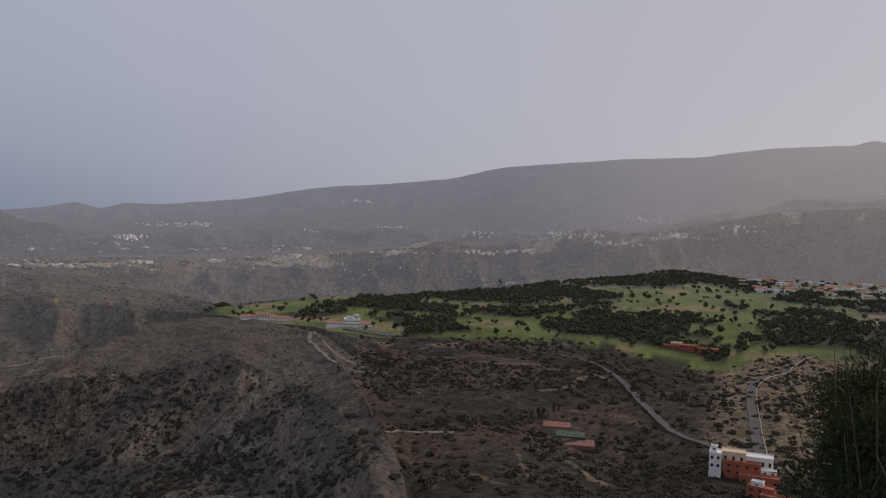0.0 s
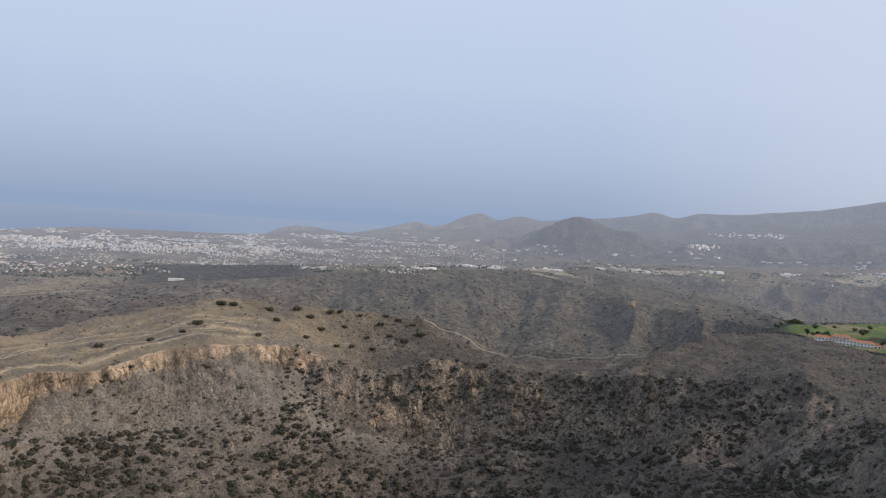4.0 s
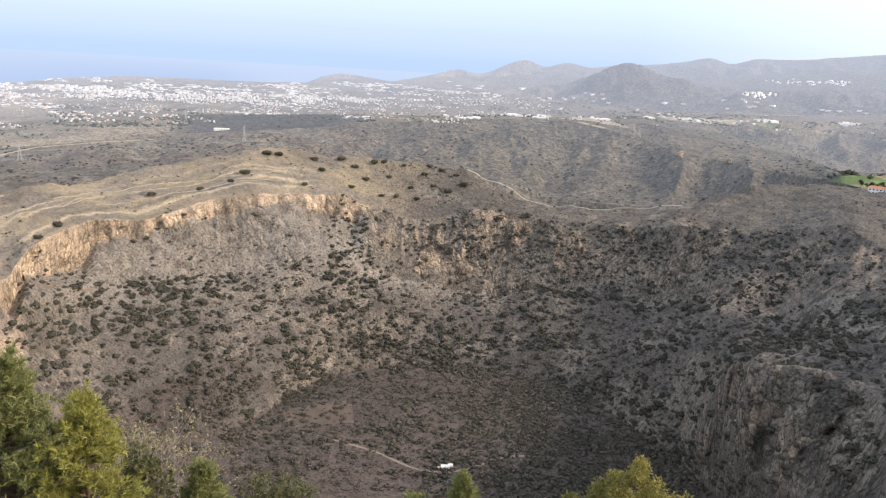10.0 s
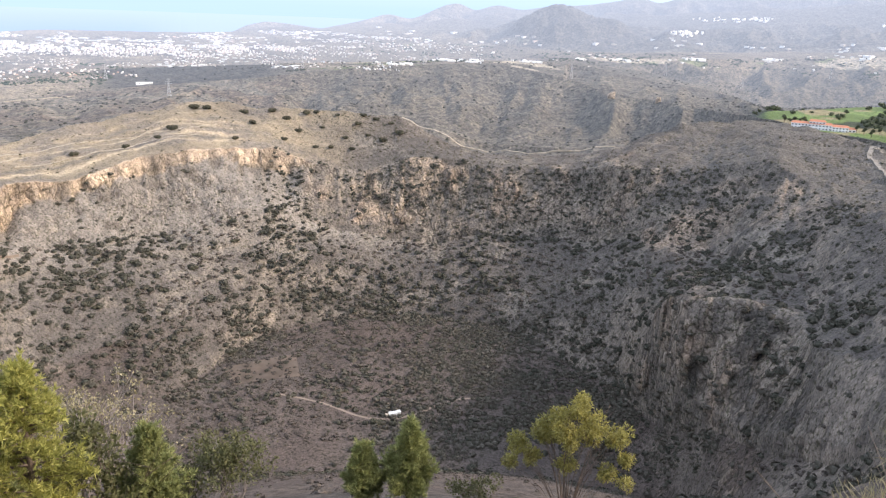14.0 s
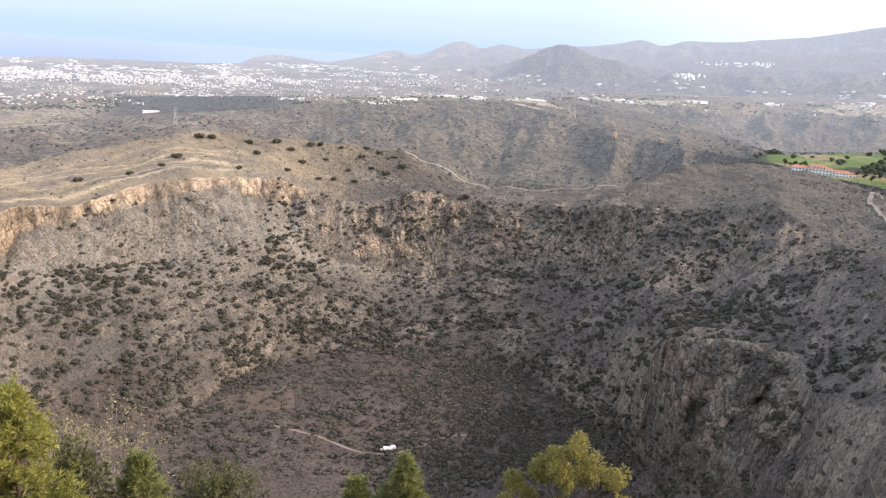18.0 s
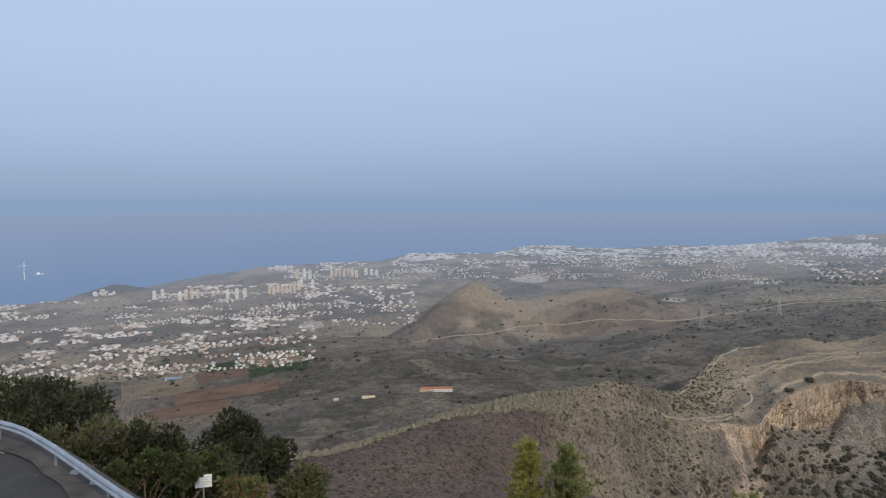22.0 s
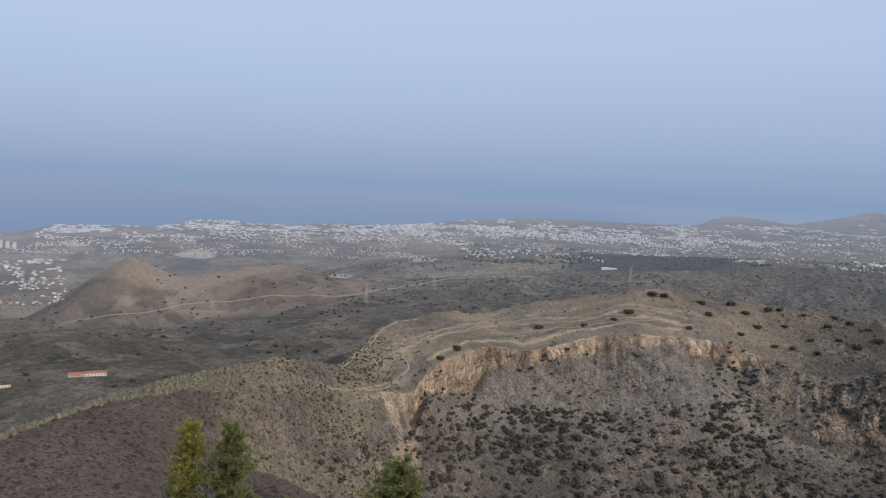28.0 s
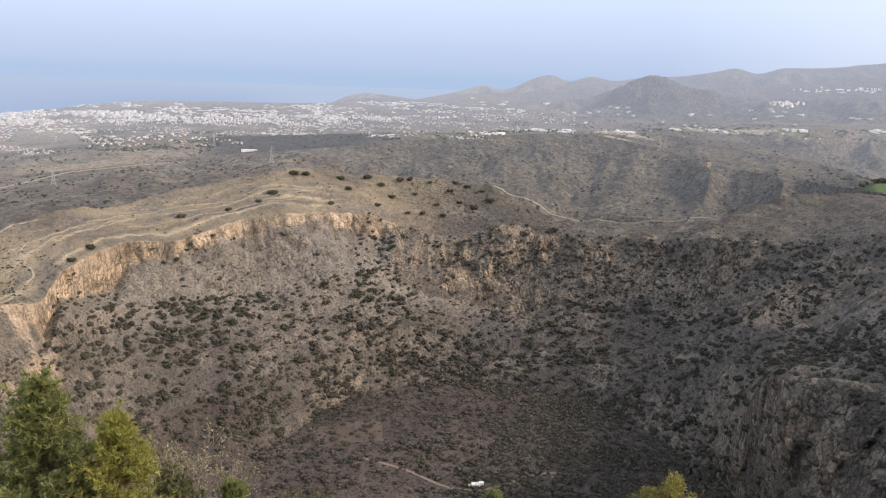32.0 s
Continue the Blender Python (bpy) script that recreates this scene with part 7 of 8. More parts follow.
p = spot(197.3, 1310)
p.z = EYE - 1310 * math.tan(radians(6.66))
house("golf_hotel", p, "long white two-storey hotel with a red tiled roof", [
    (-34, 12, 0, 14, 0, 7, dict(wall=WHITE, roof=TILES, storeys=2, bays=12, pitched=True)), (12, 30, -3, 12, 0, 6, dict(wall=WHITE, roof=TILES, storeys=2, bays=5, pitched=True)),
    (-14, 4, 2, 13, 7, 10, dict(wall=WHITE, roof=TILES, bays=5, pitched=True)), (30, 38, 2, 12, 0, 4, dict(wall=WHITE, roof=TILES, bays=2, pitched=True))], "hotel", scale=1.25)
house("club_house", seen(203.2, -6.9, 1.0), "white golf club house with a low tower and red roofs", [
    (-30, -6, 0, 16, 0, 5.5, dict(wall=WHITE, roof=TILES, bays=7, pitched=True)), (-6, 16, -2, 18, 0, 9, dict(wall=WHITE, storeys=2, bays=6)), (8, 14, 4, 10, 9, 15, dict(wall=WHITE, bays=2)),
    (16, 34, 0, 14, 0, 5, dict(wall=WHITE, roof=TILES, bays=5, pitched=True)), (-2, 6, 4, 12, 9, 11.5, dict(wall=WHITE, bays=2))], "club house", scale=1.15)
house("terracotta_villa", seen(227.9, -7.45), "low rambling terracotta villa among dark trees", [
    (-34, -12, 4, 18, 0, 6, dict(wall=TERRACOTTA, storeys=1, bays=5)), (-12, 12, -2, 16, 0, 8, dict(wall=TERRACOTTA, storeys=2, bays=6)), (12, 40, -8, 8, -2, 6, dict(wall=TERRACOTTA, storeys=2, bays=6)), (-24, -8, 8, 20, 6, 9.5, dict(wall=CREAM, bays=4))])
p = seen(231.6, -15.7)
house("hillside_house", p, "stepped white and terracotta house with roof terraces above the road", [
    (-20, -12, 0, 13, 5, 16, dict(wall=WHITE, storeys=2, bays=2)), (-12, 4, 8, 20, 8, 16, dict(wall=CREAM, storeys=1, bays=3)), (4, 22, 10, 22, 6, 14, dict(wall=WHITE, storeys=1, bays=4)), (-19, -15, 3, 8, 17, 20, dict(wall=WHITE, bays=1)),
    (-10, 14, 2, 9, 2, 11, dict(wall=TERRACOTTA, storeys=2, bays=4)), (0, 26, -7, 1, -3, 5, dict(wall=TERRACOTTA, storeys=1, bays=4)), (5, 27, -16, -8, -9, -1, dict(wall=TERRACOTTA, storeys=1, bays=3)), (12, 28, -25, -17, -15, -6, dict(wall=TERRACOTTA, storeys=1, bays=3)), (14, 24, 1, 6, 5, 8, dict(wall=WHITE, bays=2))])
house("terraced_house", seen(233.5, -17.0), "terracotta house stepping down the slope with white roof terraces", [
    (-14, 2, 6, 14, 0, 7, dict(wall=TERRACOTTA, storeys=2, bays=3)), (-4, 12, -2, 5, -1, 5, dict(wall=TERRACOTTA, storeys=2, bays=3)), (2, 15, -10, -3, -3, 3, dict(wall=TERRACOTTA, bays=3)), (-12, -5, 8, 13, 7, 9.5, dict(wall=WHITE, bays=1))], turn=-12)
house("crater_farmhouse", seen(168.1, -29.5), "small whitewashed ruin on the crater floor beside a dark tree", [
    (-5, 4, 0, 6, 0, 3.6, dict(wall=WHITE, bays=3)), (4, 9, 1, 6, 0, 4.6, dict(wall=WHITE, bays=1)), (-9, -5, 2, 6, 0, 1.6, dict(wall=CREAM, bays=1))], turn=12, scale=0.75)
house("farmhouse", seen(113.5, -14.0), "long low farmhouse with an orange tiled roof on the plain", [
    (-26, -6, 0, 8, 0, 3.2, dict(wall=CREAM, roof=TILES, bays=5, pitched=True)), (-6, 22, -2, 8, 0, 4, dict(wall=WHITE, roof=TILES, bays=7, pitched=True))], scale=0.95)
house("farm_shed", seen(108.3, -14.42), "long low pale shed beside a track", [(-13, 13, 0, 7, 0, 3, dict(wall=CREAM, bays=5))], "shed", scale=0.7)
house("farm_shed", seen(105.9, -14.5), "small pale shed on the plain", [(-5, 5, 0, 5, 0, 3, dict(wall=CREAM, bays=2))], "shed", scale=0.7)
house("plateau_shed", seen(150.4, -5.55), "long white shed on the plateau beside a pylon", [(-22, 22, 0, 10, 0, 5, dict(wall=WHITE, bays=7))], "shed")
for b, e, s in ((213.3, -3.55, 1.0), (215.0, -3.3, 1.3), (202.3, -4.15, 0.8), (203.0, -4.4, 0.9), (226.0, -1.95, 1.4), (227.6, -2.1, 1.0)):
    house("country_house", seen(b, e), "white country house at the edge of the woods", [(-11 * s, 9 * s, 0, 9 * s, 0, 6 * s, dict(wall=WHITE, roof=TILES, storeys=2, bays=5, pitched=s < 1)), (9 * s, 16 * s, 1, 8 * s, 0, 4 * s, dict(wall=WHITE, bays=2))])

# the village among trees: one house of each kind, then copies
g = np.random.default_rng(14)
kinds = []
for k, (wall, roof, pitched) in enumerate(((WHITE, None, False), (WHITE, TILES, True), (CREAM, None, False), (TERRACOTTA, TILES, True))):
    kinds.append(house("village_house", spot(236, 2300), "two-storey village house among trees on the hill", [(-9, 7, 0, 10, 0, 7, dict(wall=wall, roof=roof, storeys=2, bays=4, pitched=pitched)), (7, 14, 2, 9, 0, 4, dict(wall=wall, bays=2))], group="village houses"))
used = set()
for k in range(74):
    b = 231.2 + 11 * g.random() ** 0.9
    p = seen(b, -2.28 - 0.85 * g.random() ** 1.4)
    i = int(g.choice(4, p=(0.5, 0.25, 0.15, 0.1)))
    m = at(p, facing(p) + 40 * g.normal()) @ Matrix.Diagonal((1.35, 1.35, 1.25, 1))
    ob = kinds[i] if i not in used else copy_thing(kinds[i], m)
    ob.matrix_world = m
    used.add(i)

# clay courts on a terrace
for b, e, mat in ((218.9, -13.35, COURT), (219.9, -13.95, COURT_GREEN), (220.6, -14.5, COURT)):
    p = seen(b, e)
    ob = thing("tennis_court", at(p + Vector((0, 0, 1.2)), facing(p)), "faded red clay tennis court on a terrace" if mat is COURT else "green hard court between clay courts", "tennis court", "courts")
    bm = bmesh.new()
    box(bm, -13, 13, -11, 11, -4, 0.0)
    part("surface", bm, mat, ob)
    for x0, x1, y0, y1 in ((-11, 11, -5.2, -4.9), (-11, 11, 4.9, 5.2), (-11.2, -10.9, -5, 5), (10.9, 11.2, -5, 5), (-0.15, 0.15, -6, 6)):
        bm = bmesh.new()
        box(bm, x0, x1, y0, y1, 0.0, 0.03)
        part("court_line", bm, LINE, ob)

# field on the crater floor, water tank and fields on the plain
def field_patch(name, sights, material, label, category):
    bm = bmesh.new()
    corners = [seen(b, e) for b, e in sights]
    n = 10
    grid = []
    for i in range(n + 1):
        row = []
        for j in range(n + 1):
            u, v = i / n, j / n
            p = corners[0] * (1 - u) * (1 - v) + corners[1] * u * (1 - v) + corners[2] * u * v + corners[3] * (1 - u) * v
            row.append(bm.verts.new((p.x, p.y, ground_xy(p.x, p.y) + 0.45)))
        grid.append(row)
    for i in range(n):
        for j in range(n):
            bm.faces.new((grid[i][j], grid[i + 1][j], grid[i + 1][j + 1], grid[i][j + 1]))
    ob = new(name, bpy.data.meshes.new(name))
    bmesh.ops.solidify(bm, geom=bm.faces[:], thickness=0.4)
    bm.to_mesh(ob.data)
    ob.data.materials.append(material)
    return tagged(ob, label, category)


RED_SOIL = paint("ploughed_red_soil", (0.33, 0.205, 0.145), 0.95, 0.03, 0.3)
CROP = paint("field_crop", (0.085, 0.13, 0.062), 0.95, 0.03, 0.3)
FALLOW = paint("fallow_field", (0.38, 0.30, 0.21), 0.95, 0.03, 0.3)
field_patch("bare_field", [(154.6, -25.5), (160.2, -24.9), (160.5, -26.5), (155.2, -26.8)], SOIL_PALE, "bare brown field on the crater floor", "field")
FIELDS = (([(91.0, -12.6), (95.5, -12.3), (96.0, -13.2), (91.0, -13.6)], FALLOW, "dry fallow field on the plain"), ([(95.8, -12.2), (99.5, -11.9), (99.8, -12.4), (96.2, -12.9)], RED_SOIL, "ploughed reddish field on the plain"),
          ([(99.5, -12.0), (103.2, -11.7), (103.4, -12.3), (99.7, -12.6)], CROP, "green crop strip on the plain"), ([(94.5, -13.4), (101.5, -12.8), (101.8, -13.5), (94.5, -14.2)], RED_SOIL, "ploughed reddish field on the plain"),
          ([(92.5, -14.3), (98.5, -14.0), (98.0, -14.8), (92.5, -15.0)], RED_SOIL, "ploughed reddish field on the plain"), ([(100.0, -11.2), (103.5, -11.0), (103.8, -11.6), (100.2, -11.9)], FALLOW, "dry fallow field on the plain"),
          ([(96.6, -11.5), (99.0, -11.3), (99.2, -11.8), (96.7, -12.1)], CROP, "green crop strip on the plain"))
for sights, mat, label in FIELDS:
    field_patch("field", sights, mat, label, "field")
p = seen(94.4, -12.35)
tank = thing("water_tank", at(p, facing(p)), "rectangular open reservoir holding blue water among fields", "reservoir")
bm = bmesh.new()
box(bm, -14, 14, -14, 14, -3, 1.2)
part("walls", bm, CREAM, tank)
bm = bmesh.new()
box(bm, -12.5, 12.5, -12.5, 12.5, 1.2, 1.25)
part("water_surface", bm, paint("tank_water", (0.10, 0.17, 0.22), 0.2, 0.1, 0.1), tank)

# rock pinnacles on the far slope
for b, e, h in ((183.35, -5.5, 15), (186.6, -5.55, 12)):
    v, f = ico(int(b), 1.0, 0.5, 3)
    p = seen(b, e)
    ob = thing("rock_pinnacle", at(p, b), "weathered brown rock pinnacle on the far slope", "rock", "pinnacles")
    piece("rock", mesh_of("rock", (v * np.array([0.55, 0.45, 0.8]) * h + np.array([0, 0, -h * 0.2])).tolist(), f.tolist(), paint("pinnacle_rock", (0.36, 0.29, 0.225), 0.95, 0.2, 0.4, bumpy=0.6)), ob)


# ---- pylons ----
def pylon(name, p, height):
    ob = thing(name, at(p, facing(p) + 15), "grey steel lattice pylon on the dry plateau", "pylon", "pylons")
    w = 0.10 * height
    legs = []
    for sx, sy in ((1, 1), (1, -1), (-1, -1), (-1, 1)):
        bm = bmesh.new()
        limb(bm, (sx * w, sy * w, -2), (sx * w * 0.22, sy * w * 0.22, height * 0.7), 0.28, 0.2, 4)
        limb(bm, (sx * w * 0.22, sy * w * 0.22, height * 0.7), (0, 0, height), 0.2, 0.12, 4)
        part("leg", bm, LATTICE, ob)
    bm = bmesh.new()
    for k in range(7):
        z0, z1 = height * 0.1 * k, height * 0.1 * (k + 1)
        a, b = w * (1 - 0.78 * z0 / (0.7 * height)), w * (1 - 0.78 * z1 / (0.7 * height))
        for s in (1, -1):
            limb(bm, (-a, s * a, z0), (b, s * b, z1), 0.12, 0.12, 4)
            limb(bm, (a, s * a, z0), (-b, s * b, z1), 0.12, 0.12, 4)
            limb(bm, (s * a, -a, z0), (s * b, b, z1), 0.12, 0.12, 4)
    part("bracing", bm, LATTICE, ob)
    for z, r in ((0.68, 0.17), (0.79, 0.14), (0.9, 0.11)):
        bm = bmesh.new()
        limb(bm, (-r * height, 0, z * height), (r * height, 0, z * height), 0.16, 0.16, 4)
        limb(bm, (-r * height, 0, z * height), (0, 0, (z + 0.05) * height), 0.1, 0.1, 4)
        limb(bm, (r * height, 0, z * height), (0, 0, (z + 0.05) * height), 0.1, 0.1, 4)
        part("crossarm", bm, LATTICE, ob)
    return ob


pylon_spots = ((180.4, -4.35, 44), (186.9, -3.75, 46), (151.95, -6.35, 40), (148.0, -5.2, 44), (161.1, -4.35, 46), (169.8, -3.75, 46), (132.6, -9.0, 46), (137.6, -7.8, 46), (197.3, -3.3, 46), (192.0, -4.3, 40))
base_pylon = None
for b, e, h in pylon_spots:
    p = seen(b, e)
    if base_pylon is None:
        base_pylon = pylon("pylon", p, 44)
    else:
        m = at(p, facing(p) + 15)
        copy_thing(base_pylon, m).matrix_world = m

# ---- towns ----
def town(name, places, widths, heights, material, label, seed=1):
    g = np.random.default_rng(seed)
    cell = np.floor(places[:, :2] / 13).astype(int)            # houses stand apart
    keep = np.sort(np.unique(cell, axis=0, return_index=True)[1])
    places, widths, heights = places[keep], widths[keep], heights[keep]
    n = len(places)
    a = rough(places[:, 0], places[:, 1], 0 * places[:, 0], 120, 77) * 2 + 0.12 * g.normal(size=n)      # streets keep one direction
    w, d = widths, widths * (0.5 + 0.6 * g.random(n))
    corner = np.array([(-1, -1), (1, -1), (1, 1), (-1, 1)]) * 0.5
    x, y = corner[None, :, 0] * w[:, None], corner[None, :, 1] * d[:, None]
    c, s = np.cos(a)[:, None], np.sin(a)[:, None]
    px, py = x * c - y * s + places[:, 0:1], x * s + y * c + places[:, 1:2]
    lo = np.stack([px, py, np.repeat(places[:, 2:3] - 6, 4, 1)], -1)
    hi = np.stack([px, py, np.repeat(places[:, 2:3] + heights[:, None], 4, 1)], -1)
    v = np.concatenate([lo, hi], 1).reshape(-1, 3)
    q = np.array([(4, 5, 6, 7), (0, 1, 5, 4), (1, 2, 6, 5), (2, 3, 7, 6), (3, 0, 4, 7)])
    f = (np.arange(n)[:, None, None] * 8 + q[None]).reshape(-1, 4)
    return tagged(new(name, mesh_of(name, v.tolist(), f.tolist(), material)), label, "town", kind="stuff")


def quarter(seed, n, b0, b1, e0, e1, grain, cut, bias=0.0, spread=0.25):
    """Places on the land between two bearings and slopes of sight, gathered in clusters."""
    angle = np.degrees(np.arctan2(Z - EYE, D))
    inside = (B2 > b0) & (B2 < b1) & (angle > e0) & (angle < e1) & (D > 1300)
    near = smooth(cut, cut + spread, octaves(B2 * 55, angle * 420, 0 * X, grain, 3, seed) + bias)
    db = np.gradient(rad)[None, :]
    da = np.abs(np.gradient(angle, axis=0))
    g = np.random.default_rng(seed)
    top = np.maximum.accumulate(angle, 0)
    shown = angle >= top - 1e-6
    w = (inside * near * shown * da * db).ravel()
    k = np.searchsorted(np.cumsum(w), g.random(n) * w.sum())
    i, j = np.unravel_index(np.minimum(k, w.size - 1), D.shape)
    i, j = np.clip(i, 0, len(SEG) - 2), np.clip(j, 0, NB - 2)
    f, h = g.random((n, 1)), g.random((n, 1))
    P = np.stack([X, Y, Z], -1)
    return P[i, j] * (1 - f) * (1 - h) + P[i + 1, j] * f * (1 - h) + P[i, j + 1] * (1 - f) * h + P[i + 1, j + 1] * f * h


# far walls with haze emitted over their own colour, thinner on the uplands
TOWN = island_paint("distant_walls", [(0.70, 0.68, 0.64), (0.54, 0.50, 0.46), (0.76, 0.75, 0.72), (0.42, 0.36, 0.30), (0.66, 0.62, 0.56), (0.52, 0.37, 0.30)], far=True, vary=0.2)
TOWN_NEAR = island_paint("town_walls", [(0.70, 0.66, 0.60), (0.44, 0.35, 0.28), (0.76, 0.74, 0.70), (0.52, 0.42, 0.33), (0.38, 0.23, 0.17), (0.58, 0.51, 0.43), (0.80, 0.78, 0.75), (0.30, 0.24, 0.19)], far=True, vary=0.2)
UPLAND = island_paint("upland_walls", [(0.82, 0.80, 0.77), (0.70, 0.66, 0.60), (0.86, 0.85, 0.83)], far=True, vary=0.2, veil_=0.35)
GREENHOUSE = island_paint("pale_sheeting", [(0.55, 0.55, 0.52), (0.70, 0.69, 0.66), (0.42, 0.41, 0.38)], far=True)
for k, (name, seed, n, b0, b1, e0, e1, grain, cut, w0, w1, h0, h1, mat, label) in enumerate((
    ("plain_city", 201, 1600, 122, 168, -4.4, -1.75, 90, 0.1, 4, 20, 2.0, 4.0, TOWN, "white city spread over the coastal plain"),
    ("plain_city_core", 202, 1600, 133, 162, -3.75, -2.95, 110, -0.2, 6, 18, 4, 10, TOWN, "crowded white blocks at the heart of the distant city"),
    ("coast_suburb", 203, 2100, 101, 138, -5.8, -3.25, 100, 0.0, 4, 18, 2.0, 4.5, TOWN, "pale suburbs along the coast"),
    ("hill_town", 204, 1900, 76.5, 104.5, -12.0, -8.4, 110, 0.12, 5, 14, 2.5, 5, TOWN_NEAR, "white and pink houses scattered over the hills by the sea"),
    ("harbour_town", 205, 1500, 76.5, 108, -8.6, -6.0, 110, 0.12, 5, 14, 2.5, 5.5, TOWN_NEAR, "white town on the slopes above the sea"),
    ("hillside_village", 206, 330, 103.5, 112, -9.2, -6.2, 90, -0.05, 6, 16, 2.5, 5, TOWN_NEAR, "white village houses below a dry hill"),
    ("valley_hamlets", 207, 260, 160, 174, -3.6, -2.0, 120, 0.05, 4, 10, 3, 6, TOWN, "scattered white hamlets below the distant hills"),
    ("plateau_farms", 209, 130, 164, 215, -3.5, -1.2, 110, 0.2, 6, 26, 2.5, 4.5, TOWN, "white farm buildings and sheds along the plateau"),
    ("greenhouses", 210, 500, 96, 166, -4.4, -2.6, 200, 0.1, 14, 42, 1.5, 3, GREENHOUSE, "flat pale greenhouses on the plain"),
    ("valley_estate", 211, 160, 139, 150, -5.3, -4.3, 90, -0.1, 5, 14, 3, 5, TOWN_NEAR, "small houses among trees in the valley"))):
    pl = quarter(seed, n, b0, b1, e0, e1, grain, cut, spread=0.5 if "core" in name else 0.25)
    g = np.random.default_rng(seed)
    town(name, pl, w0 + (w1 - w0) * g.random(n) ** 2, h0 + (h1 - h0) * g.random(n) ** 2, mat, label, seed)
# hamlets on the hazy uplands and farms along the plateau's edge: bearing, slope of sight, spread of both, how many
HAMLETS = ((187.9, -0.9, 0.9, 0.10, 34), (190.4, 0.05, 1.3, 0.08, 26), (192.6, 0.2, 0.7, 0.08, 16), (203.4, 2.3, 1.2, 0.10, 18), (200.6, 0.0, 0.5, 0.05, 8), (206.3, 0.5, 1.0, 0.05, 16), (212.5, 0.2, 1.6, 0.12, 18), (219.4, 0.4, 2.2, 0.10, 34), (224.5, 1.7, 1.4, 0.12, 30),
           (227.0, 0.6, 2.2, 0.15, 24), (222.6, -0.1, 1.6, 0.08, 20), (231.0, 1.2, 1.2, 0.12, 10))
FARMS = ((180.9, -2.95, 0.5, 0.05, 7), (184.0, -2.85, 0.8, 0.05, 10), (188.6, -2.6, 0.6, 0.05, 8), (193.4, -2.35, 0.7, 0.05, 9), (199.0, -1.9, 0.6, 0.05, 8), (206.0, -1.35, 1.2, 0.05, 10), (213.0, -1.1, 1.2, 0.08, 12), (172.5, -3.45, 1.6, 0.08, 14), (177.0, -3.3, 1.2, 0.07, 12), (168.0, -3.85, 1.0, 0.08, 10), (215.8, -0.9, 0.8, 0.08, 8))
for name, groups, w0, w1, h0, h1, label in (("upland_villages", HAMLETS, 6, 18, 4, 9, "white villages on the hazy uplands"), ("edge_farms", FARMS, 8, 30, 3, 5.5, "long white farm buildings along the plateau edge")):
    g = np.random.default_rng(19)
    pl = np.array([seen(b + db * g.normal() * 0.6, e + de * g.normal()) for b, e, db, de, k in groups for _ in range(k)])
    n = len(pl)
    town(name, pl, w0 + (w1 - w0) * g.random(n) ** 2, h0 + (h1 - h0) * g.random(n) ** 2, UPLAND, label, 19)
n = 1800
pl = np.concatenate([quarter(221, 700, 76.5, 106, -12.4, -7.0, 90, 0.1), quarter(222, 500, 139, 150, -5.6, -4.2, 90, 0.0), quarter(223, 600, 165, 200, -3.2, -2.3, 90, 0.15)])
clumps("town_trees", pl, 2 + 4 * np.random.default_rng(15).random(n) ** 2, island_paint("distant_leaves", [(0.03, 0.05, 0.025), (0.06, 0.08, 0.04)], far=True), "dark trees and hedges between distant houses", "woodland", tall=0.8)

FAR_PANE = island_paint("distant_panes", [(0.10, 0.11, 0.13), (0.16, 0.17, 0.19)], far=True)


def tower_block(name, p, w, d, h, mat, turn):
    ob = thing(name, at(p, facing(p) + turn), "tall pale apartment tower above the seaside town", "apartment block", "apartment towers")
    bm = bmesh.new()
    box(bm, -w / 2, w / 2, -d / 2, d / 2, -8, h)
    part("wall", bm, mat, ob)
    bm = bmesh.new()
    box(bm, -w * 0.2, w * 0.2, -d * 0.2, d * 0.2, h, h + 3)
    part("roof_house", bm, mat, ob)
    for k in range(int(h / 4.5)):
        for x in (-0.3, 0.0, 0.3):
            bm = bmesh.new()
            box(bm, w * (x - 0.09), w * (x + 0.09), -d / 2 - 0.1, -d / 2 + 0.1, 2 + 4.5 * k, 4.2 + 4.5 * k)
            part("window", bm, FAR_PANE, ob)
    return ob


PALE_TOWER = island_paint("pale_tower_walls", [(0.76, 0.70, 0.60), (0.80, 0.78, 0.74)], far=True)
TAN_TOWER = island_paint("tan_tower_walls", [(0.66, 0.52, 0.36), (0.70, 0.58, 0.44)], far=True)
g = np.random.default_rng(16)
towers = [(93.3, -6.75, 34), (93.85, -6.7, 36), (95.0, -6.9, 34), (95.4, -6.85, 38), (95.8, -6.8, 36), (96.2, -6.8, 34), (98.25, -6.9, 36), (98.9, -6.88, 38), (99.45, -6.85, 36),
          (101.2, -6.65, 30), (101.5, -6.7, 32), (101.8, -6.6, 34), (102.1, -6.65, 34), (102.4, -6.6, 36), (102.7, -6.6, 36), (103.0, -6.5, 36), (103.3, -6.45, 40), (103.5, -6.2, 40), (103.2, -5.6, 42), (103.7, -5.6, 44), (104.1, -5.65, 40), (104.3, -6.3, 34),
          (105.7, -5.55, 34), (106.0, -5.5, 38), (106.3, -5.5, 38), (106.6, -5.55, 40), (106.9, -5.5, 36), (107.2, -5.55, 38), (107.5, -5.6, 34), (108.2, -5.4, 30), (108.6, -5.45, 28), (109.0, -5.5, 26)]
bases = {}
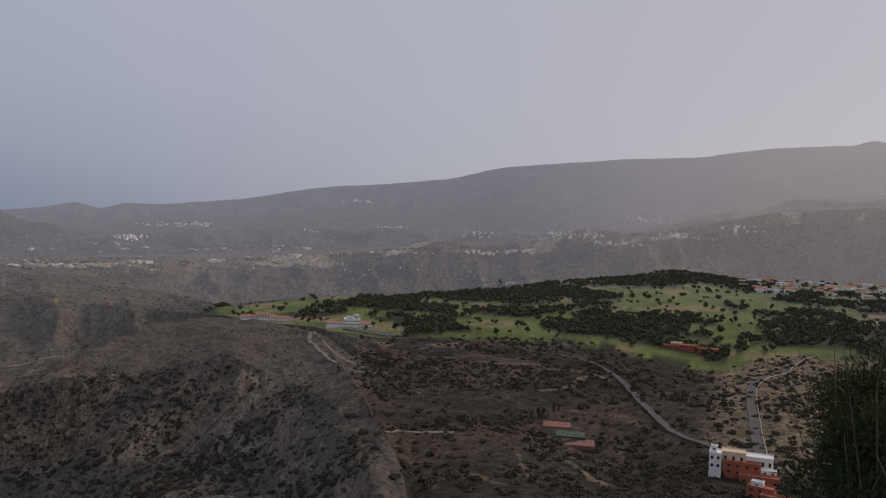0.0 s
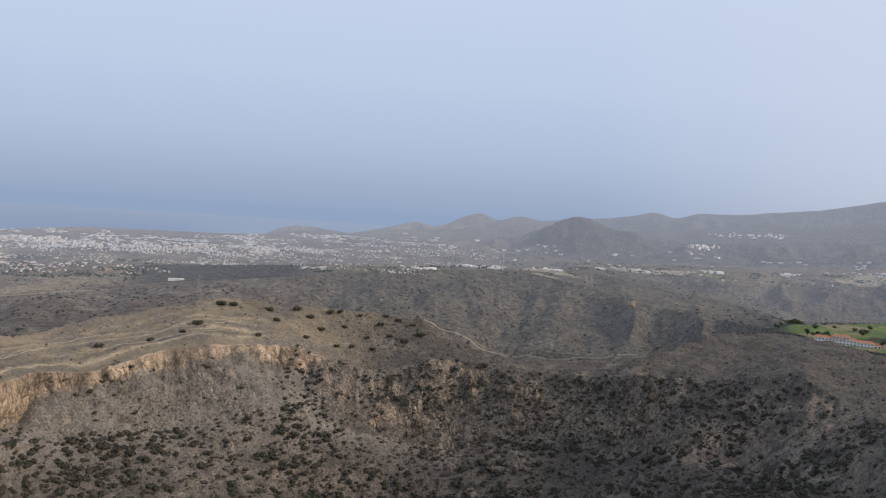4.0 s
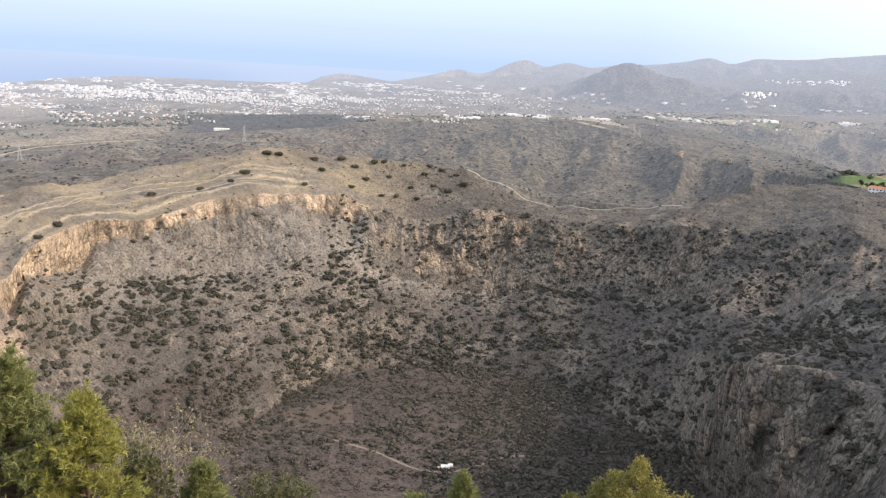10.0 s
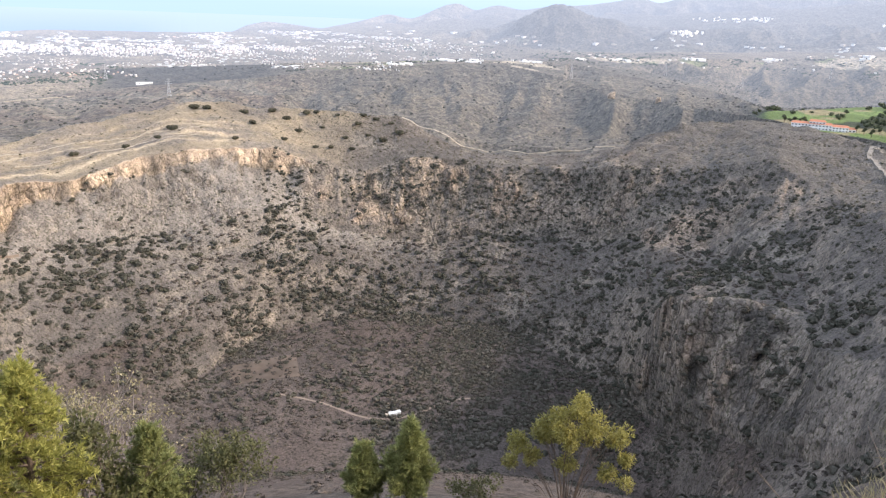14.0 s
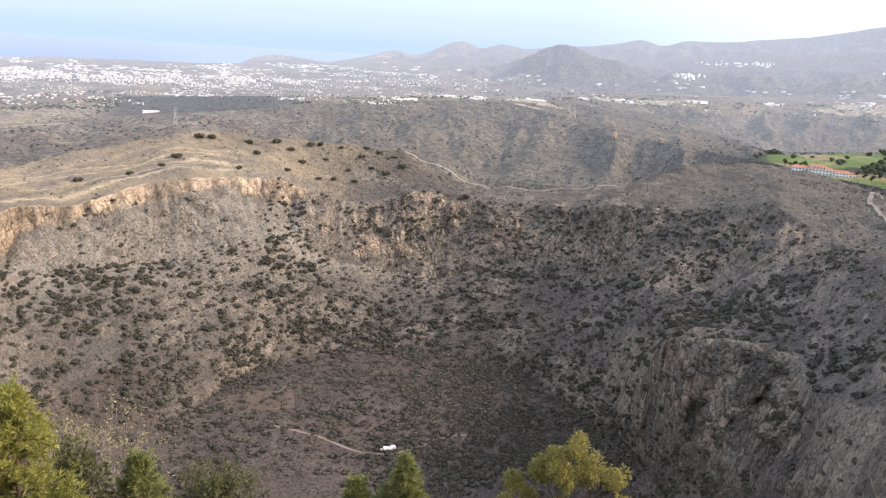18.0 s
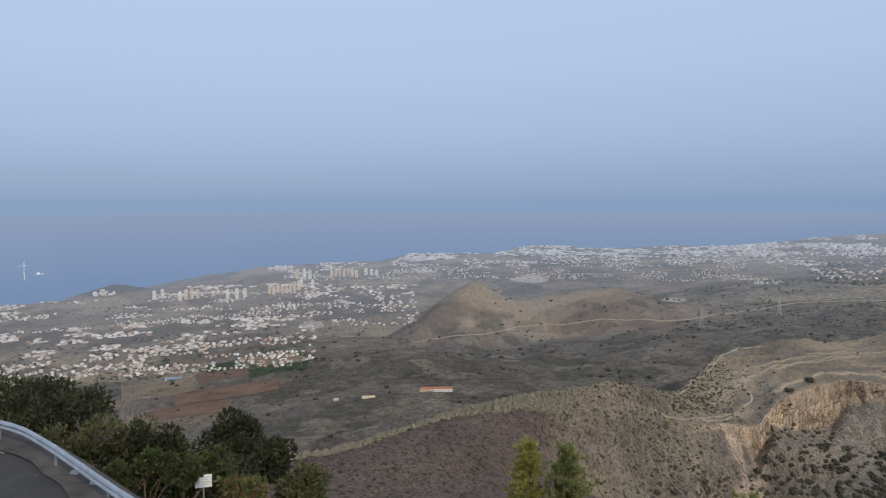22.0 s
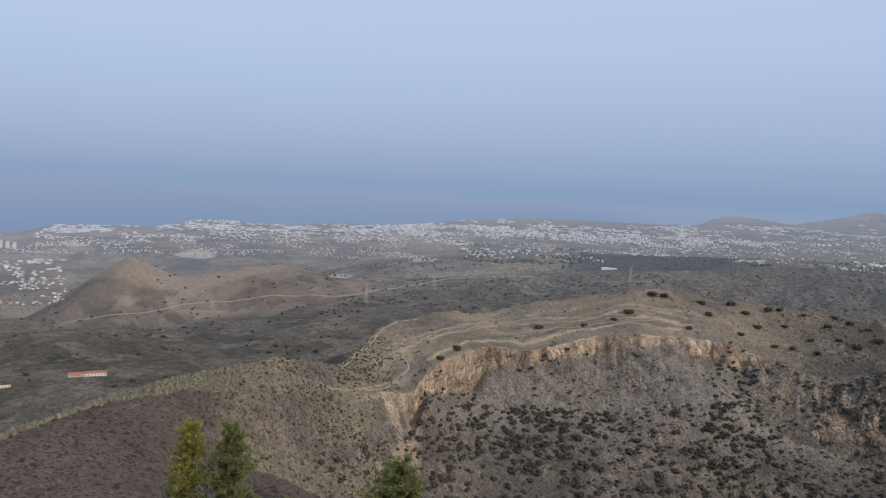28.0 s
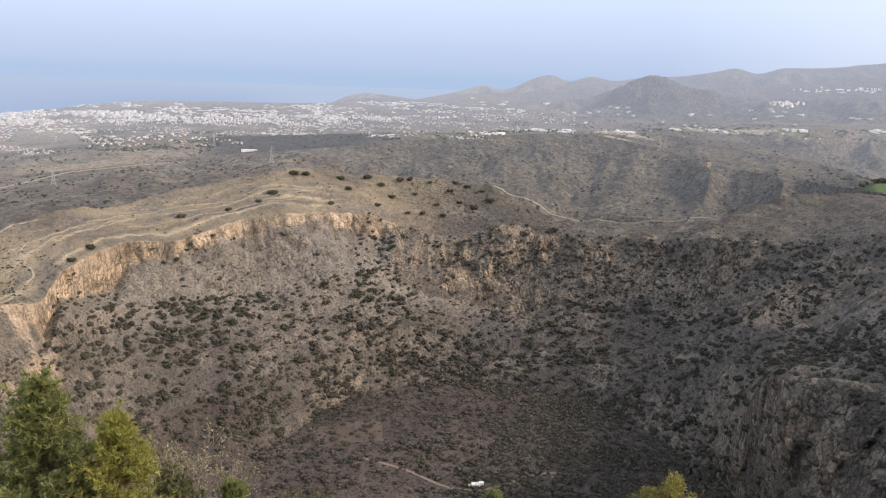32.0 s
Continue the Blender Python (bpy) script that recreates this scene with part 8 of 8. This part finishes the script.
for k, (b, e, h) in enumerate(towers):
    p = seen(b, e)
    tan = 95.1 < b < 97 or 101 < b < 103.4 or 105.5 < b < 107.6
    m = at(p, facing(p) + 8 * g.normal()) @ Matrix.Diagonal((1, 1, h / 36, 1))
    if tan not in bases:
        bases[tan] = tower_block("apartment_tower", p, 12, 12, 33, TAN_TOWER if tan else PALE_TOWER, 0)
        bases[tan].matrix_world = m
    else:
        copy_thing(bases[tan], m).matrix_world = m

# power-station chimney, wind turbine and ship
p = Vector((3790 * math.sin(radians(82.0)), 3790 * math.cos(radians(82.0)), EYE + 3790 * math.tan(radians(-6.6))))
ch = thing("chimney", at(p), "tall slim pale power-station chimney by the sea", "chimney")
bm = bmesh.new()
limb(bm, (0, 0, -20), (0, 0, 92), 5.5, 4.0, 14)
part("stack", bm, PALE_TOWER, ch)
bm = bmesh.new()
limb(bm, (0, 0, 92), (0, 0, 98), 4.2, 4.2, 14)
part("rim", bm, FAR_PANE, ch, "dark rim")
FAR_WHITE = island_paint("distant_white_steel", [(0.85, 0.86, 0.88), (0.8, 0.82, 0.84)], far=True)
b, d = 85.35, 4050
p = Vector((d * math.sin(radians(b)), d * math.cos(radians(b)), EYE + d * math.tan(radians(-5.0))))
wt_ = thing("wind_turbine", at(p, facing(p)), "white wind turbine standing in the sea", "wind turbine")
bm = bmesh.new()
limb(bm, (0, 0, -25), (0, 0, 66), 2.2, 1.3, 10)
part("tower", bm, FAR_WHITE, wt_)
bm = bmesh.new()
box(bm, -1.4, 1.4, -2.5, 4, 65, 68, 0.3)
part("nacelle", bm, FAR_WHITE, wt_)
for k in range(3):
    a = radians(8 + 120 * k)
    bm = bmesh.new()
    limb(bm, (0, -3, 66.5), (30 * math.sin(a), -3, 66.5 + 30 * math.cos(a)), 1.1, 0.3, 5)
    part("blade", bm, FAR_WHITE, wt_)
b = 86.25
p = Vector((d * math.sin(radians(b)), d * math.cos(radians(b)), EYE + d * math.tan(radians(-4.75))))
ship = thing("ship", at(p, facing(p) + 10), "small white ship on the hazy sea", "ship")
bm = bmesh.new()
v = [bm.verts.new(c) for c in ((-14, -3, 0), (12, -3, 0), (17, 0, 4), (12, 3, 0), (-14, 3, 0), (-14, -3.4, 4), (12, -3.4, 4), (18, 0, 5.5), (12, 3.4, 4), (-14, 3.4, 4))]
for q in ((0, 1, 6, 5), (1, 2, 7, 6), (2, 3, 8, 7), (3, 4, 9, 8), (4, 0, 5, 9), (5, 6, 7, 8, 9), (0, 4, 3, 2, 1)):
    bm.faces.new([v[i] for i in q])
part("hull", bm, FAR_WHITE, ship)
bm = bmesh.new()
box(bm, -11, 1, -2.6, 2.6, 4, 12)
part("superstructure", bm, FAR_WHITE, ship)


# ---- parked cars by the club house ----
def car(name, p, turn, paint_, label):
    ob = thing(name, at(p, turn), label, "car", "parked cars")
    bm = bmesh.new()
    box(bm, -2.1, 2.1, -0.85, 0.85, 0.3, 0.9, 0.15)
    part("body", bm, paint_, ob)
    bm = bmesh.new()
    v = [bm.verts.new(c) for c in ((-1.3, -0.8, 0.88), (1.1, -0.8, 0.88), (1.1, 0.8, 0.88), (-1.3, 0.8, 0.88), (-0.9, -0.65, 1.45), (0.5, -0.65, 1.45), (0.5, 0.65, 1.45), (-0.9, 0.65, 1.45))]
    for q in ((4, 5, 6, 7), (0, 1, 5, 4), (1, 2, 6, 5), (2, 3, 7, 6), (3, 0, 4, 7)):
        bm.faces.new([v[i] for i in q])
    part("cabin", bm, PANE, ob)
    for x in (-1.35, 1.35):
        for y in (-0.85, 0.85):
            bm = bmesh.new()
            limb(bm, (x, y - 0.1, 0.32), (x, y + 0.1, 0.32), 0.32, 0.32, 10)
            part("wheel", bm, BLACK, ob)
    return ob


ribbon("car_park", [(203.3, -7.05), (205.0, -7.3), (207.0, -7.5)], 26, FAR_ASPHALT, 0.8)
lot = car("parked_car", seen(203.8, -7.05, 1.3), 20, SIGN_WHITE, "parked car on the club house car park")
g = np.random.default_rng(18)
for k in range(15):
    p = seen(203.4 + 0.24 * k, -7.08 - 0.045 * k + 0.09 * (k % 2), 1.3)
    m = at(p, facing(p) + 70 + 10 * g.normal())
    copy_thing(lot, m).matrix_world = m
